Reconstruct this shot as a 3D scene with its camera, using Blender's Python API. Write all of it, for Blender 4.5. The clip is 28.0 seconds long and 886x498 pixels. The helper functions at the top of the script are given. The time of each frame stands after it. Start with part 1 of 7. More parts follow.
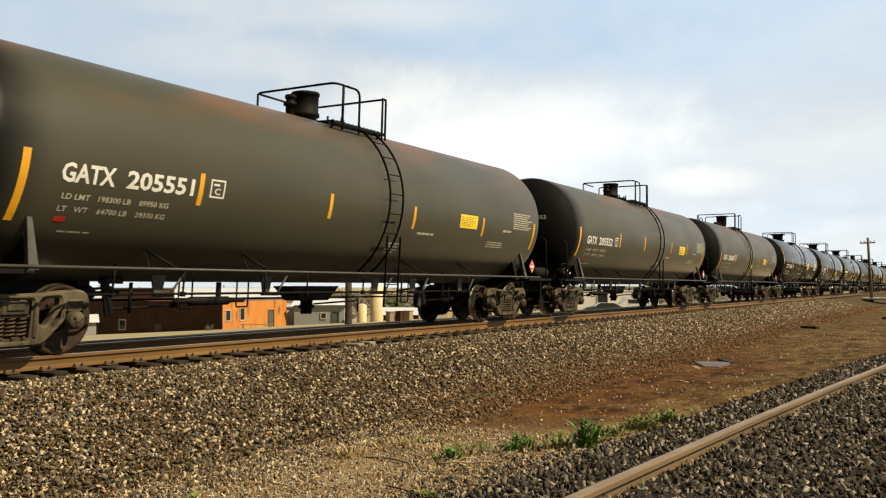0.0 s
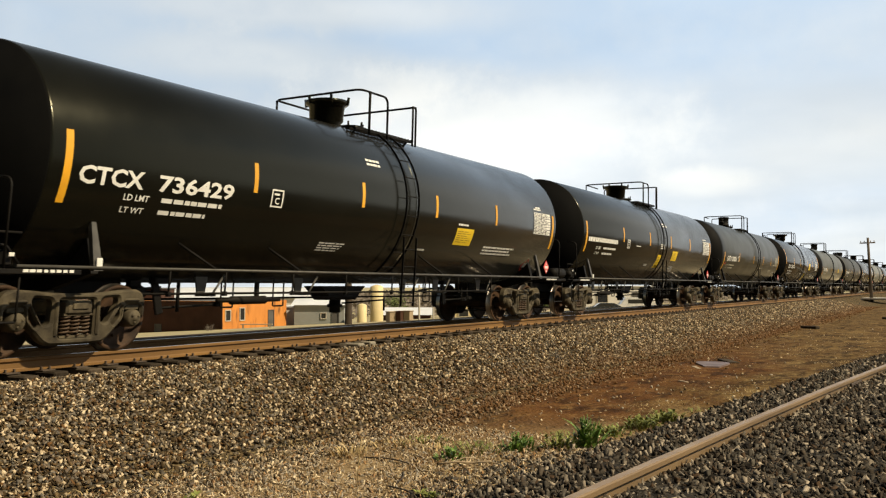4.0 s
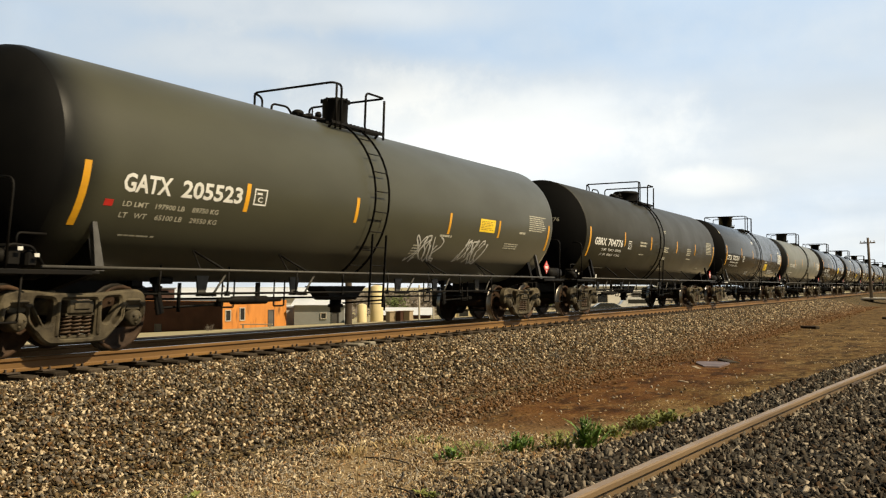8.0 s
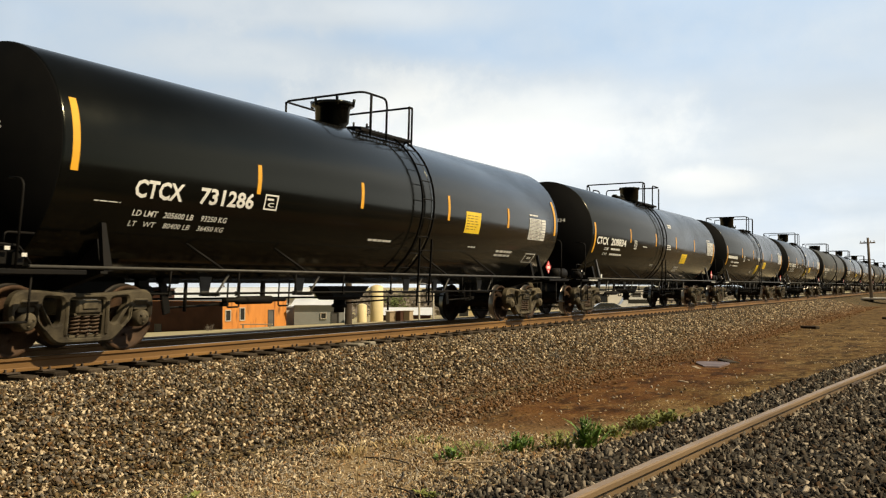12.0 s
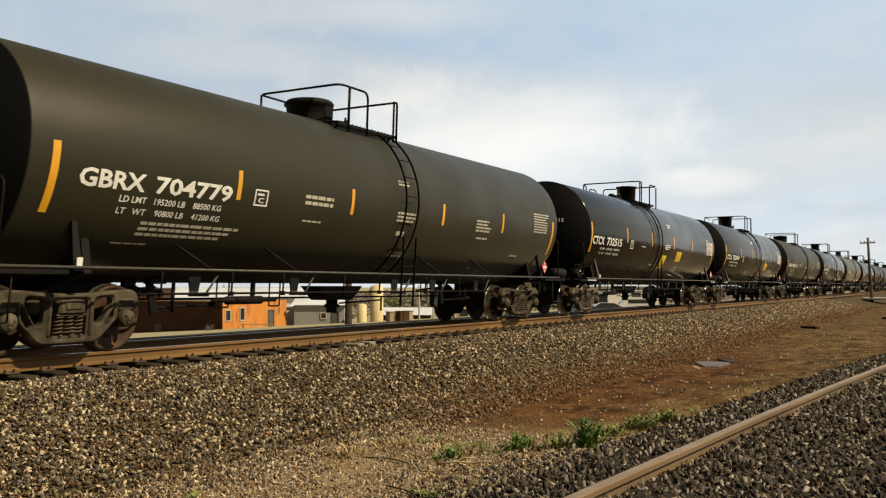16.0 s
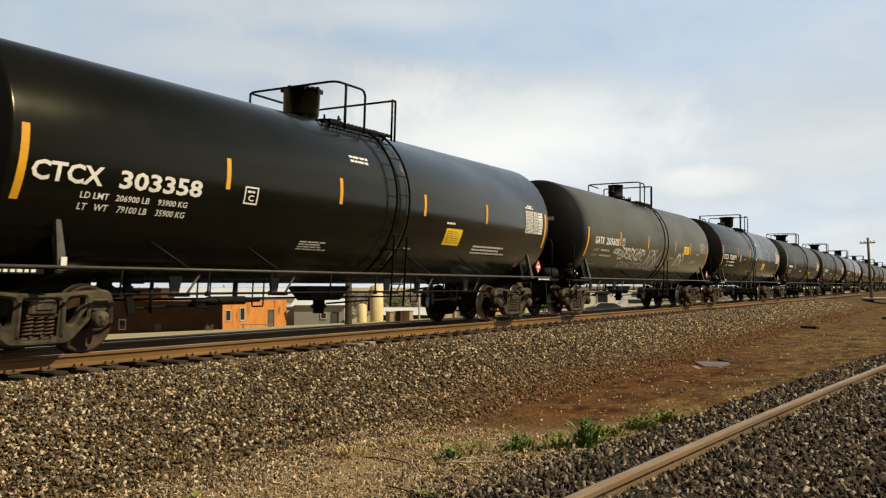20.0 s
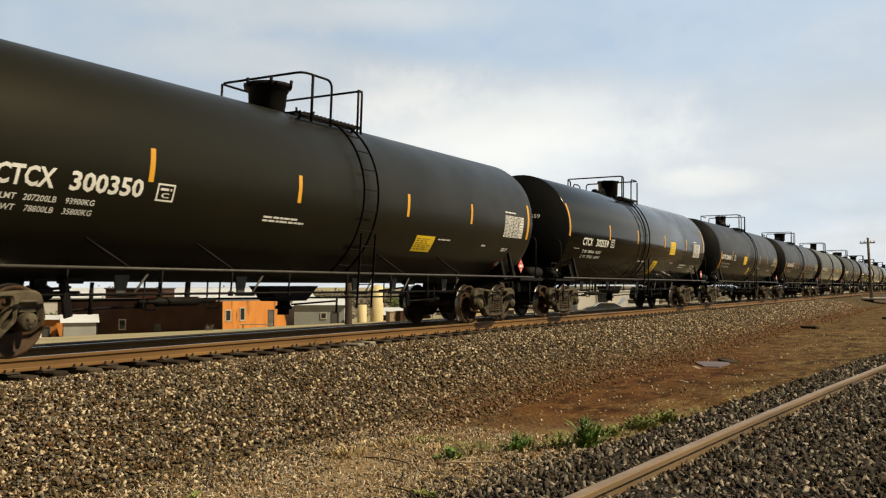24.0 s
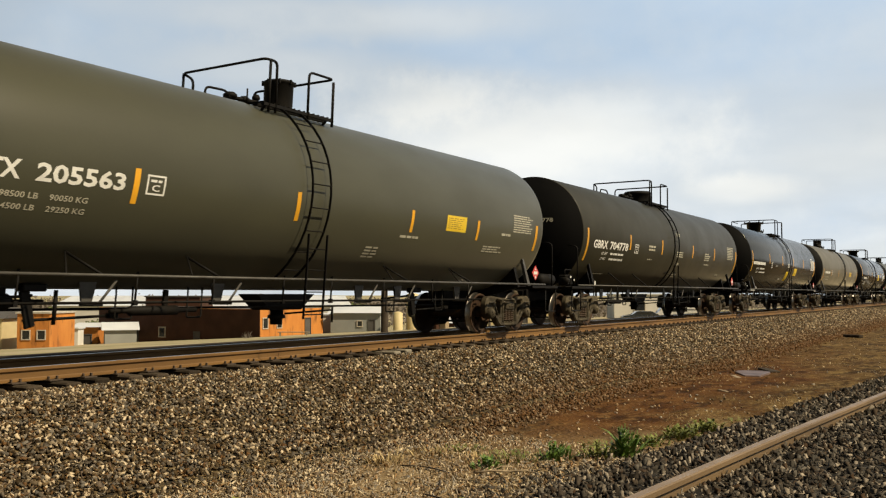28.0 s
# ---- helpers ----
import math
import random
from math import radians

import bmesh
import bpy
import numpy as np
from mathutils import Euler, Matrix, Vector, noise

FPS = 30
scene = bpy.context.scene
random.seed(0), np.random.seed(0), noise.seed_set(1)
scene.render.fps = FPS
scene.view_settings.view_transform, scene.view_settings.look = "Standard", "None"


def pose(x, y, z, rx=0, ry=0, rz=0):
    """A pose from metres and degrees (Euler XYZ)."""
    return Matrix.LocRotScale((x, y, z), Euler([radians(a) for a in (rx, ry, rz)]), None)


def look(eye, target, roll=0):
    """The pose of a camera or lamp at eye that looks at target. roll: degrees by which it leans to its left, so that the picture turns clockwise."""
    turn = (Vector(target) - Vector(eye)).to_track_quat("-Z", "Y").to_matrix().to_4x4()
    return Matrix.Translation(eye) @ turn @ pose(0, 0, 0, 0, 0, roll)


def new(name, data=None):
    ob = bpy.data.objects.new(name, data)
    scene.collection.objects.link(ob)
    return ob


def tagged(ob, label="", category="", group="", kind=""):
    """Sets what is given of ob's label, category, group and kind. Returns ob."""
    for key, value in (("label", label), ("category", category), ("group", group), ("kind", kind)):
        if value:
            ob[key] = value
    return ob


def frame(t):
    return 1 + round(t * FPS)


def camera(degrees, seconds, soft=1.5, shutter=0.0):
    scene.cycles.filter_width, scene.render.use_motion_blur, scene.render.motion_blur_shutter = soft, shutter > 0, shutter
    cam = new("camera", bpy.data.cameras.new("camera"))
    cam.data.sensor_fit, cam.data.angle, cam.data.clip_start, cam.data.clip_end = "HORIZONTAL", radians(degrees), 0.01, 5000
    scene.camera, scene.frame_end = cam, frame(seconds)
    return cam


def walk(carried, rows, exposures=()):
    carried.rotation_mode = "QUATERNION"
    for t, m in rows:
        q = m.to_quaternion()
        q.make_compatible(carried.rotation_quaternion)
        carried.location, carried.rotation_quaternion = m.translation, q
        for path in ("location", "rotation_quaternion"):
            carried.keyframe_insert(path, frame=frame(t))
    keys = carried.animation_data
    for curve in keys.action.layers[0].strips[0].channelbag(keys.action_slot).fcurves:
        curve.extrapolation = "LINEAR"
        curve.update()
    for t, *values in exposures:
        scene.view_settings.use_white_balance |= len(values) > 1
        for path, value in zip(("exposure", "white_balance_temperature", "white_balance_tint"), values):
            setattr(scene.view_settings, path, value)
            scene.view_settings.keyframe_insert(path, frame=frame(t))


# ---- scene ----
EYE = 0.8975
DEG = 52.6
YAW, TILT = 29.70, 2.37
cam = camera(DEG, 28.0, soft=1.2, shutter=0.9)
scene.cycles.rolling_shutter_type, scene.cycles.rolling_shutter_duration = "TOP", 0.03    # a phone's sensor, read row by row
walk(cam, [
    (0.0, pose(0, 0, EYE, 90 + TILT, 0, YAW)),
    (14.0, pose(0, 0, EYE, 90 + TILT, 0, YAW)),
    (27.0, pose(0, 0, EYE, 90 + TILT, 0, YAW)),
    (27.2, pose(0, 0, EYE, 90 + TILT + 0.07, 0, YAW + 0.15)),
    (27.5, pose(0, 0, EYE, 90 + TILT + 0.31, 0, YAW + 0.75)),
    (28.0, pose(0, 0, EYE, 90 + TILT + 0.51, 0, YAW + 2.27)),
], [(0.0, 0.0), (11.0, 0.0), (16.0, -0.2), (28.0, -0.2)])

# ---- world, sun ----
SUN_EL, SUN_AZ = radians(46), radians(86)      # azimuth from +y towards +x
world = bpy.data.worlds.new("world")
scene.world = world
world.use_nodes = True
wn, wl = world.node_tree.nodes, world.node_tree.links
wn.clear()


def wnode(kind, **kw):
    n = wn.new(kind)
    for k, v in kw.items():
        n.inputs[k].default_value = v
    return n


sky = wn.new("ShaderNodeTexSky")
sky.sky_type = "NISHITA"
sky.sun_disc = False
sky.sun_elevation, sky.sun_rotation = SUN_EL, SUN_AZ
sky.air_density, sky.dust_density, sky.ozone_density = 1.0, 0.6, 1.5
geo = wn.new("ShaderNodeTexCoord")
sep = wn.new("ShaderNodeSeparateXYZ")
wl.new(geo.outputs["Generated"], sep.inputs[0])
flat = wn.new("ShaderNodeMath")
flat.operation = "ADD"
flat.inputs[1].default_value = 0.16
wl.new(sep.outputs["Z"], flat.inputs[0])
comb = wn.new("ShaderNodeCombineXYZ")
for i, ax in enumerate("XY"):
    d = wn.new("ShaderNodeMath")
    d.operation = "DIVIDE"
    wl.new(sep.outputs[ax], d.inputs[0])
    wl.new(flat.outputs[0], d.inputs[1])
    wl.new(d.outputs[0], comb.inputs[i])
cl1 = wnode("ShaderNodeTexNoise", Scale=0.55, Detail=5.0, Roughness=0.45)
cl2 = wnode("ShaderNodeTexNoise", Scale=0.75, Detail=6.0, Roughness=0.5)
shift = wn.new("ShaderNodeVectorMath")
shift.operation = "ADD"
shift.inputs[1].default_value = (3.7, 1.2, 0.0)
wl.new(comb.outputs[0], shift.inputs[0])
wl.new(shift.outputs[0], cl1.inputs["Vector"])
wl.new(comb.outputs[0], cl2.inputs["Vector"])
ramp = wn.new("ShaderNodeValToRGB")
ramp.color_ramp.elements[0].position, ramp.color_ramp.elements[1].position = 0.38, 0.60
ramp.color_ramp.elements[0].color = (0.80, 0.80, 0.80, 1)
wl.new(cl1.outputs["Fac"], ramp.inputs[0])
tone = wn.new("ShaderNodeValToRGB")
tone.color_ramp.elements[0].position, tone.color_ramp.elements[1].position = 0.25, 0.85
tone.color_ramp.elements[0].color = (0.585, 0.755, 0.955, 1)
tone.color_ramp.elements[1].color = (1.10, 1.115, 1.08, 1)
tone.color_ramp.elements.new(0.52).color = (0.79, 0.875, 0.95, 1)
across = wn.new("ShaderNodeVectorMath")                 # bearing across the line of sight
across.operation = "DOT_PRODUCT"
across.inputs[1].default_value = (math.cos(radians(YAW)), math.sin(radians(YAW)), 0)
wl.new(geo.outputs["Generated"], across.inputs[0])
wisp = wnode("ShaderNodeTexNoise", Scale=11.0, Detail=8.0, Roughness=0.62)
wl.new(geo.outputs["Generated"], wisp.inputs["Vector"])


def wmath(op, a, b):
    n = wn.new("ShaderNodeMath")
    n.operation = op
    for k, v in enumerate((a, b)):
        if isinstance(v, (int, float)):
            n.inputs[k].default_value = v
        else:
            wl.new(v, n.inputs[k])
    return n.outputs[0]


# cloud banks: bearing, height, breadth, depth, weight; the last, unseen, is added to brighten the cars
total = wmath("ADD", wmath("MULTIPLY", cl2.outputs["Fac"], 0.62), wmath("MULTIPLY", wmath("SUBTRACT", wisp.outputs["Fac"], 0.5), 0.34))
haze = wn.new("ShaderNodeMapRange")                     # whiter haze low down
haze.inputs[1].default_value, haze.inputs[2].default_value, haze.inputs[3].default_value, haze.inputs[4].default_value = 0.30, 0.02, 0.05, 0.34
wl.new(sep.outputs["Z"], haze.inputs[0])
total = wmath("ADD", total, haze.outputs[0])
for p0, q0, w_, h_, g_ in ((0.06, 0.175, 0.24, 0.060, 0.34), (-0.20, 0.245, 0.15, 0.030, 0.24), (-0.14, 0.295, 0.24, 0.026, 0.26), (0.28, 0.112, 0.07, 0.017, 0.22), (0.42, 0.155, 0.22, 0.05, 0.16), (-0.06, 0.215, 0.13, 0.035, 0.24), (0.86, 0.22, 0.32, 0.34, 0.60)):
    dx = wmath("DIVIDE", wmath("SUBTRACT", across.outputs["Value"], p0), w_)
    dy = wmath("DIVIDE", wmath("SUBTRACT", sep.outputs["Z"], q0), h_)
    far_ = wmath("SQRT", wmath("ADD", wmath("MULTIPLY", dx, dx), wmath("MULTIPLY", dy, dy)), 0.0)
    far_ = wmath("ADD", far_, wmath("MULTIPLY", wmath("SUBTRACT", wisp.outputs["Fac"], 0.5), 1.6))
    soft = wn.new("ShaderNodeMapRange")
    soft.interpolation_type = "SMOOTHSTEP"
    soft.inputs[1].default_value, soft.inputs[2].default_value, soft.inputs[4].default_value = 1.25, 0.25, g_
    wl.new(far_, soft.inputs[0])
    total = wmath("ADD", total, soft.outputs[0])
wl.new(total, tone.inputs[0])
skymul = wn.new("ShaderNodeVectorMath")
skymul.operation = "MULTIPLY"
skymul.inputs[1].default_value = (0.0240, 0.0250, 0.0205)      # hazy, a little less blue than clear air
wl.new(sky.outputs[0], skymul.inputs[0])
wmix = wn.new("ShaderNodeMix")
wmix.data_type = "RGBA"
thin = wn.new("ShaderNodeMapRange")                    # broken cloud low down, mostly clear overhead
thin.inputs[1].default_value, thin.inputs[2].default_value = 0.50, 0.85
thin.inputs[3].default_value, thin.inputs[4].default_value = 1.0, 0.10
wl.new(sep.outputs["Z"], thin.inputs[0])
cover = wn.new("ShaderNodeMath")
cover.operation = "MULTIPLY"
wl.new(ramp.outputs[0], cover.inputs[0])
wl.new(thin.outputs[0], cover.inputs[1])
side = wn.new("ShaderNodeMapRange")                    # the cloud bank lies ahead along the track; it clears behind
side.inputs[1].default_value, side.inputs[2].default_value = 0.1, 0.55
side.inputs[3].default_value, side.inputs[4].default_value = 0.07, 1.0
wl.new(sep.outputs["Y"], side.inputs[0])
bank = wn.new("ShaderNodeMath")
bank.operation = "MULTIPLY"
wl.new(cover.outputs[0], bank.inputs[0])
wl.new(side.outputs[0], bank.inputs[1])
wl.new(bank.outputs[0], wmix.inputs[0])
wl.new(skymul.outputs[0], wmix.inputs[6])
wl.new(tone.outputs[0], wmix.inputs[7])
bg = wn.new("ShaderNodeBackground")
wl.new(wmix.outputs[2], bg.inputs[0])
out = wn.new("ShaderNodeOutputWorld")
wl.new(bg.outputs[0], out.inputs[0])

sun_data = bpy.data.lights.new("sun", "SUN")
sun_data.energy, sun_data.angle, sun_data.color = 6.0, radians(1.0), (1.0, 0.84, 0.58)
sun = new("sun", sun_data)
sun.matrix_world = look((0, 0, 60), (-math.sin(SUN_AZ) * math.cos(SUN_EL), -math.cos(SUN_AZ) * math.cos(SUN_EL), 60 - math.sin(SUN_EL)))


# ---- materials ----
def material(name, col, col2=None, rough=0.6, metal=0.0, scale=3.0, fine=40.0, bump=0.1, mixin=0.5, rand=0.0, spec=0.5,
             stain=None, stain_scale=1.0, stain_at=(0.55, 0.7), crown=None, stretch=(1, 1, 1), island=False, coat=0.0, dist=0.01, dust=0.0, end_fade=None, tint=None):
    """Two-scale noise paint: col to col2 by a coarse noise, grain by a fine one, with an optional stain colour."""
    m = bpy.data.materials.new(name)
    m.use_nodes = True
    n, l = m.node_tree.nodes, m.node_tree.links
    b = n["Principled BSDF"]
    b.inputs["Metallic"].default_value = metal
    b.inputs["Specular IOR Level"].default_value = spec
    b.inputs["Coat Weight"].default_value = coat
    b.inputs["Sheen Weight"].default_value, b.inputs["Sheen Roughness"].default_value = dust, 0.35     # film of dust
    b.inputs["Sheen Tint"].default_value = (1.0, 0.88, 0.64, 1)
    if tint:
        b.inputs["Specular Tint"].default_value = (*tint, 1)     # warms the reflections in the colour, offsetting the sky's blue
    tc = n.new("ShaderNodeTexCoord")
    mp = n.new("ShaderNodeMapping")
    mp.inputs["Scale"].default_value = stretch
    l.new(tc.outputs["Object"], mp.inputs[0])
    a = n.new("ShaderNodeTexNoise")
    a.inputs["Scale"].default_value, a.inputs["Detail"].default_value = scale, 5
    f = n.new("ShaderNodeTexNoise")
    f.inputs["Scale"].default_value, f.inputs["Detail"].default_value = fine, 4
    l.new(mp.outputs[0], a.inputs["Vector"])
    l.new(tc.outputs["Object"], f.inputs["Vector"])
    col2 = col2 or tuple(c * 0.7 for c in col)
    sumn = n.new("ShaderNodeMath")
    sumn.operation = "MULTIPLY_ADD"
    sumn.inputs[1].default_value, sumn.inputs[2].default_value = 0.5, -0.25 + (mixin - 0.5)
    l.new(f.outputs["Fac"], sumn.inputs[0])
    add = n.new("ShaderNodeMath")
    add.operation = "ADD"
    add.use_clamp = True
    l.new(sumn.outputs[0], add.inputs[0])
    sharp = n.new("ShaderNodeMapRange")
    sharp.inputs[1].default_value, sharp.inputs[2].default_value = 0.3, 0.7
    l.new(a.outputs["Fac"], sharp.inputs[0])
    l.new(sharp.outputs[0], add.inputs[1])
    mix = n.new("ShaderNodeMix")
    mix.data_type = "RGBA"
    mix.inputs[6].default_value, mix.inputs[7].default_value = (*col, 1), (*col2, 1)
    l.new(add.outputs[0], mix.inputs[0])
    last = mix.outputs[2]
    if stain:
        s = n.new("ShaderNodeTexNoise")
        s.inputs["Scale"].default_value, s.inputs["Detail"].default_value = stain_scale, 6
        l.new(mp.outputs[0], s.inputs["Vector"])
        r = n.new("ShaderNodeMapRange")
        r.inputs[1].default_value, r.inputs[2].default_value = stain_at
        l.new(s.outputs["Fac"], r.inputs[0])
        if crown:                                       # the stain gathers along the top of the tank
            zz = n.new("ShaderNodeSeparateXYZ")
            l.new(tc.outputs["Object"], zz.inputs[0])
            hi = n.new("ShaderNodeMapRange")
            hi.inputs[1].default_value, hi.inputs[2].default_value, hi.inputs[3].default_value = crown[0], crown[1], 0.04
            l.new(zz.outputs["Z"], hi.inputs[0])
            tm = n.new("ShaderNodeMath")
            tm.operation = "MULTIPLY"
            l.new(hi.outputs[0], tm.inputs[0])
            l.new(r.outputs[0], tm.inputs[1])
            r = tm
        m2 = n.new("ShaderNodeMix")
        m2.data_type = "RGBA"
        m2.inputs[7].default_value = (*stain, 1)
        l.new(r.outputs[0], m2.inputs[0])
        l.new(last, m2.inputs[6])
        last = m2.outputs[2]
    if rand:
        if island:
            oi = n.new("ShaderNodeNewGeometry")
            src = oi.outputs["Random Per Island"]
        else:
            oi = n.new("ShaderNodeObjectInfo")
            src = oi.outputs["Random"]
        mr = n.new("ShaderNodeMapRange")
        mr.inputs[3].default_value, mr.inputs[4].default_value = 1 - rand, 1 + rand
        l.new(src, mr.inputs[0])
        sc = n.new("ShaderNodeVectorMath")
        sc.operation = "SCALE"
        l.new(last, sc.inputs[0])
        l.new(mr.outputs[0], sc.inputs["Scale"])
        last = sc.outputs[0]
    if end_fade:                                       # near-black, with less specular and sheen, fading in towards the -y end
        sp = n.new("ShaderNodeSeparateXYZ")
        l.new(tc.outputs["Object"], sp.inputs[0])
        wav = n.new("ShaderNodeMath")
        wav.operation = "MULTIPLY_ADD"
        wav.inputs[1].default_value = 0.5
        l.new(a.outputs["Fac"], wav.inputs[0])
        l.new(sp.outputs["Y"], wav.inputs[2])
        ov = n.new("ShaderNodeMapRange")
        ov.interpolation_type = "SMOOTHSTEP"
        ov.inputs[1].default_value, ov.inputs[2].default_value = end_fade
        l.new(wav.outputs[0], ov.inputs[0])
        m3 = n.new("ShaderNodeMix")
        m3.data_type = "RGBA"
        m3.inputs[7].default_value = (0.0055, 0.0055, 0.0055, 1)
        l.new(ov.outputs[0], m3.inputs[0])
        l.new(last, m3.inputs[6])
        last = m3.outputs[2]
        for sock, lo in (("Specular IOR Level", 0.12), ("Sheen Weight", 0.0)):
            g2 = n.new("ShaderNodeMapRange")
            g2.inputs[3].default_value, g2.inputs[4].default_value = b.inputs[sock].default_value, lo
            l.new(ov.outputs[0], g2.inputs[0])
            l.new(g2.outputs[0], b.inputs[sock])
    l.new(last, b.inputs["Base Color"])
    rr = n.new("ShaderNodeMapRange")
    rr.inputs[3].default_value, rr.inputs[4].default_value = max(0.05, rough - 0.1), min(1, rough + 0.12)
    l.new(a.outputs["Fac"], rr.inputs[0])
    l.new(rr.outputs[0], b.inputs["Roughness"])
    if bump:
        bp = n.new("ShaderNodeBump")
        bp.inputs["Strength"].default_value, bp.inputs["Distance"].default_value = bump, dist
        l.new(f.outputs["Fac"], bp.inputs["Height"])
        l.new(bp.outputs[0], b.inputs["Normal"])
    return m


M = {}
M["olive"] = material("olive_grey_paint", (0.064, 0.063, 0.040), (0.052, 0.051, 0.033), rough=0.40, scale=1.2, fine=30, bump=0.03, stretch=(1, 0.5, 1), spec=0.26, dust=0.17, end_fade=(-6.6, -7.55))
M["olive_rust"] = material("rust_stained_olive_paint", (0.062, 0.060, 0.040), (0.050, 0.048, 0.033), rough=0.42, scale=1.2, fine=30, bump=0.04,
                           stain=(0.15, 0.075, 0.028), stain_scale=0.9, stain_at=(0.42, 0.62), crown=(3.2, 4.0), stretch=(1, 0.4, 1), spec=0.26, dust=0.15, end_fade=(-6.6, -7.55))
M["umber"] = material("dark_umber_paint", (0.0215, 0.0215, 0.0125), (0.0165, 0.0163, 0.0100), rough=0.36, scale=1.0, fine=30, bump=0.03, spec=0.26, dust=0.08, tint=(1.0, 0.98, 0.80), end_fade=(-6.6, -7.55))
M["umber_dark"] = material("sooty_umber_paint", (0.0135, 0.0123, 0.0068), (0.0098, 0.0090, 0.0052), rough=0.36, scale=1.0, fine=30, bump=0.03, spec=0.17, dust=0.05, end_fade=(-6.6, -7.55), tint=(1.0, 0.97, 0.74))
M["brown"] = material("brown_grey_paint", (0.0330, 0.0300, 0.0165), (0.0260, 0.0235, 0.0130), rough=0.46, scale=1.0, fine=30, bump=0.03, spec=0.20, dust=0.06)
M["black"] = material("satin_black_paint", (0.0046, 0.0046, 0.0034), (0.0060, 0.0058, 0.0040), rough=0.19, scale=0.9, fine=30, bump=0.01, spec=0.28, dust=0.085, tint=(1.0, 0.99, 0.76))
M["gloss"] = material("gloss_black_paint", (0.0024, 0.0025, 0.0021), (0.0032, 0.0032, 0.0026), rough=0.14, scale=0.9, fine=20, bump=0.01, spec=0.33, dust=0.045, tint=(1.0, 1.0, 0.80))
M["grey"] = material("pale_grey_paint", (0.140, 0.144, 0.114), (0.112, 0.115, 0.092), rough=0.42, scale=1.0, fine=30, bump=0.03, stain=(0.14, 0.12, 0.09), stain_scale=0.7, stain_at=(0.58, 0.8), spec=0.36, dust=0.10, end_fade=(-7.0, -7.75))
M["drab"] = material("weathered_grey_paint", (0.112, 0.100, 0.066), (0.088, 0.078, 0.052), rough=0.46, scale=1.0, fine=30, bump=0.03, spec=0.26, dust=0.22)
# near-black for every tank end: their deep shade is put into the colour
M["head"] = material("shaded_head_black", (0.0032, 0.0032, 0.0032), (0.0050, 0.0048, 0.0044), rough=0.7, scale=2, fine=40, bump=0.05, spec=0.10)
M["frame"] = material("grimy_black_steel", (0.0048, 0.0043, 0.0037), (0.0090, 0.0072, 0.0050), rough=0.65, scale=3, fine=60, bump=0.15, spec=0.15)
M["rail_paint"] = material("worn_grey_steel", (0.080, 0.076, 0.066), (0.045, 0.041, 0.035), rough=0.5, scale=6, fine=60, bump=0.1, spec=0.35)
M["cast"] = material("dusty_cast_steel", (0.115, 0.094, 0.058), (0.028, 0.022, 0.014), rough=0.7, scale=4, fine=50, bump=0.25, rand=0.35, spec=0.2)
M["spring"] = material("rusty_spring_steel", (0.10, 0.062, 0.036), (0.04, 0.026, 0.016), rough=0.6, scale=9, fine=60, bump=0.1, spec=0.3)
M["wheel"] = material("rusty_wheel_plate", (0.068, 0.036, 0.017), (0.022, 0.013, 0.008), rough=0.7, scale=4, fine=45, bump=0.2, rand=0.3, spec=0.2)
M["tread"] = material("polished_wheel_tread", (0.40, 0.37, 0.33), (0.28, 0.25, 0.22), rough=0.32, metal=1.0, scale=8, fine=60, bump=0.02)
M["yellow"] = material("yellow_reflective_sheet", (0.74, 0.36, 0.012), (0.62, 0.30, 0.012), rough=0.45, scale=4, fine=50, bump=0.02, rand=0.1)
M["panel_yellow"] = material("yellow_warning_sheet", (0.85, 0.60, 0.025), (0.76, 0.52, 0.02), rough=0.45, scale=3, fine=50, bump=0.02, rand=0.1)
M["white"] = material("white_stencil_paint", (0.74, 0.73, 0.68), (0.60, 0.59, 0.54), rough=0.6, scale=5, fine=60, bump=0.02)
M["faded"] = material("faded_stencil_paint", (0.50, 0.47, 0.36), (0.36, 0.34, 0.26), rough=0.6, scale=5, fine=60, bump=0.02)
M["ink"] = material("dark_print", (0.03, 0.025, 0.02), rough=0.6, bump=0)
M["thin_ink"] = material("faint_dark_print", (0.30, 0.19, 0.02), (0.22, 0.14, 0.02), rough=0.6, bump=0)
M["red"] = material("red_reflective_dot", (0.55, 0.03, 0.02), rough=0.4, bump=0)
M["placard"] = material("red_placard", (0.62, 0.06, 0.05), (0.5, 0.05, 0.04), rough=0.4, bump=0)
M["graffiti"] = material("white_spray_paint", (0.62, 0.61, 0.55), (0.45, 0.44, 0.40), rough=0.7, scale=6, fine=50, bump=0)


# ---- mesh helpers ----
def box(bm, c, s, rot=None, bevel=0.0):
    m = Matrix.Translation(c) @ (rot or Matrix.Identity(4)) @ Matrix.Diagonal((*s, 1))
    r = bmesh.ops.create_cube(bm, size=1, matrix=m)
    if bevel:
        es = list({e for v in r["verts"] for e in v.link_edges})
        bmesh.ops.bevel(bm, geom=es, offset=bevel, segments=1, profile=0.5, affect="EDGES")


def ring_frame(d):
    d = d.normalized()
    a = Vector((0, 0, 1)) if abs(d.z) < 0.9 else Vector((1, 0, 0))
    u = d.cross(a).normalized()
    return u, d.cross(u).normalized()


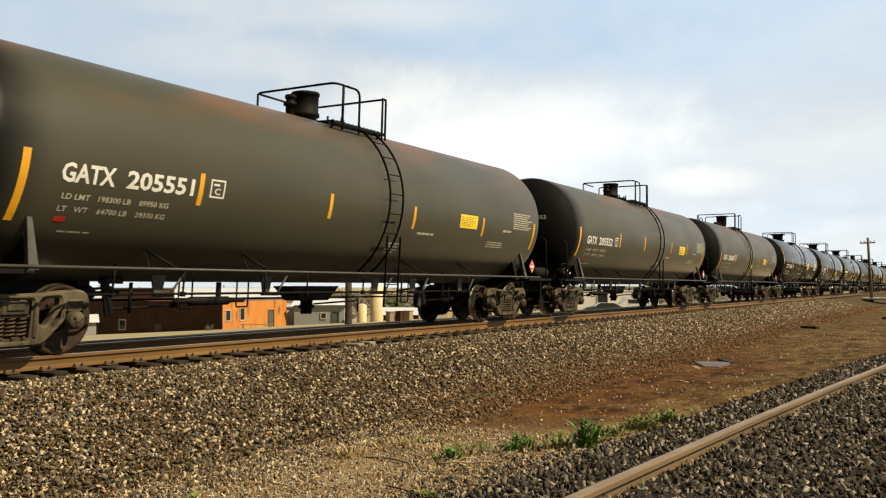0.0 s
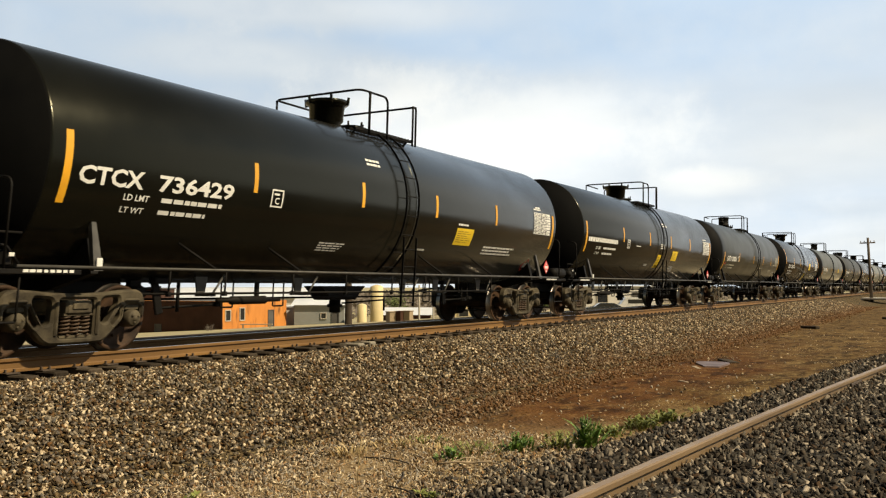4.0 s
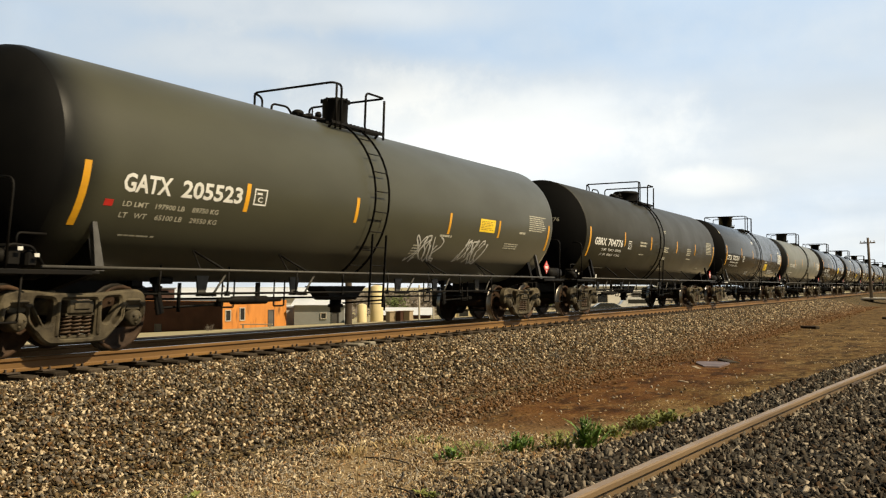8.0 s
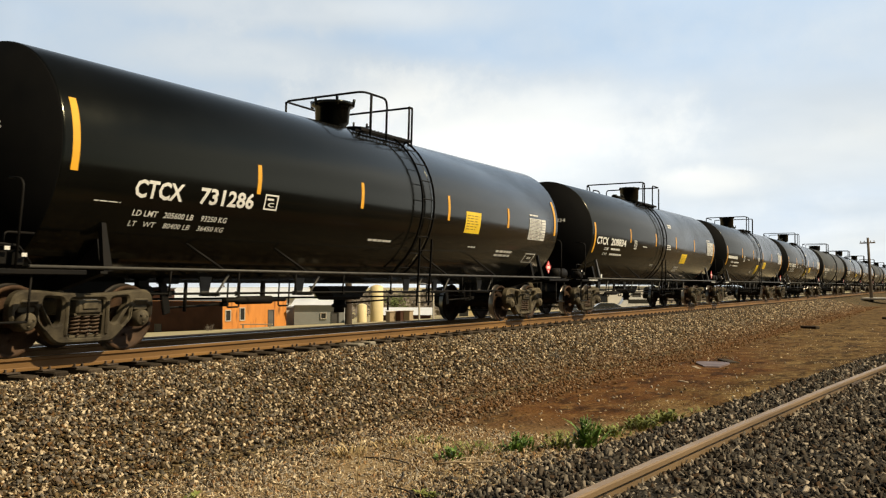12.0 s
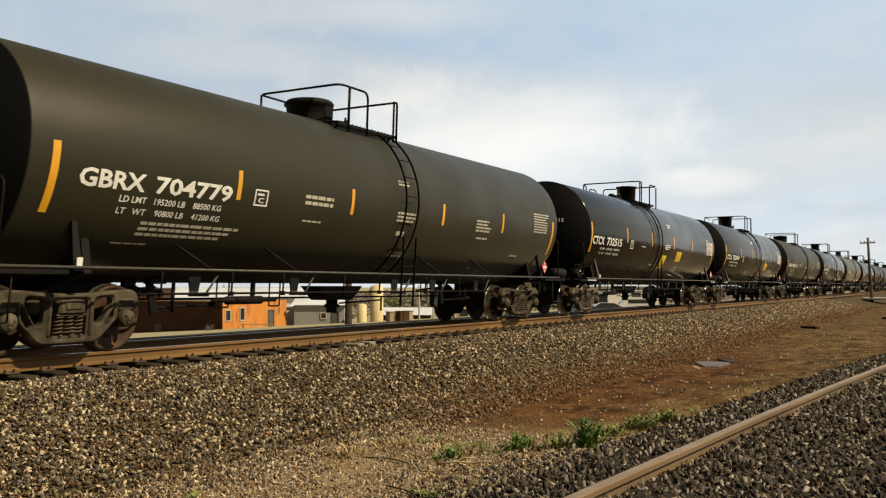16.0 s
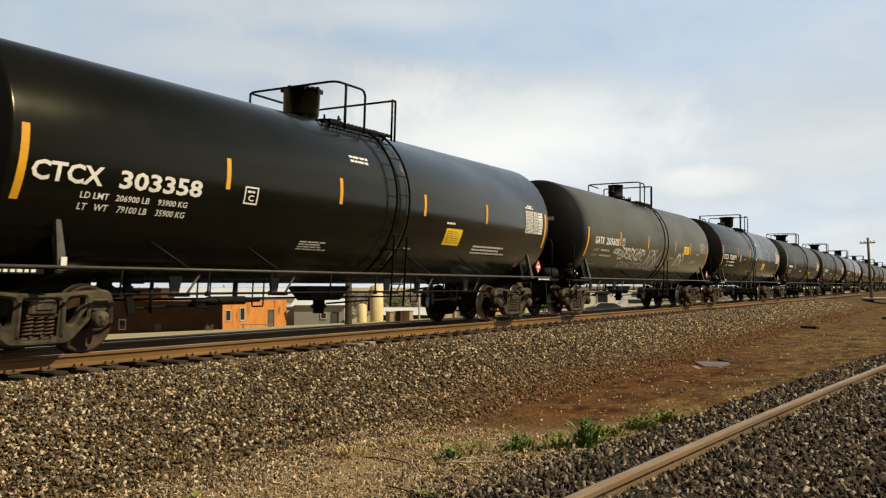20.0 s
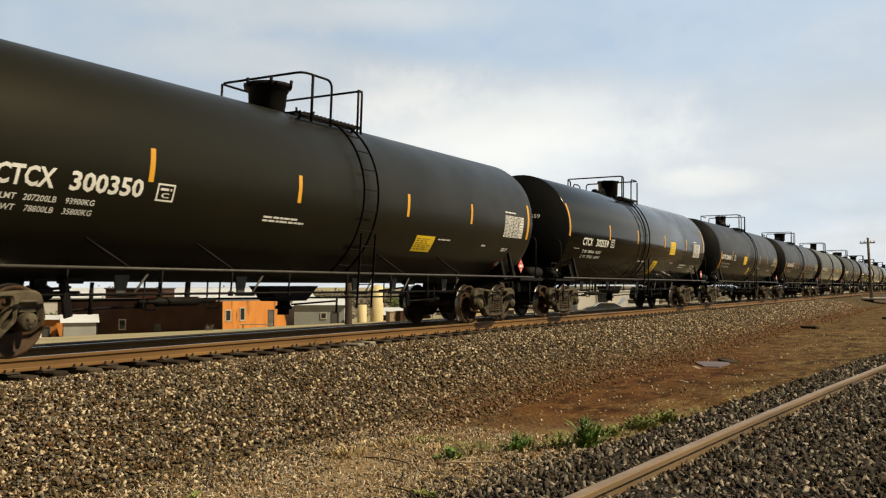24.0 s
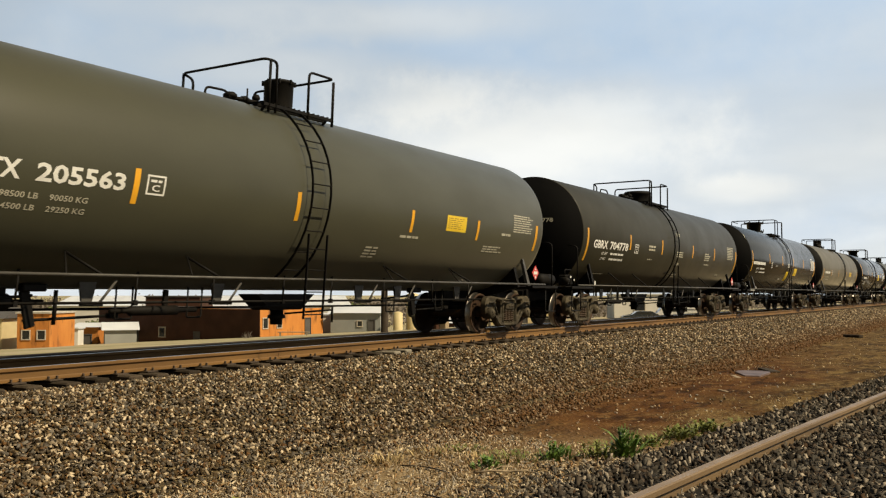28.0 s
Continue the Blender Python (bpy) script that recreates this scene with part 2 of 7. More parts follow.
def tube(bm, pts, r, n=8, closed=False):
    """A round bar along a line of points."""
    pts = [Vector(p) for p in pts]
    rings = []
    k = len(pts)
    prev = None
    for i, p in enumerate(pts):
        if closed:
            d = (pts[(i + 1) % k] - pts[i - 1])
        else:
            d = (pts[min(i + 1, k - 1)] - pts[max(i - 1, 0)])
        u, w = ring_frame(d)
        if prev is not None:
            d.normalize()
            u = (prev - d * prev.dot(d)).normalized()
            w = d.cross(u)
        prev = u
        rings.append([bm.verts.new(p + (u * math.cos(2 * math.pi * j / n) + w * math.sin(2 * math.pi * j / n)) * r) for j in range(n)])
    for i in range(k if closed else k - 1):
        a, b = rings[i], rings[(i + 1) % k]
        for j in range(n):
            f = bm.faces.new((a[j], a[(j + 1) % n], b[(j + 1) % n], b[j]))
            f.smooth = True
    if not closed:
        bm.faces.new(rings[0][::-1])
        bm.faces.new(rings[-1])


def bar(bm, p, q, r, n=8):
    tube(bm, [p, q], r, n)


def arc(p, corner, q, r, k=4):
    """Points that round the corner between p and q."""
    p, c, q = Vector(p), Vector(corner), Vector(q)
    a, b = c + (p - c).normalized() * r, c + (q - c).normalized() * r
    return [tuple((1 - t) ** 2 * a + 2 * t * (1 - t) * c + t * t * b) for t in (i / k for i in range(k + 1))]


def bent(pts, r, k=4):
    o = [pts[0]]
    for i in range(1, len(pts) - 1):
        o += arc(pts[i - 1], pts[i], pts[i + 1], r, k)
    return o + [pts[-1]]


def lathe(bm, prof, n=32, axis="Z", at=(0, 0, 0), smooth=True, mats=None):
    """Turns a profile of (radius, height) round an axis."""
    at = Vector(at)
    rings = []
    for r, h in prof:
        row = []
        if r < 1e-5:
            row = [bm.verts.new(at + {"Z": Vector((0, 0, h)), "Y": Vector((0, h, 0)), "X": Vector((h, 0, 0))}[axis])]
        else:
            for j in range(n):
                a = 2 * math.pi * j / n
                c, s = r * math.cos(a), r * math.sin(a)
                row.append(bm.verts.new(at + {"Z": Vector((c, s, h)), "Y": Vector((c, h, s)), "X": Vector((h, c, s))}[axis]))
        rings.append(row)
    for i in range(len(rings) - 1):
        a, b = rings[i], rings[i + 1]
        for j in range(n):
            k = (j + 1) % n
            if len(a) == 1:
                f = bm.faces.new((a[0], b[k], b[j]))
            elif len(b) == 1:
                f = bm.faces.new((a[j], a[k], b[0]))
            else:
                f = bm.faces.new((a[j], a[k], b[k], b[j]))
            f.smooth = smooth
            if mats:
                f.material_index = mats[i]


def prism(bm, poly, x0, x1):
    """A plate: a (y, z) outline between x0 and x1."""
    a = [bm.verts.new((x0, y, z)) for y, z in poly]
    b = [bm.verts.new((x1, y, z)) for y, z in poly]
    bm.faces.new(a)
    bm.faces.new(b[::-1])
    for i in range(len(poly)):
        j = (i + 1) % len(poly)
        bm.faces.new((a[j], a[i], b[i], b[j]))


MESHES = {}
UNDER = (1.033, 1.0, 1.056)     # breadth and height of the underframe's drawing
UNDERFRAME = {"end_deck", "brake_valve", "valve_tag", "grab_iron", "side_rail", "air_reservoir", "hand_brake", "train_pipe", "gear_support", "hanger", "safety_loop"}


def shared(key, build, mats):
    """One mesh for all alike parts."""
    if key not in MESHES:
        bm = bmesh.new()
        build(bm)
        if (key[0] if isinstance(key, tuple) else key) in UNDERFRAME:
            bmesh.ops.scale(bm, vec=UNDER, verts=bm.verts)
        bmesh.ops.recalc_face_normals(bm, faces=bm.faces)
        me = bpy.data.meshes.new(str(key[0]) if isinstance(key, tuple) else key)
        bm.to_mesh(me)
        bm.free()
        for m in (mats if isinstance(mats, (list, tuple)) else [mats]):
            me.materials.append(m)
        MESHES[key] = me
    return MESHES[key]


def part(name, bm, mat, parent, label=""):
    """Links a bmesh as one mesh object under a thing or a part."""
    bmesh.ops.recalc_face_normals(bm, faces=bm.faces)
    me = bpy.data.meshes.new(name)
    bm.to_mesh(me)
    bm.free()
    for m in (mat if isinstance(mat, (list, tuple)) else [mat]):
        me.materials.append(m)
    ob = new(name, me)
    ob.parent = parent
    if label:
        tagged(ob, label)
    return ob


def piece(name, mesh, parent, m=None, label=""):
    """Links a shared mesh as a part."""
    ob = new(name, mesh)
    ob.parent = parent
    if m is not None:
        ob.matrix_basis = m
    if label:
        tagged(ob, label)
    return ob


# ---- train ----
TRACK_X = -11.0            # middle of the main track; rail tops lie at z = 0
ZC = 2.545                 # height of the tanks' axis
GAUGE = 0.755              # half the distance between rail middles


def round_profile(R, half, depth, k=9):
    p = [(0.0, -half - depth)]
    for i in range(1, k + 1):
        a = math.pi / 2 * i / k
        p.append((R * math.sin(a), -half - depth * math.cos(a)))
    return p + [(r, -h) for r, h in p[::-1]]


def sharp_profile(R, half, depth, k=7):
    """A jacketed tank: shallow head with a crisp rim."""
    p = [(0.0, -half - depth)]
    for i in range(1, k + 1):
        a = math.pi / 2 * i / k * 0.62
        p.append(((R - 0.03) * math.sin(a) / math.sin(math.pi / 2 * 0.62), -half - 0.03 - (depth - 0.03) * (math.cos(a) - math.cos(math.pi / 2 * 0.62)) / (1 - math.cos(math.pi / 2 * 0.62))))
    p += [(R - 0.012, -half - 0.018), (R, -half + 0.01)]
    return p + [(r, -h) for r, h in p[::-1]]


def on_tank(R, u, deg, lift=0.0):
    a = radians(deg)
    return Vector(((R + lift) * math.cos(a), u, ZC + (R + lift) * math.sin(a)))


def patch(bm, R, u0, u1, a0, a1, lift=0.004, slant=0.0, k=5):
    """A sheet stuck on the tank's side, from angle a0 (top) down to a1; slant moves its foot along the tank."""
    rows = []
    for i in range(k + 1):
        t = i / k
        s = slant * t
        rows.append([bm.verts.new(on_tank(R, u + s, a0 + (a1 - a0) * t, lift)) for u in (u0, u1)])
    for a, b in zip(rows, rows[1:]):
        bm.faces.new((a[0], b[0], b[1], a[1]))


def lettering(bm, R, text, u0, u1, a0, a1, lift=0.005, bold=0.02):
    """Painted characters fitted between u0 and u1 and the angles a0 (top) and a1."""
    cu = bpy.data.curves.new("letters", "FONT")
    cu.body, cu.size, cu.resolution_u, cu.offset = text, 1.0, 2, bold
    ob = bpy.data.objects.new("letters", cu)
    me = ob.to_mesh()
    vs = np.array([v.co[:] for v in me.vertices])
    faces = [tuple(p.vertices) for p in me.polygons]
    lo, hi = vs[:, :2].min(0), vs[:, :2].max(0)
    t = bmesh.new()
    tv = [t.verts.new(((v[0] - lo[0]) / (hi[0] - lo[0]), (v[1] - lo[1]) / (hi[1] - lo[1]), 0)) for v in vs]
    for f in faces:
        try:
            t.faces.new([tv[i] for i in f])
        except ValueError:
            pass
    ob.to_mesh_clear()
    bpy.data.objects.remove(ob)
    bpy.data.curves.remove(cu)
    if abs(a0 - a1) > 5:
        for c in (0.2, 0.4, 0.6, 0.8):
            bmesh.ops.bisect_plane(t, geom=t.verts[:] + t.edges[:] + t.faces[:], plane_co=(0, c, 0), plane_no=(0, 1, 0))
    idx = {}
    for v in t.verts:
        idx[v] = bm.verts.new(on_tank(R, u0 + (u1 - u0) * v.co.x, a1 + (a0 - a1) * v.co.y, lift))
    for f in t.faces:
        bm.faces.new([idx[v] for v in f.verts])
    t.free()


def bars(bm, R, u0, u1, a0, a1, rows, rnd, fill=0.85, lift=0.005):
    """Rows of small print too fine to read, as plain bars."""
    step = (a1 - a0) / rows
    for r in range(rows):
        u = u0
        end_u = u0 + (u1 - u0) * rnd.uniform(0.7, 1.0)
        while u < end_u - 0.02:
            w = min(rnd.uniform(0.08, 0.25), end_u - u)
            patch(bm, R, u, u + w * fill, a0 + step * (r + 0.2), a0 + step * (r + 0.75), lift, k=1)
            u += w


# -- parts shared by all cars --
def build_wheelset(bm):
    prof = [(0.08, 0.575), (0.14, 0.62), (0.15, 0.70), (0.17, 0.735), (0.27, 0.70), (0.385, 0.715), (0.405, 0.80), (0.45, 0.805),
            (0.457, 0.79), (0.462, 0.70), (0.472, 0.69), (0.483, 0.675), (0.483, 0.665), (0.40, 0.66), (0.38, 0.69), (0.26, 0.675), (0.15, 0.62), (0.08, 0.575)]
    mats = [0, 0, 0, 0, 0, 0, 0, 0, 1, 1, 1, 0, 0, 0, 0, 0, 0]
    lathe(bm, prof, 24, "X", mats=mats)
    lathe(bm, [(r, -h) for r, h in prof], 24, "X", mats=mats)
    lathe(bm, [(0.0, -1.14), (0.07, -1.14), (0.085, -0.9), (0.085, 0.9), (0.07, 1.14), (0.0, 1.14)], 16, "X")
    for s in (1, -1):                                    # hub bolts and balance marks, so that the turning shows
        for k in range(3):
            a = 2 * math.pi * k / 3
            lathe(bm, [(0, s * 0.715), (0.022, s * 0.715), (0.022, s * 0.735), (0, s * 0.735)], 6, "X", at=(0, 0.25 * math.cos(a), 0.25 * math.sin(a)))


def rounded(poly, r, k=3):
    """The corners of a closed (y, z) outline rounded off."""
    o = []
    for i, c in enumerate(poly):
        p, q = poly[i - 1], poly[(i + 1) % len(poly)]
        rr = min(r, 0.45 * math.dist(p, c), 0.45 * math.dist(c, q))
        o += [(y, z) for _, y, z in arc((0, *p), (0, *c), (0, *q), rr, k)]
    return o


def pierced(bm, outline, holes, x0, x1, bevel):
    """A cast plate: an outline with openings through it."""
    es = []
    for poly in [outline] + holes:
        v = [bm.verts.new((x0, y, z)) for y, z in poly]
        es += [bm.edges.new((v[i], v[(i + 1) % len(v)])) for i in range(len(v))]
    r = bmesh.ops.triangle_fill(bm, edges=es, use_beauty=True, normal=(1, 0, 0))
    faces = [g for g in r["geom"] if isinstance(g, bmesh.types.BMFace)]
    ex = bmesh.ops.extrude_face_region(bm, geom=faces)
    bmesh.ops.translate(bm, vec=(x1 - x0, 0, 0), verts=[g for g in ex["geom"] if isinstance(g, bmesh.types.BMVert)])
    bmesh.ops.recalc_face_normals(bm, faces=bm.faces)
    rim = [e for e in bm.edges if e.is_manifold and e.calc_face_angle(0) > 1.2]
    bmesh.ops.bevel(bm, geom=rim, offset=bevel, segments=1, profile=0.6, affect="EDGES")


def build_side_frame(bm):
    """Cast side frame: bowed top member, sloping tension arms down to the spring seat, pedestal jaws at both ends."""
    half = [(0.0, 0.80), (0.42, 0.815), (0.72, 0.845), (0.95, 0.855), (1.06, 0.81), (1.115, 0.70), (1.12, 0.52), (1.075, 0.44), (1.035, 0.47), (1.03, 0.60), (0.985, 0.635), (0.80, 0.635),
            (0.755, 0.59), (0.745, 0.46), (0.66, 0.36), (0.50, 0.20), (0.40, 0.145), (0.0, 0.14)]
    outline = half + [(-y, z) for y, z in half[-2:0:-1]]
    holes = [rounded([(-0.26, 0.235), (0.26, 0.235), (0.27, 0.725), (-0.27, 0.725)], 0.04)]
    for s in (1, -1):
        holes.append(rounded([(s * y, z) for y, z in ((0.365, 0.735), (0.655, 0.755), (0.665, 0.665), (0.49, 0.40), (0.385, 0.41))], 0.075, 4))
        holes.append(rounded([(s * y, z) for y, z in ((0.705, 0.635), (0.70, 0.475), (0.59, 0.365), (0.555, 0.405))], 0.035))
    pierced(bm, rounded(outline, 0.06, 3), holes, -0.085, 0.085, 0.032)
    for s in (1, -1):                                    # raised column guides and pedestal flanges
        box(bm, (0.085, s * 0.315, 0.48), (0.05, 0.055, 0.46), bevel=0.018)
        box(bm, (0.08, s * 0.87, 0.70), (0.06, 0.26, 0.06), bevel=0.022)


def build_bearing(bm):
    lathe(bm, [(0.0, 0.16), (0.035, 0.165), (0.04, 0.15), (0.095, 0.145), (0.115, 0.125), (0.125, 0.05), (0.125, -0.09), (0, -0.09)], 14, "X")
    for k in range(3):
        a = 2 * math.pi * k / 3 + 0.4
        lathe(bm, [(0, 0.165), (0.018, 0.165), (0.018, 0.14), (0, 0.14)], 6, "X", at=(0, 0.06 * math.cos(a), 0.06 * math.sin(a)))
    box(bm, (-0.01, 0, 0.145), (0.16, 0.24, 0.07), bevel=0.012)


def build_spring(bm):
    n, turns = 40, 5.5
    tube(bm, [(0.062 * math.cos(2 * math.pi * turns * i / n), 0.062 * math.sin(2 * math.pi * turns * i / n), -0.125 + 0.26 * i / n) for i in range(n + 1)], 0.0155, 4)


def build_bolster(bm):
    box(bm, (0, 0, 0.62), (2.26, 0.40, 0.19), bevel=0.03)
    box(bm, (0, 0, 0.53), (2.20, 0.44, 0.03))
    box(bm, (0, 0, 0.80), (0.7, 0.36, 0.10), bevel=0.02)
    box(bm, (0, 0, 0.245), (2.14, 0.48, 0.03))
    for s in (1, -1):
        box(bm, (s * 1.135, 0, 0.64), (0.03, 0.24, 0.09), bevel=0.01)


def build_brake_beam(bm):
    for s in (1, -1):
        bar(bm, (-0.85, s * 0.36, 0.38), (0.85, s * 0.36, 0.38), 0.035, 6)
        for e in (1, -1):
            box(bm, (e * 0.75, s * 0.43, 0.40), (0.10, 0.06, 0.28), rot=Matrix.Rotation(s * 0.15, 4, "X"), bevel=0.01)
    bar(bm, (0.05, -0.36, 0.36), (0.05, 0.36, 0.36), 0.025, 6)


def truck(parent, u):
    base = shared("brake_rigging", build_brake_beam, M["frame"])
    t = piece("truck", base, parent, pose(0, u, 0), "three-piece truck of dusty grey-brown cast steel")
    piece("bolster", shared("bolster", build_bolster, M["cast"]), t)
    for s in (1, -1):
        flip = pose(s * 1.0, 0, 0)
        piece("side_frame", shared("side_frame", build_side_frame, M["cast"]), t, flip)
        for v in (-0.889, 0.889):
            piece("bearing", shared("bearing", build_bearing, M["cast"]), t, pose(s * 1.0, v, 0.457, 0, 0, 0 if s > 0 else 180))
        for v in (-0.15, 0.0, 0.15):
            piece("spring", shared("spring", build_spring, M["spring"]), t, pose(s * 1.03, v, 0.385))
    for v in (-0.889, 0.889):
        WHEELSETS.append(piece("wheelset", shared("wheelset", build_wheelset, [M["wheel"], M["tread"]]), t, pose(0, v, 0.457), "rusty wheelset with bright polished treads"))
    return t


WHEELSETS = []


def build_coupler(bm):
    box(bm, (0, -0.35, 0.84), (0.16, 0.80, 0.16), bevel=0.02)
    prism_pts = [(-0.12, 0.70), (0.02, 0.68), (0.06, 0.75), (0.06, 0.95), (0.0, 1.0), (-0.12, 0.98)]
    prism(bm, prism_pts, -0.16, 0.14)
    box(bm, (0.15, 0.0, 0.84), (0.10, 0.14, 0.28), bevel=0.03)
    tube(bm, bent([(-0.2, -0.1, 0.85), (-0.25, -0.05, 0.55), (-0.25, 0.12, 0.42)], 0.1), 0.028, 6)


def build_stub_sill(bm):
    box(bm, (0, 0, 0.86), (0.42, 3.3, 0.28), bevel=0.02)
    box(bm, (0, -0.35, 0.70), (0.55, 0.6, 0.10), bevel=0.02)
    box(bm, (0, 1.55, 0.84), (0.62, 0.16, 0.36), bevel=0.02)


def build_saddle(bm, R):
    """Body bolster: a web from the sill up to the shell, with the curved top of the tank's cradle."""
    k = 14
    for y0, y1 in ((-0.06, 0.06),):
        out = []
        for i in range(k + 1):
            a = radians(-140 + 100 * i / k)
            out.append((R * 1.002 * math.cos(a), ZC + R * 1.002 * math.sin(a)))
        low = [(1.34, 1.06), (0.5, 0.84), (-0.5, 0.84), (-1.34, 1.06)]
        pts = out + low
        a = [bm.verts.new((x, y0, z)) for x, z in pts]
        b = [bm.verts.new((x, y1, z)) for x, z in pts]
        bm.faces.new(a)
        bm.faces.new(b[::-1])
        for i in range(len(pts)):
            j = (i + 1) % len(pts)
            bm.faces.new((a[j], a[i], b[i], b[j]))


def build_gusset(bm, R):
    """Tall tapered plate that stands between the side rail and the shell."""
    z1 = ZC + R * math.sin(radians(-31))
    x1 = R * math.cos(radians(-31))
    a = [(1.55, -0.07, 1.09), (1.55, 0.07, 1.09), (x1 + 0.02, 0.035, z1), (x1 + 0.02, -0.035, z1)]
    b = [(1.47, -0.07, 1.09), (1.47, 0.07, 1.09), (x1 - 0.05, 0.035, z1), (x1 - 0.05, -0.035, z1)]
    va, vb = [bm.verts.new(p) for p in a], [bm.verts.new(p) for p in b]
    bm.faces.new(va)
    bm.faces.new(vb[::-1])
    for i in range(4):
        j = (i + 1) % 4
        bm.faces.new((va[j], va[i], vb[i], vb[j]))


def build_end_deck(bm):
    box(bm, (0, 0.0, 1.0), (3.0, 0.50, 0.05))
    for s in (1, -1):
        box(bm, (s * 1.50, -0.45, 1.01), (0.05, 1.40, 0.06), bevel=0.008)
    for i in range(9):
        box(bm, (-1.32 + i * 0.33, 0.0, 1.035), (0.03, 0.48, 0.03))


def build_brake_valve(bm):
    """Control valve with its pipes on the end deck."""
    box(bm, (1.22, 0.0, 1.20), (0.22, 0.20, 0.26), bevel=0.03)
    box(bm, (1.26, 0.24, 1.16), (0.16, 0.16, 0.20), bevel=0.03)
    lathe(bm, [(0, 0.16), (0.06, 0.15), (0.09, 0.10), (0.09, -0.06), (0, -0.06)], 12, "X", at=(1.30, -0.22, 1.18))
    tube(bm, bent([(1.28, -0.3, 1.08), (1.38, -0.1, 1.32), (1.36, 0.2, 1.30), (1.34, 0.4, 1.08)], 0.06), 0.018, 6)
    tube(bm, bent([(1.2, 0.1, 1.3), (1.2, 0.1, 1.46), (1.2, 0.5, 1.46)], 0.06), 0.016, 6)


def build_valve_tag(bm):
    for y, z in ((-0.22, 1.18), (0.02, 1.27), (0.25, 1.20)):
        box(bm, (1.40, y, z), (0.012, 0.07, 0.045), bevel=0.003)


def build_grab(bm):
    tube(bm, bent([(1.47, 0.22, 0.45), (1.47, 0.22, 1.02)], 0.1), 0.014, 6)
    tube(bm, bent([(1.47, 0.0, 1.02), (1.47, 0.0, 2.05), (1.20, 0.0, 2.08)], 0.12), 0.017, 6)
    tube(bm, bent([(1.47, -0.35, 1.02), (1.47, -0.35, 0.45), (1.47, 0.22, 0.45)], 0.03), 0.014, 6)


def build_pipe_rail(bm, half):
    bar(bm, (1.50, -half, 1.07), (1.50, half, 1.07), 0.021, 8)


def build_bracket(bm, R):
    p, q = on_tank(R, 0.0, -45), (1.55, 0.26, 1.13)
    bar(bm, p, q, 0.018, 6)
    bar(bm, p, (1.55, -0.26, 1.13), 0.013, 6)


def build_strut(bm, R):
    bar(bm, on_tank(R, -0.38, -40), (1.55, 0.1, 1.13), 0.02, 6)


def build_reservoir(bm):
    lathe(bm, [(0, -0.42), (0.11, -0.39), (0.14, -0.32), (0.14, 0.32), (0.11, 0.39), (0, 0.42)], 18, "Y", at=(1.28, 0, 1.19))
    for s in (-0.2, 0.2):
        box(bm, (1.28, s, 1.06), (0.10, 0.05, 0.12))


def build_brake_cylinder(bm):
    lathe(bm, [(0, -0.2), (0.11, -0.2), (0.11, 0.08), (0.08, 0.14), (0.03, 0.18), (0.03, 0.6), (0, 0.6)], 18, "Y", at=(0.35, 0, 0.80))
    box(bm, (0.35, -0.05, 0.88), (0.10, 0.2, 0.2))
    bar(bm, (0.55, 0.65, 0.5), (0.55, 0.65, 0.95), 0.03, 6)


def build_train_pipe(bm, half):
    bar(bm, (0.80, -half, 0.74), (0.80, half, 0.74), 0.02, 6)


def build_brake_rod(bm, half):
    bar(bm, (0.30, -half, 0.70), (0.30, half, 0.66), 0.02, 6)


def build_lever(bm):
    """Brake lever with its fulcrum bracket and pull rods."""
    box(bm, (0.45, 0.0, 0.72), (0.05, 0.14, 0.52), rot=Matrix.Rotation(0.25, 4, "X"), bevel=0.012)
    box(bm, (0.45, 0.05, 0.98), (0.16, 0.34, 0.10), bevel=0.015)
    bar(bm, (0.45, -0.04, 0.56), (0.45, 1.30, 0.60), 0.022, 6)
    bar(bm, (0.45, 0.06, 0.88), (0.45, -1.10, 0.80), 0.022, 6)
    box(bm, (0.45, 1.30, 0.60), (0.10, 0.16, 0.08), bevel=0.015)


def build_slack_adjuster(bm):
    lathe(bm, [(0, -0.75), (0.035, -0.75), (0.035, -0.45), (0.07, -0.42), (0.07, 0.42), (0.035, 0.45), (0.035, 0.80), (0, 0.80)], 12, "Y", at=(0.55, 0, 0.66))
    box(bm, (0.55, 0.2, 0.80), (0.06, 0.08, 0.32), bevel=0.01)


def build_support(bm):
    """Bent plate that holds the brake gear under the shell."""
    prism(bm, [(-0.14, 1.02), (0.14, 1.02), (0.07, 0.70), (-0.07, 0.70)], 0.50, 0.53)
    box(bm, (0.62, 0.0, 0.71), (0.30, 0.16, 0.03), bevel=0.006)
    bar(bm, (0.74, 0.0, 0.70), (0.74, 0.28, 1.02), 0.018, 6)


def build_hanger(bm):
    bar(bm, (0.80, 0, 0.72), (0.80, 0.02, 1.15), 0.016, 6)
    box(bm, (0.80, 0, 0.735), (0.06, 0.06, 0.07))


def build_safety_loop(bm):
    tube(bm, bent([(0.55, -0.14, 0.95), (0.55, -0.14, 0.52), (0.55, 0.14, 0.52), (0.55, 0.14, 0.95)], 0.03), 0.014, 6)


def build_outlet(bm):
    prism(bm, [(-0.75, 0.90), (0.75, 0.90), (0.40, 0.62), (-0.40, 0.62)], -0.22, 0.22)
    lathe(bm, [(0, 0.36), (0.11, 0.36), (0.11, 0.46), (0.16, 0.47), (0.16, 0.52), (0.12, 0.54), (0.12, 0.66), (0, 0.66)], 16, "Z")
    bar(bm, (0.1, 0.1, 0.55), (0.9, 0.45, 0.62), 0.02, 6)
    bar(bm, (0.9, 0.45, 0.40), (0.9, 0.45, 0.70), 0.02, 6)


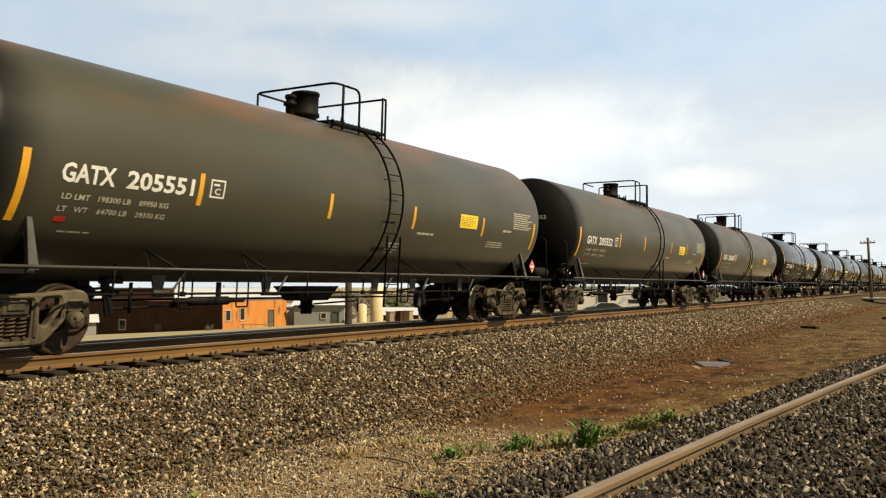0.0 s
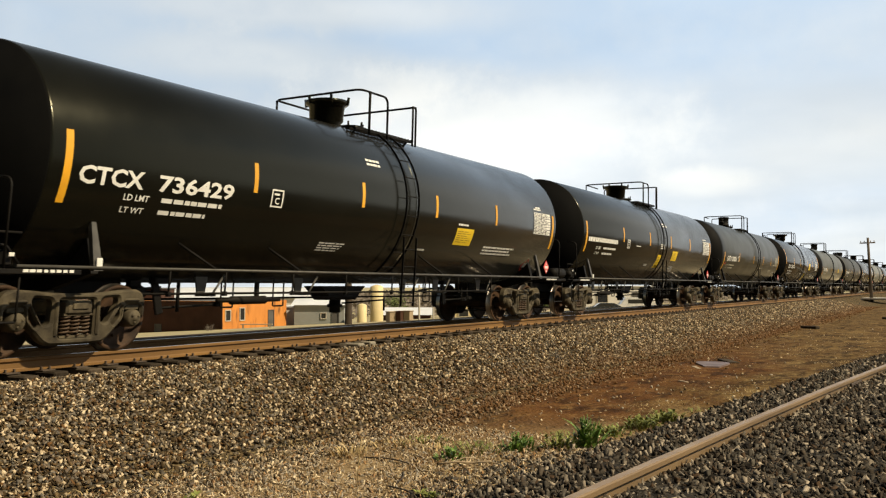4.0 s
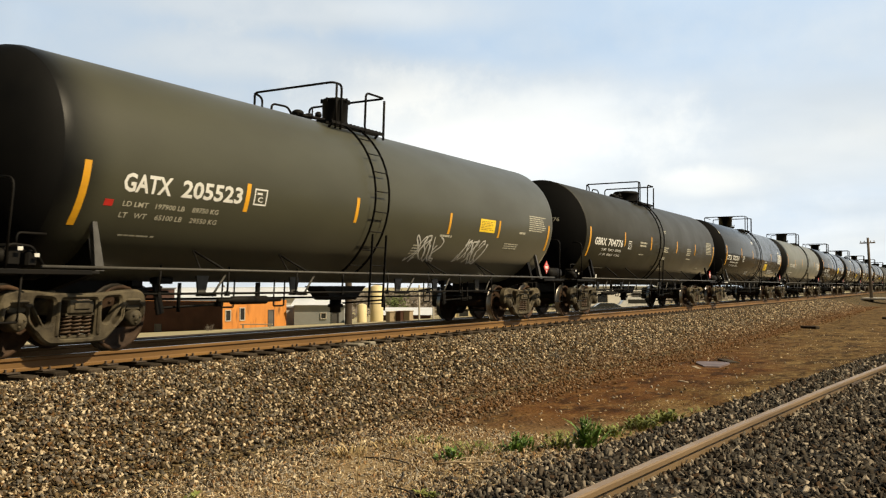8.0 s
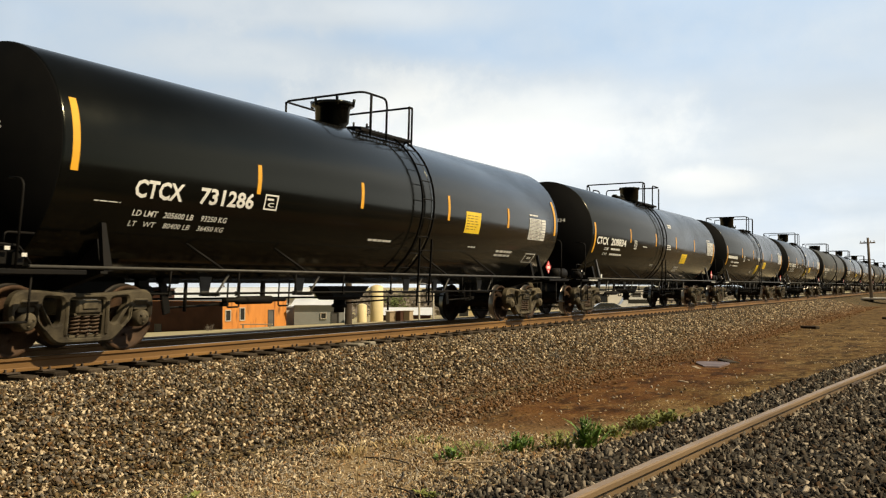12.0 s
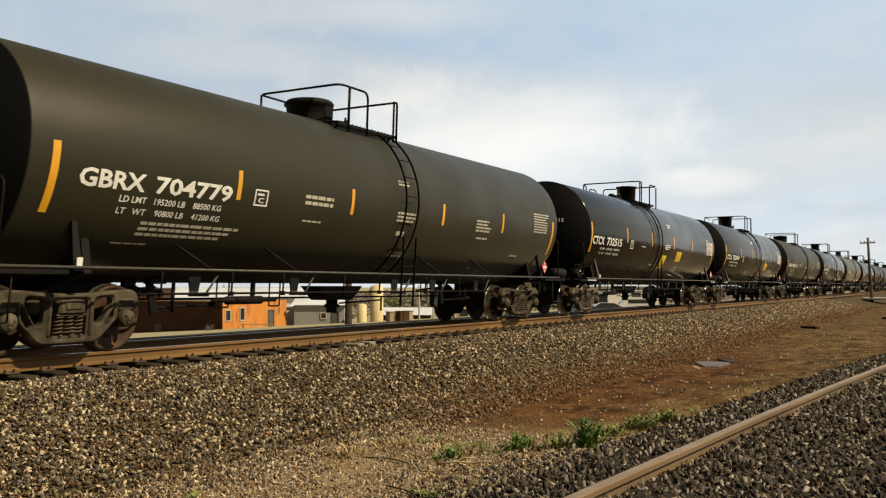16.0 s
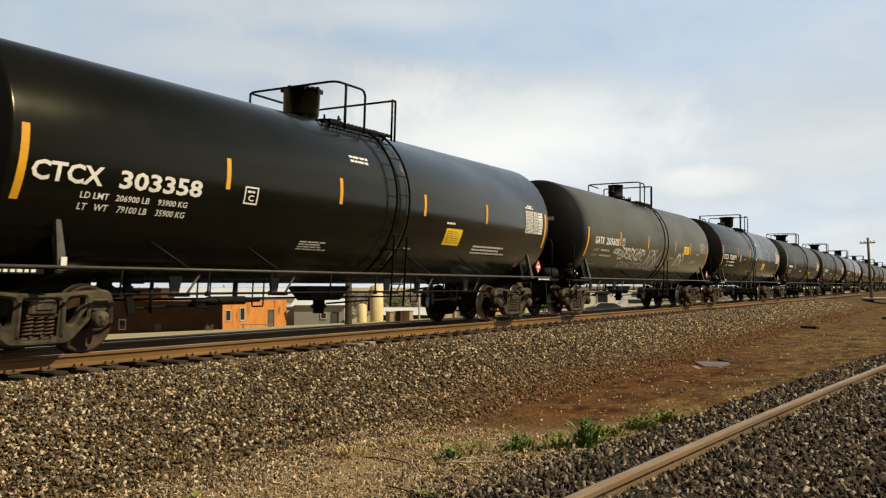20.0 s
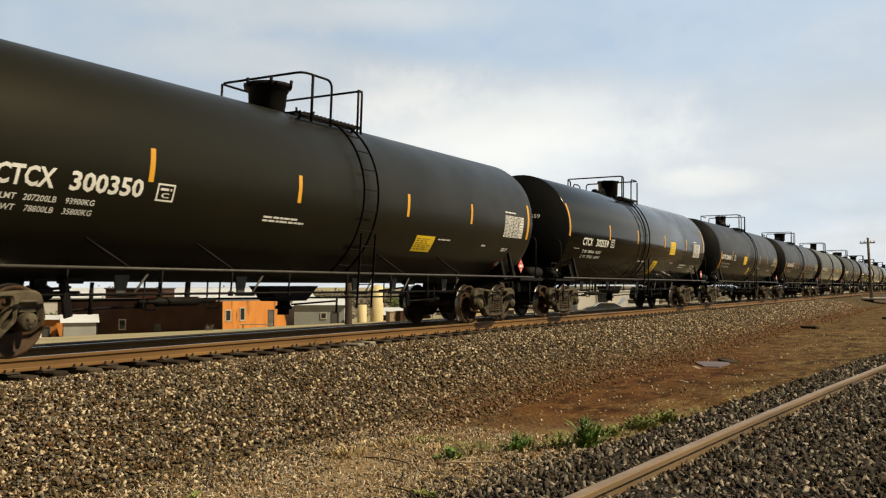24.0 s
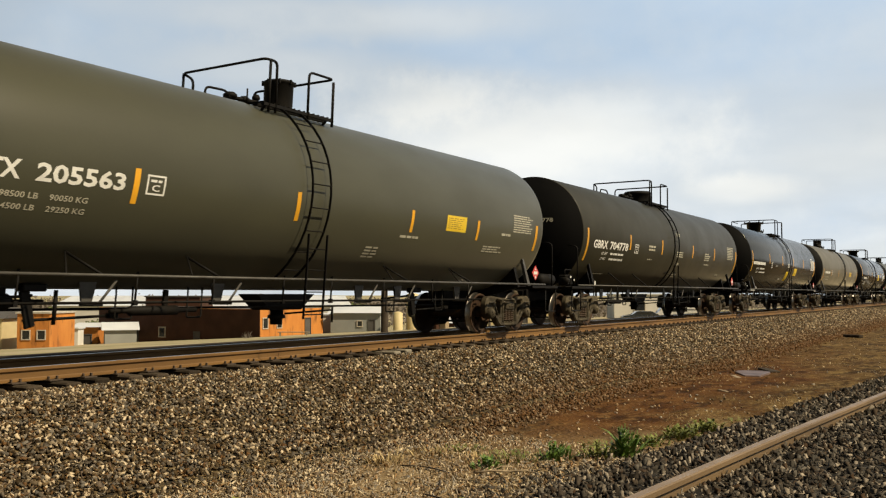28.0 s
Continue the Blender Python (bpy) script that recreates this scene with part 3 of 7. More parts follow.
def strip_rail(bm, pts):
    """Flat steel strip on edge along a line of points."""
    n = len(pts)
    rows = []
    for i, p in enumerate(pts):
        d = (pts[min(i + 1, n - 1)] - pts[max(i - 1, 0)]).normalized()
        o = Vector((-d.z, 0, d.x)) * -0.02
        rows.append([bm.verts.new(p + o + Vector((0, s * 0.007, 0))) for s in (-1, 1)] + [bm.verts.new(p - o + Vector((0, s * 0.007, 0))) for s in (1, -1)])
    for a, b in zip(rows, rows[1:]):
        for j in range(4):
            bm.faces.new((a[j], a[(j + 1) % 4], b[(j + 1) % 4], b[j]))
    bm.faces.new(rows[0])
    bm.faces.new(rows[-1][::-1])


def build_ladder_rail(bm, R):
    strip_rail(bm, [on_tank(R, 0, a, 0.11) for a in range(62, -58, -7)])


def build_ladder_foot(bm, R):
    strip_rail(bm, [Vector((R + 0.07, 0, 1.86)), Vector((R + 0.05, 0, 1.1)), Vector((R + 0.03, 0, 0.50))])


def build_rung(bm):
    bar(bm, (0, -0.23, 0), (0, 0.23, 0), 0.011, 6)


def ladder(parent, R, u, mat):
    base = piece("ladder", shared(("ladder_rail", R, mat.name), lambda bm: build_ladder_rail(bm, R), mat), parent, pose(0, u - 0.23, 0))
    piece("ladder_rail", shared(("ladder_rail", R, mat.name), None, mat), base, pose(0, 0.46, 0))
    for v in (0.0, 0.46):
        piece("ladder_foot", shared(("ladder_foot", R, mat.name), lambda bm: build_ladder_foot(bm, R), mat), base, pose(0, v, 0))
    rung = shared(("rung", mat.name), build_rung, mat)
    for i in range(9):
        p = on_tank(R, 0, 56 - i * 13.0, 0.11)
        piece("rung", rung, base, pose(p.x, 0.23, p.z))
    for z in (1.62, 1.28, 0.93, 0.57):
        piece("rung", rung, base, pose(R + 0.04, 0.23, z))


# -- fittings on top of the tank --
RAIL_Z = 4.72


def build_platform(bm, n):
    for s in (0.55, 0.80, 0.95):
        box(bm, (s, n / 2, 3.975), (0.05, n, 0.05))
    k = int(n / 0.12)
    for i in range(k + 1):
        box(bm, (0.74, i * n / k, 4.005), (0.46, 0.022, 0.028))
    for y in (0.1, n - 0.1):
        bar(bm, (0.9, y, 3.96), (0.72, y, 3.80), 0.025, 6)


def build_far_platform(bm, n):
    box(bm, (-0.75, n / 2, 3.975), (0.30, n, 0.04))
    for y in (0.1, n - 0.1):
        bar(bm, (-0.8, y, 3.96), (-0.68, y, 3.80), 0.025, 6)


def build_guard(bm, n, kind, x):
    """Pipe railing round the manway, open where the ladder comes up; x is half its breadth."""
    z, zb = RAIL_Z, 3.86
    r = 0.023
    if kind == "A":
        g = n * 0.47
        tube(bm, bent([(x, g, zb), (x, g, z), (x, 0, z), (-x, 0, z), (-x, n * 0.62, z - 0.02)], 0.17), r, 8)
        bar(bm, (x, n * 0.16, zb), (x, n * 0.16, z), r * 1.15, 8)
        bar(bm, (x, n - 0.12, zb), (x, n - 0.12, z), r, 8)
        tube(bm, bent([(x, n, zb), (x, n, z), (-x, n, z), (-x, n, zb)], 0.07), r, 8)
        bar(bm, (x, n - 0.12, z - 0.02), (x, n, z - 0.02), r, 6)
        bar(bm, (-x, 0.05, zb), (-x, 0.05, z), r, 8)
        tube(bm, bent([(-x, n * 0.35, zb), (-x, n * 0.35, z - 0.38), (-x, n, z - 0.38)], 0.12), r, 8)
    else:
        tube(bm, bent([(x, n * 0.16, zb), (x, n * 0.16, z), (x, 0, z), (-x, 0, z), (-x, n * 0.14, z - 0.06), (-x, n * 0.14, zb)], 0.10), r, 8)
        bar(bm, (x, n * 0.07, zb), (x, n * 0.07, z), r, 8)
        bar(bm, (-x, 0.02, zb), (-x, 0.02, z), r, 8)
        tube(bm, bent([(-x, n * 0.30, zb), (-x, n * 0.30, z - 0.12), (-x, n * 0.60, z - 0.10), (-x, n * 0.68, z - 0.28), (-x, n, z - 0.28)], 0.12), r, 8)
        tube(bm, bent([(x, n * 0.62, zb), (x, n * 0.62, z), (x, n, z), (-x, n, z), (-x, n, zb)], 0.11), r, 8)
        bar(bm, (x, n, zb), (x, n, z - 0.05), r * 1.1, 8)


def build_manway(bm, kind):
    top = ZC + 1.52
    if kind == "drum":
        lathe(bm, [(0, top + 0.60), (0.36, top + 0.60), (0.385, top + 0.585), (0.385, top + 0.55), (0.36, top + 0.54), (0.35, top + 0.10), (0.33, top + 0.04), (0.22, top - 0.02), (0.22, top - 0.1)], 28)
        for i in range(8):
            a = i * math.pi / 4
            box(bm, (0.385 * math.cos(a), 0.385 * math.sin(a), top + 0.56), (0.05, 0.05, 0.09), bevel=0.008)
    elif kind == "small":
        lathe(bm, [(0, top + 0.56), (0.27, top + 0.56), (0.285, top + 0.54), (0.285, top + 0.50), (0.265, top + 0.49), (0.265, top + 0.16), (0.29, top + 0.14), (0.29, top + 0.08), (0.20, top + 0.04), (0.20, top - 0.1)], 26)
    elif kind == "funnel":
        lathe(bm, [(0, top + 0.50), (0.43, top + 0.50), (0.45, top + 0.47), (0.43, top + 0.42), (0.36, top + 0.38), (0.34, top + 0.08), (0.28, top + 0.02), (0.26, top - 0.1)], 28)
        for i in range(6):
            a = i * math.pi / 3 + 0.3
            bar(bm, (0.44 * math.cos(a), 0.44 * math.sin(a), top + 0.40), (0.46 * math.cos(a), 0.46 * math.sin(a), top + 0.56), 0.03, 6)
    else:
        lathe(bm, [(0, top + 0.43), (0.58, top + 0.40), (0.66, top + 0.35), (0.66, top + 0.30), (0.60, top + 0.27), (0.58, top + 0.02), (0.56, top - 0.15)], 30)
        box(bm, (0.55, 0.1, top + 0.15), (0.12, 0.35, 0.25), bevel=0.02)


def build_valve(bm, i):
    top = ZC + 1.52
    for y, h, r in (((0.0, 0.16, 0.12), (0.28, 0.13, 0.10), (0.52, 0.20, 0.07))[i],):
        lathe(bm, [(0, top + h + 0.04), (r * 0.6, top + h + 0.04), (r, top + h), (r, top + h - 0.05), (r * 0.6, top + h - 0.06), (r * 0.6, top - 0.03), (r * 1.2, top - 0.04), (r * 1.2, top - 0.10)], 14, at=(0.05 * (i - 1), y, 0))
    if i == 1:
        bar(bm, (0, -0.1, top + 0.10), (0.1, 0.65, top + 0.10), 0.035, 8)
        bar(bm, (0.15, 0.2, top + 0.05), (0.15, 0.2, top + 0.28), 0.015, 6)


def build_vent(bm):
    top = ZC + 1.52
    lathe(bm, [(0, top + 0.44), (0.09, top + 0.44), (0.11, top + 0.42), (0.11, top + 0.37), (0.085, top + 0.36), (0.085, top + 0.30), (0.13, top + 0.29), (0.13, top + 0.23), (0.085, top + 0.22), (0.085, top - 0.05)], 16)


def build_hatch(bm):
    """Low bolted manway plate with its hinge and eye bolts."""
    top = ZC + 1.52
    lathe(bm, [(0, top + 0.10), (0.30, top + 0.10), (0.33, top + 0.08), (0.33, top + 0.03), (0.28, top + 0.02), (0.28, top - 0.1)], 22)
    for i in range(6):
        a = i * math.pi / 3
        bar(bm, (0.29 * math.cos(a), 0.29 * math.sin(a), top + 0.04), (0.31 * math.cos(a), 0.31 * math.sin(a), top + 0.18), 0.022, 6)


def build_placard(bm):
    for k, r in enumerate((0.175,)):
        prism(bm, [(0, 1.33 - r), (r, 1.33), (0, 1.33 + r), (-r, 1.33)], -0.006, 0.006)


def build_placard_print(bm):
    prism(bm, [(-0.10, 1.295), (0.10, 1.295), (0.10, 1.365), (-0.10, 1.365)], 0.006, 0.009)
    prism(bm, [(-0.03, 1.40), (0.03, 1.40), (0.0, 1.46)], 0.006, 0.009)
    prism(bm, [(-0.025, 1.20), (0.025, 1.20), (0.025, 1.26), (-0.025, 1.26)], 0.006, 0.009)


def build_hand_brake(bm):
    pts = [(0.0, 0.27 * math.cos(2 * math.pi * i / 24), 0.27 * math.sin(2 * math.pi * i / 24)) for i in range(24)]
    m = [(p[1] * 1.0 + 0.55, 0.0, 1.75 + p[2]) for p in pts]
    tube(bm, m, 0.014, 6, closed=True)
    for i in range(3):
        a = math.pi * i / 3
        bar(bm, (0.55 - 0.27 * math.cos(a), 0, 1.75 - 0.27 * math.sin(a)), (0.55 + 0.27 * math.cos(a), 0, 1.75 + 0.27 * math.sin(a)), 0.011, 6)
    bar(bm, (0.55, 0, 1.75), (0.55, -0.2, 1.75), 0.03, 8)
    box(bm, (0.55, -0.2, 1.70), (0.22, 0.12, 0.32), bevel=0.02)
    bar(bm, (0.55, -0.2, 1.6), (0.45, -0.2, 1.0), 0.03, 6)


# Classes of car: radius, head, stripes (place along the car, top and foot angle), marks, box, panels, top fittings
C = {
    "olive": dict(L=18.12, truck=6.92, back=0, half=7.58, R=1.58, head="round", brk=True,
        stripes=[(-7.37, -2.1, -33.5), (-4.38, -2.5, -18.5), (-1.45, -1.3, -18.0), (2.05, -2.5, -19.2), (4.46, -3.1, -18.2), (7.43, -1.4, -26.3)], text=(-6.77, -4.5, -5.3, -14.6), box=(-4.24, -3.94, -4.6, -14.1), load=(-6.7, -4.92, -19.1, -21.8, -6.7, -4.89, -24.8, -27.7), panels=[(3.45, 4.22, -3.5, -14.4)]),
    "umber": dict(L=18.3, truck=6.92, back=-0.1, half=7.66, R=1.58, head="round", brk=False,
        stripes=[(-7.53, -2.1, -36.1), (-4.71, -0.2, -16.9), (-3.44, -0.0, -16.7), (-2.16, -0.1, -16.9), (0.92, 0.2, -17.2), (2.72, -0.6, -17.3), (4.39, -0.7, -17.4), (7.56, 1.5, -21.1)], text=(-6.91, -4.88, -5.4, -13.8), box=(-4.54, -4.24, -4.2, -13.2), load=(-6.54, -4.97, -18.9, -21.9, -6.54, -4.98, -23.7, -26.8), panels=[(0.14, 0.56, -19.5, -33.4)]),
    "umber_old": dict(L=18.3, truck=6.92, back=-0.12, half=7.62, R=1.58, head="round", brk=False,
        stripes=[(-7.29, -0.8, -32.3), (-3.91, 0.7, -15.7), (-0.2, -0.7, -16.7), (2.6, -0.0, -16.2), (4.98, -0.8, -16.6), (7.5, 8.6, -23.4)], text=(-6.68, -4.57, -6.7, -15.8), box=(-4.26, -3.96, -5.5, -14.7), load=(-6.66, -4.74, -21.7, -24.2, -6.64, -4.73, -27.0, -29.5), panels=[]),
    "umber_late": dict(L=18.3, truck=6.92, back=0.0, half=7.64, R=1.58, head="round", brk=False,
        stripes=[(-7.4, -1.1, -35.0), (-4.99, 2.2, -15.0), (-1.36, 2.3, -17.5), (2.15, 1.6, -15.2), (4.39, 4.0, -15.6), (7.51, 0.4, -26.3)], text=(-7.27, -5.3, -5.4, -13.9), box=(-4.57, -4.28, -4.5, -14.3), load=(-7.0, -5.38, -19.7, -22.7, -7.0, -5.38, -25.0, -28.1), panels=[(-2.18, -1.48, -4.3, -19.5), (-0.59, -0.21, -24.9, -38.8)]),
    "gloss": dict(L=18.55, truck=6.92, back=0.14, half=7.88, R=1.595, head="sharp", brk=False,
        stripes=[(-7.71, 26.7, -7.8), (-4.3, 8.9, -7.7), (-1.47, 9.1, -8.1), (1.79, 10.7, -8.6), (4.75, 8.6, -8.3), (7.67, 23.5, -10.2)], text=(-6.71, -4.37, -7.7, -16.8), box=(-4.13, -3.81, -7.0, -16.0), load=(-6.63, -4.84, -22.8, -26.0, -6.63, -4.83, -28.6, -31.6), panels=[(2.57, 3.29, 0.7, -16.7)]),
    "black": dict(L=18.4, truck=6.92, back=0.21, half=7.89, R=1.595, head="sharp", brk=False,
        stripes=[(-7.65, 10.3, -22.9), (-4.22, 9.8, -7.1), (-1.28, 9.3, -7.3), (1.43, 9.1, -7.7), (4.25, 9.6, -7.6), (7.68, 8.9, -23.8)], text=(-7.47, -4.69, -4.4, -13.0), box=(-3.83, -3.54, -3.6, -14.0), load=(-6.71, -4.86, -15.6, -18.7, -6.71, -4.85, -21.9, -24.9), panels=[(2.41, 3.2, -13.4, -27.5)]),
    "early": dict(L=18.4, truck=6.92, back=0, half=7.86, R=1.585, head="round", brk=False,
        stripes=[(-7.86, 18.5, -15.4), (-4.71, 8.1, -8.6), (-1.52, 7.0, -9.7), (1.91, 6.7, -9.6), (4.61, 7.1, -9.0), (7.7, 14.9, -16.9)], text=(-6.98, -4.81, -7.8, -17.0), box=(-4.57, -4.25, -8.6, -17.6), load=(-7.01, -5.52, -20.4, -23.3, -7.0, -5.51, -25.4, -28.4), panels=[(2.45, 3.2, -22.3, -35.7)]),
    "brown": dict(L=18.55, truck=6.92, back=0.3, half=8.07, R=1.595, head="sharp", brk=True,
        stripes=[(-7.77, 4.8, -27.5), (-4.52, 4.4, -11.9), (-1.56, 3.8, -12.9), (1.85, 3.3, -12.9), (4.67, 3.2, -12.9), (7.89, 3.8, -28.2)], text=(-7.34, -4.71, -5.4, -13.8), box=(-4.12, -3.81, -5.0, -14.9), load=(-6.65, -4.8, -16.9, -19.7, -6.64, -4.78, -22.7, -25.4), panels=[]),
    "grey": dict(L=18.4, truck=6.92, back=0.3, half=7.88, R=1.585, head="round", brk=False,
        stripes=[(-7.7, 18.5, -15.0), (-4.66, 5.3, -10.5), (-1.46, 8.9, -10.5), (1.64, 6.1, -10.5), (4.78, 6.4, -10.1), (7.75, 5.7, -13.9)], text=(-6.82, -4.84, -5.8, -14.4), box=(-4.36, -4.05, -5.7, -15.3), load=(-6.8, -5.22, -26.5, -29.1, -6.79, -5.19, -32.6, -35.1), panels=[]),
}

# marks that differ from car to car: stripes, number, boxed letter, load lines, panels, ladder and right end of the top platform
MARKS = {
    "GATX 205551": dict(stripes=[(-7.29, -0.6, -33.4), (-4.43, -0.6, -17.7), (-1.3, -1.2, -17.2), (1.51, -1.7, -18.1), (4.55, -2.8, -18.3), (7.4, -1.4, -26.3)], text=(-6.78, -4.57, -4.3, -13.3), box=(-4.25, -3.95, -2.9, -12.8), load=(-6.7, -4.97, -18.3, -21.1, -6.7, -4.97, -24.3, -27.1), panels=[(3.43, 4.25, -2.1, -13.0)], lad=0.62, right=1.23),
    "GATX 205552": dict(stripes=[(-7.38, 3.0, -29.1), (-3.78, 2.1, -14.3), (-1.1, 3.1, -15.1), (2.32, 1.6, -14.7), (4.57, 1.3, -14.4), (7.26, 1.5, -25.8)], text=(-6.79, -4.54, -5.1, -14.1), box=(-4.3, -4.01, -3.6, -13.6), load=(-6.71, -4.97, -18.8, -21.6, -6.71, -4.96, -24.5, -27.5), panels=[(3.46, 4.26, -2.9, -14.9)], lad=0.66, right=1.18),
    "GATX 205600": dict(stripes=[(-7.36, -2.5, -35.0), (-4.41, -2.3, -18.9), (-1.22, -2.4, -18.9), (2.09, -3.0, -19.4), (4.56, -3.8, -19.6), (7.33, -3.8, -21.0)], text=(-6.8, -4.55, -5.5, -14.7), box=(-4.27, -3.98, -4.2, -13.4), load=(-6.73, -4.96, -19.6, -22.6, -6.73, -4.96, -25.5, -28.6), panels=[(3.32, 4.12, -4.3, -15.3), (-0.04, 0.5, -18.5, -32.4)], lad=-0.79, right=0.23),
    "CTCX 731303": dict(stripes=[(-7.81, 26.7, -8.0), (-4.4, 8.6, -7.9), (-1.51, 8.9, -8.2), (1.75, 9.8, -8.6), (4.7, 7.4, -8.6), (7.67, 23.5, -9.0)], text=(-6.83, -4.51, -7.7, -16.7), box=(-4.23, -3.91, -7.1, -16.4), load=(-6.76, -4.99, -23.4, -26.1, -6.77, -4.99, -28.6, -32.0), panels=[(2.44, 3.2, -0.1, -16.5)], lad=0.56, right=1.13),
    "GATX 200201": dict(stripes=[(-7.29, -0.8, -32.3), (-3.91, 0.7, -15.7), (-0.2, -0.7, -16.7), (2.6, -0.0, -16.2), (4.98, -0.8, -16.6), (7.5, 8.6, -23.4)], text=(-6.68, -4.57, -6.7, -15.8), box=(-4.26, -3.96, -5.5, -14.7), load=(-6.66, -4.74, -21.7, -24.2, -6.64, -4.73, -27.0, -29.5), panels=[], lad=0.81, right=1.17),
    "CTCX 731277": dict(stripes=[(-7.7, 27.1, -7.3), (-4.44, 9.9, -6.8), (-1.51, 8.1, -8.5), (1.87, 9.4, -8.1), (4.54, 8.3, -8.2), (7.71, 24.1, -8.3)], text=(-6.67, -4.47, -8.0, -16.8), box=(-4.35, -4.04, -6.8, -15.9), load=(-6.66, -4.88, -21.6, -25.2, -6.66, -4.87, -27.5, -31.0), panels=[(2.61, 3.29, 0.6, -16.6), (1.04, 1.6, -28.2, -47.7)], lad=-0.79, right=0.28),
    "GATX 205523": dict(stripes=[(-7.37, -2.1, -33.5), (-4.38, -2.5, -18.5), (-1.45, -1.3, -18.0), (2.05, -2.5, -19.2), (4.46, -3.1, -18.2), (7.43, -1.4, -26.3)], text=(-6.77, -4.5, -5.3, -14.6), box=(-4.24, -3.94, -4.6, -14.1), load=(-6.7, -4.92, -19.1, -21.8, -6.7, -4.89, -24.8, -27.7), panels=[(3.45, 4.22, -3.5, -14.4)], lad=-0.83, right=0.22),
    "GBRX 704776": dict(stripes=[(-7.77, 4.8, -27.5), (-4.52, 4.4, -11.9), (-1.56, 3.8, -12.9), (1.85, 3.3, -12.9), (4.67, 3.2, -12.9), (7.89, 3.8, -28.2)], text=(-7.34, -4.71, -5.4, -13.8), box=(-4.12, -3.81, -5.0, -14.9), load=(-6.65, -4.8, -16.9, -19.7, -6.64, -4.78, -22.7, -25.4), panels=[], lad=-0.59, right=0.73),
    "CTCX 732761": dict(stripes=[(-7.62, 10.4, -22.8), (-4.17, 9.8, -7.2), (-1.24, 9.1, -7.3), (1.41, 8.5, -7.5), (4.23, 8.9, -7.3), (7.68, 8.2, -24.2)], text=(-7.46, -4.76, -4.9, -13.6), box=(-3.8, -3.47, -4.0, -14.2), load=(-6.7, -4.85, -16.0, -18.7, -6.7, -4.83, -21.7, -24.5), panels=[(2.36, 3.21, -14.4, -27.6)], lad=0.51, right=1.17),
    "CTCX 736438": dict(stripes=[(-7.7, 18.5, -15.0), (-4.66, 5.3, -10.5), (-1.46, 8.9, -10.5), (1.64, 6.1, -10.5), (4.78, 6.4, -10.1), (7.75, 5.7, -13.9)], text=(-6.82, -4.84, -5.8, -14.4), box=(-4.36, -4.05, -5.7, -15.3), load=(-6.8, -5.22, -26.5, -29.1, -6.79, -5.19, -32.6, -35.1), panels=[], lad=0.54, right=1.21),
    "CTCX 731286": dict(stripes=[(-7.71, 26.7, -7.8), (-4.3, 8.9, -7.7), (-1.47, 9.1, -8.1), (1.79, 10.7, -8.6), (4.75, 8.6, -8.3), (7.67, 23.5, -10.2)], text=(-6.71, -4.37, -7.7, -16.8), box=(-4.13, -3.81, -7.0, -16.0), load=(-6.63, -4.84, -22.8, -26.0, -6.63, -4.83, -28.6, -31.6), panels=[(2.57, 3.29, 0.7, -16.7)], lad=0.72, right=1.15),
    "CTCX 730072": dict(stripes=[(-7.61, 9.8, -23.4), (-4.22, 10.0, -7.3), (-1.4, 9.4, -7.4), (1.47, 9.0, -8.1), (4.22, 8.5, -7.4), (7.66, 9.1, -24.0)], text=(-7.49, -4.71, -4.8, -13.9), box=(-3.87, -3.55, -3.9, -14.2), load=(-6.72, -4.88, -16.7, -19.4, -6.72, -4.87, -22.1, -25.2), panels=[(0.11, 0.64, -17.9, -37.1), (1.93, 2.66, -10.9, -24.4)], lad=-0.7, right=0.72),
    "GBRX 704779": dict(stripes=[(-7.73, 4.4, -28.1), (-4.48, 4.1, -12.2), (-1.51, 3.8, -13.0), (1.82, 3.3, -13.0), (4.72, 3.2, -13.4), (7.78, 2.9, -29.9)], text=(-7.36, -4.62, -5.3, -14.1), box=(-4.12, -3.81, -4.9, -14.3), load=(-6.67, -4.79, -16.4, -19.7, -6.66, -4.75, -22.3, -25.6), panels=[], lad=0.36, right=0.8),
    "CTCX 732515": dict(stripes=[(-7.81, 10.3, -22.6), (-4.44, 10.1, -7.3), (-1.63, 9.7, -7.7), (1.27, 9.2, -7.9), (4.03, 9.2, -7.6), (7.55, 9.1, -24.0)], text=(-7.7, -5.0, -4.2, -13.4), box=(-4.08, -3.77, -3.9, -14.1), load=(-6.94, -5.11, -16.3, -18.9, -6.95, -5.12, -21.6, -24.3), panels=[(-0.09, 0.43, -18.1, -37.3), (1.75, 2.46, -10.8, -25.1)], lad=-0.94, right=0.61),
    "CTCX 732894": dict(stripes=[(-7.65, 10.3, -22.9), (-4.22, 9.8, -7.1), (-1.28, 9.3, -7.3), (1.43, 9.1, -7.7), (4.25, 9.6, -7.6), (7.68, 8.9, -23.8)], text=(-7.47, -4.69, -4.4, -13.0), box=(-3.83, -3.54, -3.6, -14.0), load=(-6.71, -4.86, -15.6, -18.7, -6.71, -4.85, -21.9, -24.9), panels=[(2.41, 3.2, -13.4, -27.5)], lad=0.45, right=1.16),
    "GBRX 704784": dict(stripes=[(-7.71, 4.6, -27.8), (-4.45, 4.2, -12.3), (-1.5, 3.4, -13.0), (1.8, 3.7, -12.8), (4.65, 3.3, -12.9), (7.91, 3.9, -28.5)], text=(-7.34, -4.6, -5.2, -13.7), box=(-4.09, -3.79, -4.8, -14.3), load=(-6.65, -4.81, -17.1, -20.0, -6.65, -4.8, -22.5, -25.7), panels=[], lad=0.39, right=0.76),
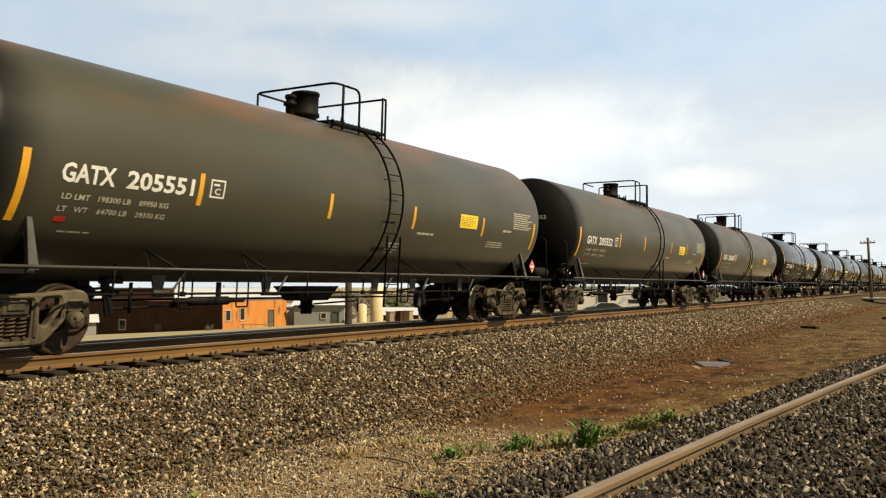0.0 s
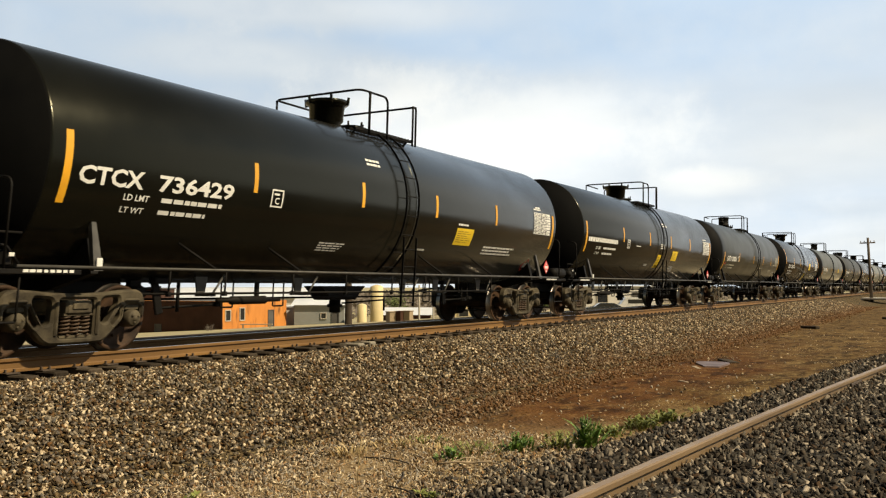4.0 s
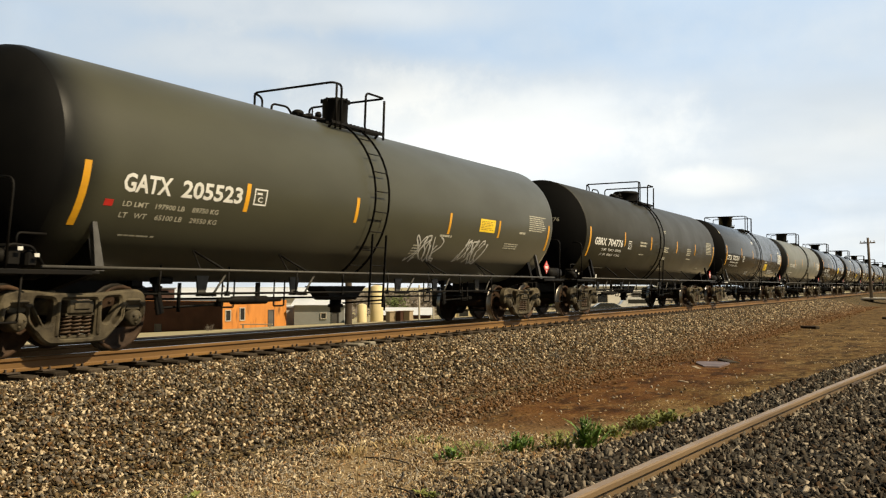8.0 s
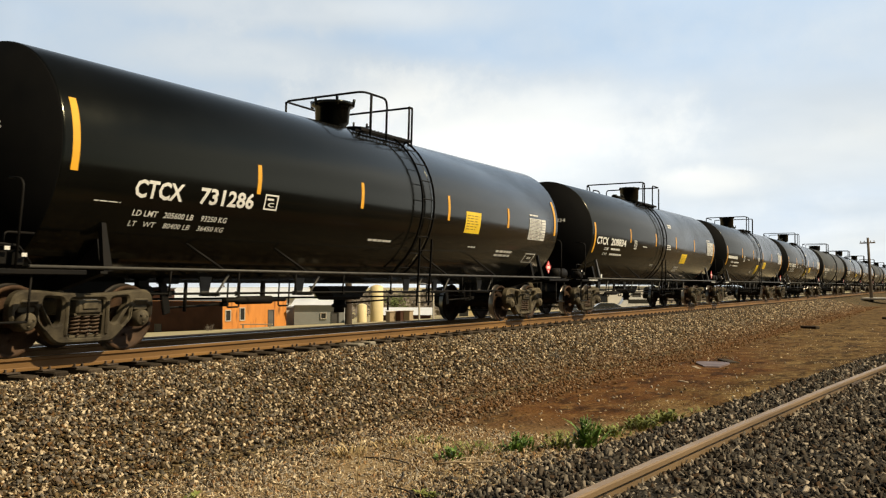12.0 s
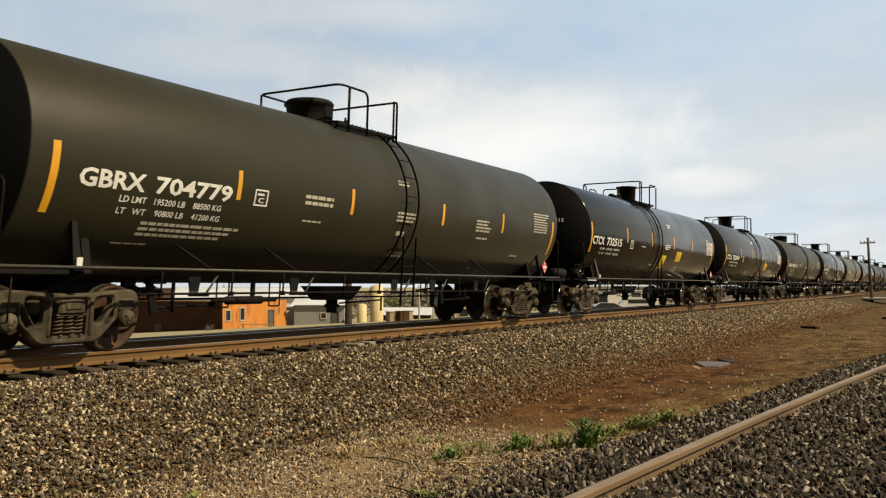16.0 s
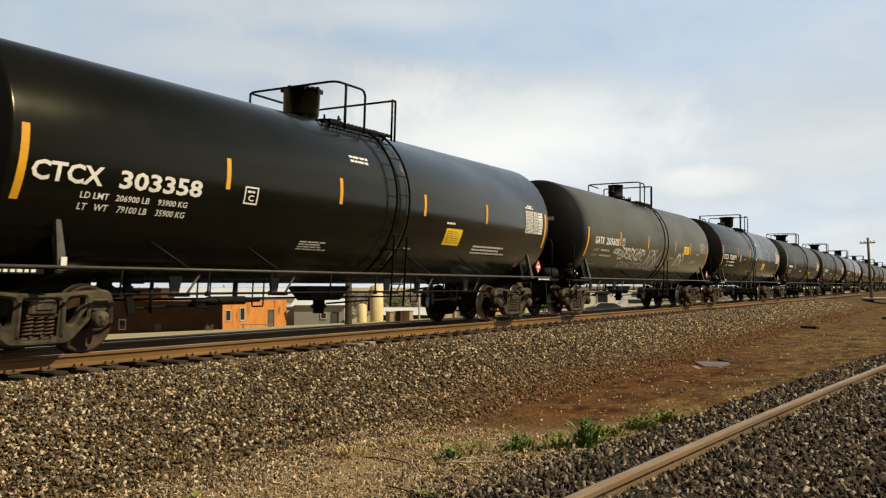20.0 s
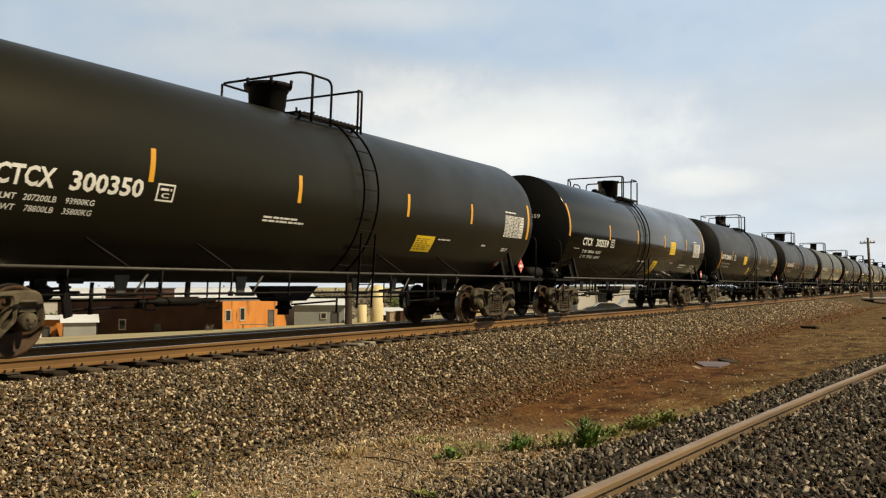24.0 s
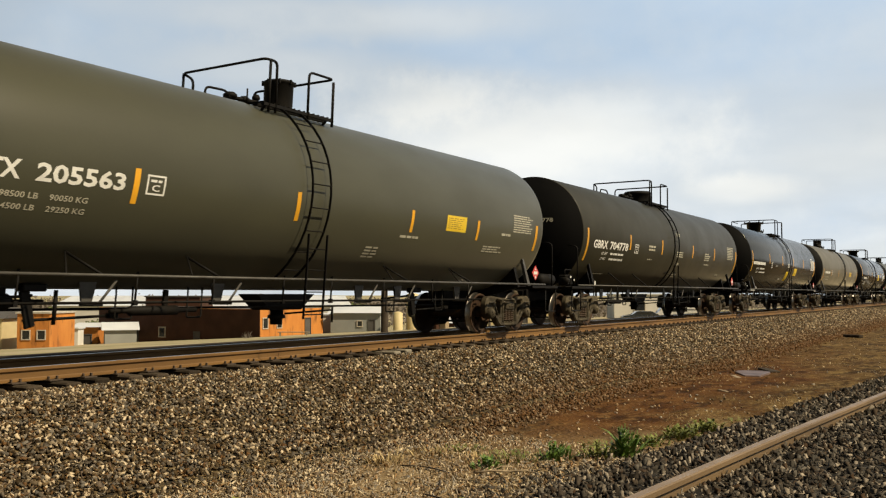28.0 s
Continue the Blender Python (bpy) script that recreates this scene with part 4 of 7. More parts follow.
    "CTCX 303358": dict(stripes=[(-7.74, 9.9, -23.1), (-4.31, 9.7, -7.2), (-1.45, 9.7, -7.1), (1.47, 8.4, -7.5), (4.27, 8.8, -7.3), (7.7, 9.2, -23.4)], text=(-7.61, -4.82, -4.7, -13.6), box=(-3.93, -3.62, -4.1, -14.0), load=(-6.85, -5.04, -16.6, -19.7, -6.84, -5.03, -21.9, -25.3), panels=[(2.47, 3.2, -14.5, -28.2)], lad=0.44, right=1.04),
    "GATX 205605": dict(stripes=[(-7.28, 4.5, -27.7), (-4.33, 4.3, -12.4), (-1.25, 4.3, -12.2), (2.3, 3.8, -12.5), (4.58, 3.8, -13.3), (7.41, 4.8, -24.6)], text=(-6.67, -4.45, -4.3, -12.8), box=(-4.15, -3.87, -3.0, -11.8), load=(-6.64, -4.92, -18.2, -20.8, -6.64, -4.9, -24.5, -27.1), panels=[(3.54, 4.35, -2.2, -13.6)], lad=0.65, right=1.18),
    "CTCX 300350": dict(stripes=[(-7.86, 18.5, -15.4), (-4.71, 8.1, -8.6), (-1.52, 7.0, -9.7), (1.91, 6.7, -9.6), (4.61, 7.1, -9.0), (7.7, 14.9, -16.9)], text=(-6.98, -4.81, -7.8, -17.0), box=(-4.57, -4.25, -8.6, -17.6), load=(-7.01, -5.52, -20.4, -23.3, -7.0, -5.51, -25.4, -28.4), panels=[(2.45, 3.2, -22.3, -35.7)], lad=0.42, right=1.01),
    "CTCX 302559": dict(stripes=[(-7.81, 26.0, -8.1), (-4.41, 9.5, -7.1), (-1.53, 9.4, -6.9), (1.77, 9.0, -7.7), (4.82, 8.8, -8.0), (7.67, 28.5, -7.4)], text=(-6.71, -4.49, -7.7, -16.1), box=(-4.26, -3.94, -6.2, -15.3), load=(-6.57, -4.96, -20.7, -24.1, -6.56, -4.95, -26.7, -30.2), panels=[(2.55, 3.26, 1.6, -16.1), (0.81, 1.38, -26.8, -47.3)], lad=-0.78, right=0.28),
    "GATX 200604": dict(stripes=[(-7.4, -1.1, -35.0), (-4.99, 2.2, -15.0), (-1.36, 2.3, -17.5), (2.15, 1.6, -15.2), (4.39, 4.0, -15.6), (7.51, 0.4, -26.3)], text=(-7.27, -5.3, -5.4, -13.9), box=(-4.57, -4.28, -4.5, -14.3), load=(-7.0, -5.38, -19.7, -22.7, -7.0, -5.38, -25.0, -28.1), panels=[(-2.18, -1.48, -4.3, -19.5), (-0.59, -0.21, -24.9, -38.8)], lad=0.43, right=1.02),
    "GATX 201629": dict(stripes=[(-7.53, -2.1, -36.1), (-4.71, -0.2, -16.9), (-3.44, -0.0, -16.7), (-2.16, -0.1, -16.9), (0.92, 0.2, -17.2), (2.72, -0.6, -17.3), (4.39, -0.7, -17.4), (7.56, 1.5, -21.1)], text=(-6.91, -4.88, -5.4, -13.8), box=(-4.54, -4.24, -4.2, -13.2), load=(-6.54, -4.97, -18.9, -21.9, -6.54, -4.98, -23.7, -26.8), panels=[(0.14, 0.56, -19.5, -33.4)], lad=-0.75, right=0.24),
    "GATX 205563": dict(stripes=[(-7.4, -0.0, -35.0), (-4.38, -1.0, -17.8), (-1.22, -1.1, -17.9), (2.04, -2.2, -17.6), (4.55, -3.2, -18.5), (7.34, -0.7, -22.8)], text=(-6.85, -4.55, -4.1, -12.4), box=(-4.22, -3.91, -3.1, -12.7), load=(-6.8, -5.04, -17.3, -20.0, -6.8, -5.04, -22.6, -25.3), panels=[(3.27, 4.04, -2.1, -13.7)], lad=-0.81, right=0.26),
}
A_, B_ = "A", "B"
# number, class, paint, railing kind, left end of the top platform, manway kind, load-limit lines, extras
CARS = [
    ("GATX 205551", "olive", "olive_rust", A_, -0.35, "small", ("LD LMT 198300 LB 89950 KG", "LT WT 64700 LB 29330 KG"), "v"),
    ("GATX 205552", "olive", "olive_rust", A_, -0.35, "small", ("LD LMT 198200 LB 90000 KG", "LT WT 64800 LB 29300 KG"), "v"),
    ("GATX 205600", "olive", "olive_rust", B_, -1.25, "drum", ("LD LMT 197900 LB 89750 KG", "LT WT 65100 LB 29550 KG"), "p"),
    ("CTCX 731303", "gloss", "gloss", A_, -0.80, "funnel", ("LD LMT 205300 LB 93100 KG", "LT WT 80700 LB 36600 KG"), ""),
    ("CTCX 736429", "black", "black", A_, -0.70, "funnel", None, ""),
    ("", "black", "black", A_, -0.70, "funnel", None, "q"),
    ("GATX 200201", "umber_old", "umber", A_, -0.35, "small", None, "v"),
    ("CTCX 731277", "gloss", "gloss", B_, -1.35, "funnel", ("LD LMT 205700 LB 93300 KG", "LT WT 80300 LB 36400 KG"), "q"),
    ("GATX 205523", "olive", "olive", B_, -1.25, "drum", ("LD LMT 197900 LB 89750 KG", "LT WT 65100 LB 29550 KG"), "g"),
    ("GBRX 704776", "brown", "brown", B_, -1.10, "hat", ("LD LMT 195300 LB 88550 KG", "LT WT 90700 LB 41150 KG"), ""),
    ("CTCX 732761", "black", "black", A_, -0.70, "drum", ("LD LMT 206900 LB 93800 KG", "LT WT 79100 LB 35900 KG"), "s"),
    ("CTCX 736438", "grey", "grey", A_, -0.25, "drum", None, "w"),
    ("CTCX 731286", "gloss", "gloss", A_, -0.80, "funnel", ("LD LMT 205600 LB 93250 KG", "LT WT 80400 LB 36450 KG"), ""),
    ("CTCX 208834", "black", "black", B_, -1.25, "drum", None, "q"),
    ("", "black", "black", A_, -0.70, "drum", None, "q"),
    ("CTCX 730072", "black", "black", B_, -1.25, "drum", ("LD LMT 206600 LB 93700 KG", "LT WT 79400 LB 36000 KG"), "q"),
    ("GBRX 704779", "brown", "brown", A_, -1.15, "hat", ("LD LMT 195200 LB 88500 KG", "LT WT 90800 LB 41200 KG"), ""),
    ("CTCX 732515", "black", "black", B_, -1.25, "drum", ("LD LMT 206900 LB 93800 KG", "LT WT 79100 LB 35900 KG"), "q"),
    ("CTCX 732894", "black", "black", A_, -0.70, "drum", ("LD LMT 207200 LB 93950 KG", "LT WT 78800 LB 35750 KG"), ""),
    ("GBRX 704784", "brown", "brown", A_, -1.15, "hat", ("LD LMT 195300 LB 88550 KG", "LT WT 90700 LB 41150 KG"), ""),
    ("CTCX 303358", "black", "black", A_, -0.70, "drum", ("LD LMT 206900 LB 93900 KG", "LT WT 79100 LB 35900 KG"), ""),
    ("GATX 205605", "olive", "olive", A_, -0.35, "small", None, "vG"),
    ("CTCX 732671", "black", "black", B_, -1.25, "drum", None, "q"),
    ("", "early", "umber", A_, -0.55, "funnel", None, ""),
    ("CTCX 300350", "early", "umber", A_, -0.55, "funnel", ("LD LMT 207200LB 93900KG", "LT WT 78800LB 35800KG"), ""),
    ("CTCX 302559", "gloss", "gloss", B_, -1.25, "drum", ("LD LMT 206500 LB 93650 KG", "LT WT 79500 LB 36050 KG"), "q"),
    ("GATX 200604", "umber_late", "umber", A_, -0.35, "small", ("LD LMT 197100 LB 89400 KG", "LT WT 65900 LB 29900 KG"), "v"),
    ("GATX 201629", "umber", "umber", B_, -1.25, "drum", ("LD LMT 197100 LB 89400 KG", "LT WT 65900 LB 29900 KG"), ""),
    ("GATX 205563", "olive", "olive", B_, -1.25, "drum", ("LD LMT 198500 LB 90050 KG", "LT WT 64500 LB 29250 KG"), ""),
    ("GBRX 704778", "brown", "brown", B_, -1.10, "hat", None, ""),
    ("", "black", "black", A_, -0.70, "funnel", None, "q"),
    ("", "olive", "drab", A_, -0.35, "small", None, "v"),
    ("", "gloss", "gloss", A_, -0.80, "funnel", None, ""),
    ("", "olive", "olive", A_, -0.35, "small", None, "v"),
    ("", "black", "black", A_, -0.70, "drum", None, ""),
    ("", "olive", "drab", A_, -0.35, "small", None, "v"),
]
# where each car's leading coupling stands at the start, counted along the track
COUPLINGS = [27.29, 45.42, 63.54, 82.08, 100.5, 118.45, 136.16, 154.76, 172.68, 191.55, 209.71, 228.13, 246.24, 264.75, 283.0, 301.2, 319.79, 338.27, 356.37, 374.94,
             393.41, 411.36, 429.91, 448.63, 466.91, 485.49, 503.93, 522.47, 540.42, 559.17, 577.6, 595.8, 614.3, 632.4, 650.8, 669.0]
SHIFT = 0.35 - 5.557 + 0.837
SPEED, GAIN = 17.913, 0.03558
PAINT_WORDS = {"olive": "olive-grey", "olive_rust": "rust-streaked olive-grey", "umber": "dark umber", "brown": "brown-grey", "black": "satin black",
               "gloss": "glossy black", "grey": "pale grey", "drab": "weathered grey"}
TOP_WORDS = {"drum": "drum manway housing", "small": "narrow manway and vent", "funnel": "flared manway housing", "hat": "wide hat-shaped manway cover"}
TABLE = {"gloss": (6.0, 7.03, 3.3, -16.9), "black": (6.45, 7.5, 9.5, -11.2), "brown": (6.53, 7.6, 8.8, -10.1), "olive": (6.15, 7.25, 5.9, -9.3)}
# lines of fine print on the shell: from, to, top and foot angle, number of lines
PRINT = {
    "gloss": [(-0.98, 0.12, -27.5, -30.4, 1), (4.5, 5.49, -28.3, -36.0, 2), (-7.31, -6.79, -19.7, -20.6, 1), (3.0, 3.5, -27.2, -29.1, 1)],
    "black": [(-2.23, -1.37, -32.8, -40.1, 4), (-1.04, -0.4, 28.5, 22.1, 2), (3.92, 5.84, -26.0, -34.8, 3), (2.43, 2.96, -9.3, -12.0, 1), (6.59, 6.97, 15.6, 12.6, 1), (1.07, 1.4, -32.4, -35.2, 1)],
    "black_late": [(0.05, 0.75, -3.1, -10.3, 3), (-2.84, -2.26, -9.0, -10.8, 1), (-1.29, -0.86, -31.9, -35.2, 2), (2.02, 2.66, -32.8, -41.8, 3), (0.63, 1.21, 26.8, 20.2, 2)],
    "brown": [(-6.5, -5.6, -40.9, -42.7, 1), (-2.87, -2.05, -3.4, -10.9, 2), (-2.83, -2.26, -19.1, -21.2, 1), (0.05, 0.50, 16.0, 11.5, 2), (0.02, 0.75, -6.5, -14.5, 3), (0.12, 0.55, -19.5, -25.5, 1), (0.25, 0.95, -36.0, -42.0, 2), (3.36, 4.12, -4.5, -15.2, 4), (3.48, 4.17, -18.7, -21.6, 1), (5.59, 6.07, -31.8, -36.0, 1)],
    "early": [(-2.3, -1.2, -19.0, -23.3, 2), (3.35, 3.9, -23.3, -25.2, 1), (5.4, 5.7, -24.8, -27.6, 1), (6.5, 6.9, -26.7, -30.5, 2)],
    "olive": [(1.74, 2.45, -19.5, -22.6, 1), (5.62, 6.1, -10.0, -13.5, 1), (4.93, 5.87, -21.8, -27.9, 3), (-6.56, -5.9, -36.5, -38.1, 1), (0.85, 1.3, -29.6, -39.0, 4)],
    "grey": [(3.0, 3.4, -34.3, -36.2, 1), (6.0, 6.25, 3.4, -0.5, 1)],
    "umber": [(1.9, 2.7, -23.3, -25.7, 1), (4.9, 5.8, -25.7, -32.4, 2), (6.0, 6.3, -13.2, -17.1, 1), (-6.5, -5.8, -38.1, -39.5, 1)],
}
SPLIT = {"black": (0.376, 0.469), "olive": (0.37, 0.455), "gloss": (0.371, 0.51), "brown": (0.39, 0.455), "grey": (0.355, 0.457), "early": (0.37, 0.47)}    # where the owner's letters end and the number begins
TRAIN = []


def scrawl(bm, R, rnd, u0, u1, a0, a1, n, width=0.018):
    """Spray-paint loops and strokes."""
    h = a0 - a1
    for i in range(n):
        c = u0 + (u1 - u0) * (i + 0.5) / n
        w = (u1 - u0) / n
        pts = []
        ph = rnd.uniform(0, 6.28)
        f = rnd.choice((1, 1.5, 2))
        for k in range(15):
            t = k / 14
            pts.append((c + w * (0.75 * math.sin(f * 6.28 * t + ph) + 0.3 * (t - 0.5)), (a0 + a1) / 2 + h * 0.5 * math.cos(6.28 * t * 0.8 + ph * 0.7 + i) * rnd.uniform(0.7, 1.0)))
        for (ua, aa), (ub, ab) in zip(pts, pts[1:]):
            p, q = on_tank(R, ua, aa, 0.006), on_tank(R, ub, ab, 0.006)
            d = (q - p)
            if d.length < 1e-4:
                continue
            nrm = Vector((p.x, 0, p.z - ZC)).normalized()
            s = d.cross(nrm).normalized() * width
            e = d.normalized() * width * 0.5
            bm.faces.new([bm.verts.new(v) for v in (p - s - e, q - s + e, q + s + e, p + s - e)])


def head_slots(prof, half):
    """Past the knuckle the dished ends take near-black, their shade put into the colour."""
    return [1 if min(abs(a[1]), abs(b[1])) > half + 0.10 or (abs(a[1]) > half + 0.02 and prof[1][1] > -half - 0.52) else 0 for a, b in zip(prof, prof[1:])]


def tank_car(k, spec):
    number, cls, paint, kind, u0, manway, limits, extra = spec
    c = C[cls]
    m = {**c, **MARKS.get(number, {})}
    R = c["R"]
    rnd = random.Random(100 + k)
    L, truck_u = c["L"], c["truck"]
    head = c["head"]
    ext = "%s tank car with %s, yellow stripes%s" % (PAINT_WORDS[paint], TOP_WORDS[manway], " and graffiti" if "g" in extra.lower() else "")
    car = new("tank_car")
    tagged(car, ext, "tank car", "tank cars of the train")
    half = c["half"]
    prof = round_profile(R, half, 0.80) if head == "round" else sharp_profile(R, half, 0.50)
    mat = M["umber_dark"] if cls != "umber_old" and paint == "umber" else M[paint]
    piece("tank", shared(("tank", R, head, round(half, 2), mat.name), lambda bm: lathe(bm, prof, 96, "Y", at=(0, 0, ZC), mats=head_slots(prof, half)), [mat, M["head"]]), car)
    n, broad = {"black": (2.08 if kind == "A" else 2.2, 1.06), "brown": (2.03, 0.98), "olive": (1.76, 0.96)}.get(cls, (1.86, 0.98))
    u0 = m["right"] - n if "right" in m else u0 * 1.07
    lad = m.get("lad", u0 + (1.02 if kind == "A" else 0.80))
    for u in (lad + 0.32,) if head == "sharp" else ():
        piece("seam_band", shared(("seam_band", R, paint), lambda bm: lathe(bm, [(R - 0.01, -0.03), (R + 0.003, -0.028), (R + 0.003, 0.028), (R - 0.01, 0.03)], 72, "Y", at=(0, 0, ZC)), mat), car, pose(0, u, 0))

    # marks on the shell
    old = paint in ("olive", "olive_rust", "umber", "brown", "drab") and cls != "early"
    ink = M["white"]
    small = M["faded"] if old else M["white"]
    for i, (u, a0, a1) in enumerate(m["stripes"]):
        slim = 0.09 if i not in (0, len(m["stripes"]) - 1) else 0.11
        sl = 0.0
        piece("reflective_stripe", shared(("reflective_stripe", R, a0, a1, slim), lambda bm: patch(bm, R, -slim / 2, slim / 2, a0, a1, slant=sl, k=8), M["yellow"]), car, pose(0, u, 0), "yellow reflective stripe")
    t0, t1, ta, tb = m["text"]
    bm = bmesh.new()
    if number:
        fa, fb = SPLIT.get(cls, (0.44, 0.484))
        mark_bm = bmesh.new()
        lettering(mark_bm, R, number.split()[0], t0, t0 + fa * (t1 - t0), ta, tb, bold=0.028)
        lettering(bm, R, number.split()[1], t0 + fb * (t1 - t0), t1, ta, tb, bold=0.028)
        tagged(part("owner_lettering", mark_bm, ink, car, "white painted letters"), kind="stuff")
        tagged(part("number_lettering", bm, ink, car, "white painted car number"), kind="stuff")
        bm = bmesh.new()
        mark = bmesh.new()
        lettering(mark, 1.0, number, -0.55, 0.55, 0.09 * 57.3, -0.02 * 57.3, bold=0.01)
        for v in mark.verts:                               # the same number, small, on the near head
            x, y, z = v.co
            s, h = y + 0.30, z - ZC + 0.30
            r2 = (s * s + h * h) / (R * R)
            dep = 0.80 * math.sqrt(max(0, 1 - r2)) if head == "round" else 0.50 * (1 - r2) * 0.98 + 0.03
            v.co = Vector((s, -half - dep - 0.006, ZC + h))
        part("head_lettering", mark, small, car, "small faded number on the tank head")
    else:
        bars(bm, R, t0, t1, ta, tb, 1, rnd)
        tagged(part("number_lettering", bm, ink, car, "white painted marks"), kind="stuff")
        bm = bmesh.new()
    la, lb, l0, l1, wa, wb, w0, w1 = m["load"]
    lines = ink if cls in ("black", "gloss", "brown", "early") else small
    if limits:
        lettering(bm, R, limits[0].replace("LMT ", "LMT   ").replace("LB ", "LB    "), la, lb, l0, l1, bold=0.012)
        tagged(part("load_lettering", bm, lines, car, "small white load limit line"), kind="stuff")
        bm = bmesh.new()
        lettering(bm, R, limits[1].replace("LT ", "LT   ").replace("WT ", "WT    ").replace("LB ", "LB    "), wa, wb, w0, w1, bold=0.012)
    else:
        lettering(bm, R, "LD LMT", la, la + 0.43, l0, l1, bold=0.01)
        bars(bm, R, la + 0.65, lb, l0 + 0.5, l1 - 0.5, 1, rnd)
        tagged(part("load_lettering", bm, lines, car, "small white load limit line"), kind="stuff")
        bm = bmesh.new()
        lettering(bm, R, "LT WT", wa, wa + 0.39, w0, w1, bold=0.01)
        bars(bm, R, wa + 0.65, wb, w0 + 0.5, w1 - 0.5, 1, rnd)
    tagged(part("weight_lettering", bm, lines, car, "small white light weight line"), kind="stuff")
    bm = bmesh.new()
    b0, b1, ba, bb = m["box"]
    for ua, ub, aa, ab in ((b0, b1, ba, ba - 0.9), (b0, b1, bb + 0.9, bb), (b0, b0 + 0.028, ba - 0.9, bb + 0.9), (b1 - 0.028, b1, ba - 0.9, bb + 0.9)):
        patch(bm, R, ua, ub, aa, ab, k=3)
    bars(bm, R, b0 + 0.06, b1 - 0.05, ba - 1.8, ba - 4.0, 1, rnd)
    lettering(bm, R, "C", b0 + 0.09, b1 - 0.09, ba - 4.6, bb + 1.8, bold=0.02)
    part("boxed_mark", bm, ink, car, "boxed white letter")
    bm = bmesh.new()
    d0, d1, da, db = TABLE.get(cls, (6.35, 7.4, 2.4, -17.0))
    st = (da - db) / 8
    if not old:                                        # qualification stencil, a ruled white table
        for i in range(8):
            for j, (ea, eb) in enumerate(((0.0, 0.44), (0.46, 0.71), (0.73, 1.0))):
                patch(bm, R, d0 + (d1 - d0) * ea, d0 + (d1 - d0) * eb, da - i * st, da - (i + 0.80) * st, k=1)
        bars(bm, R, d0, d0 + 0.6, da + 4.0, da + 1.6, 1, rnd)
    else:
        for i in range(8):
            bars(bm, R, d0, d1, da - i * st, da - (i + 0.85) * st, 1, rnd, fill=0.9)
    tagged(part("data_stencil", bm, small, car, "white stencilled data table"), kind="stuff")
    if not old:
        bm = bmesh.new()
        for i in range(8):
            bars(bm, R, d0 + 0.04, d1 - 0.04, da - (i + 0.14) * st, da - (i + 0.66) * st, 1, rnd, fill=0.6, lift=0.008)
        part("data_figures", bm, M["ink"], car)
    bm = bmesh.new()
    for ua, ub, aa, ab, k_ in PRINT["black_late" if cls == "black" and "q" in extra else cls if cls in PRINT else "umber"]:
        bars(bm, R, ua, ub, aa, ab, k_, rnd)
    if number in ("GBRX 704779", "GBRX 704784"):
        bars(bm, R, -6.18, -4.06, -28.0, -37.4, 3, rnd)
    tagged(part("small_lettering", bm, small, car, "small white stencilling"), kind="stuff")
    if cls in ("gloss", "umber_old"):                  # small framed mark low on the shell
        bm = bmesh.new()
        for ua, ub, aa, ab in ((6.26, 6.85, -30, -30.9), (6.26, 6.85, -39.3, -40.2), (6.26, 6.30, -30.9, -39.3), (6.81, 6.85, -30.9, -39.3)):
            patch(bm, R, ua, ub, aa, ab, k=2)
        bars(bm, R, 6.45, 6.7, -33, -37, 1, rnd)
        part("framed_mark", bm, M["white"], car, "small white framed mark")
    panels = list(m["panels"])
    if "q" in extra and not number:
        panels = [(-0.09, 0.44, -18, -37), (1.75, 2.46, -10.9, -24.6)]
    for (ua, ub, aa, ab) in panels:
        bm = bmesh.new()
        patch(bm, R, ua, ub, aa, ab)
        pn = part("warning_panel", bm, M["panel_yellow"], car, "yellow warning sheet with small dark print")
        bm = bmesh.new()
        st = (ab - aa) / 8
        for i in range(1, 7):
            bars(bm, R, ua + 0.05, ub - 0.05, aa + st * (i + 0.15), aa + st * (i + 0.75), 1, rnd, fill=0.75, lift=0.007)
        part("panel_print", bm, M["thin_ink"], pn)
    if cls in ("olive", "umber", "umber_old", "umber_late") and "G" not in extra:
        bm = bmesh.new()
        patch(bm, R, *((-6.69, -6.53, -29.5, -32.3) if paint == "olive_rust" else (-7.0, -6.86, -19, -22.3)), k=1)
        part("red_reflector", bm, M["red"], car, "small red reflective square")
    if "g" in extra:
        bm = bmesh.new()
        scrawl(bm, R, rnd, 0.9, 1.95, -21.5, -46, 6)
        scrawl(bm, R, rnd, 2.9, 4.05, -21.5, -46, 7)
        tagged(part("graffiti", bm, M["graffiti"], car, "white sprayed graffiti"), kind="stuff")
    if "G" in extra:
        bm = bmesh.new()
        scrawl(bm, R, rnd, -4.15, -1.55, -12.3, -29.5, 9)
        scrawl(bm, R, rnd, -1.25, 0.45, -10.5, -44, 6)
        scrawl(bm, R, rnd, 2.55, 3.65, -12.3, -35, 5)
        scrawl(bm, R, rnd, -4.75, -4.15, -16, -22.7, 3, 0.014)
        tagged(part("graffiti", bm, M["graffiti"], car, "white sprayed graffiti"), kind="stuff")
        bm = bmesh.new()
        scrawl(bm, R, rnd, -3.9, -1.1, -31, -40.5, 12, 0.011)
        tagged(part("graffiti", bm, M["faded"], car, "thin sprayed scrawl"), kind="stuff")

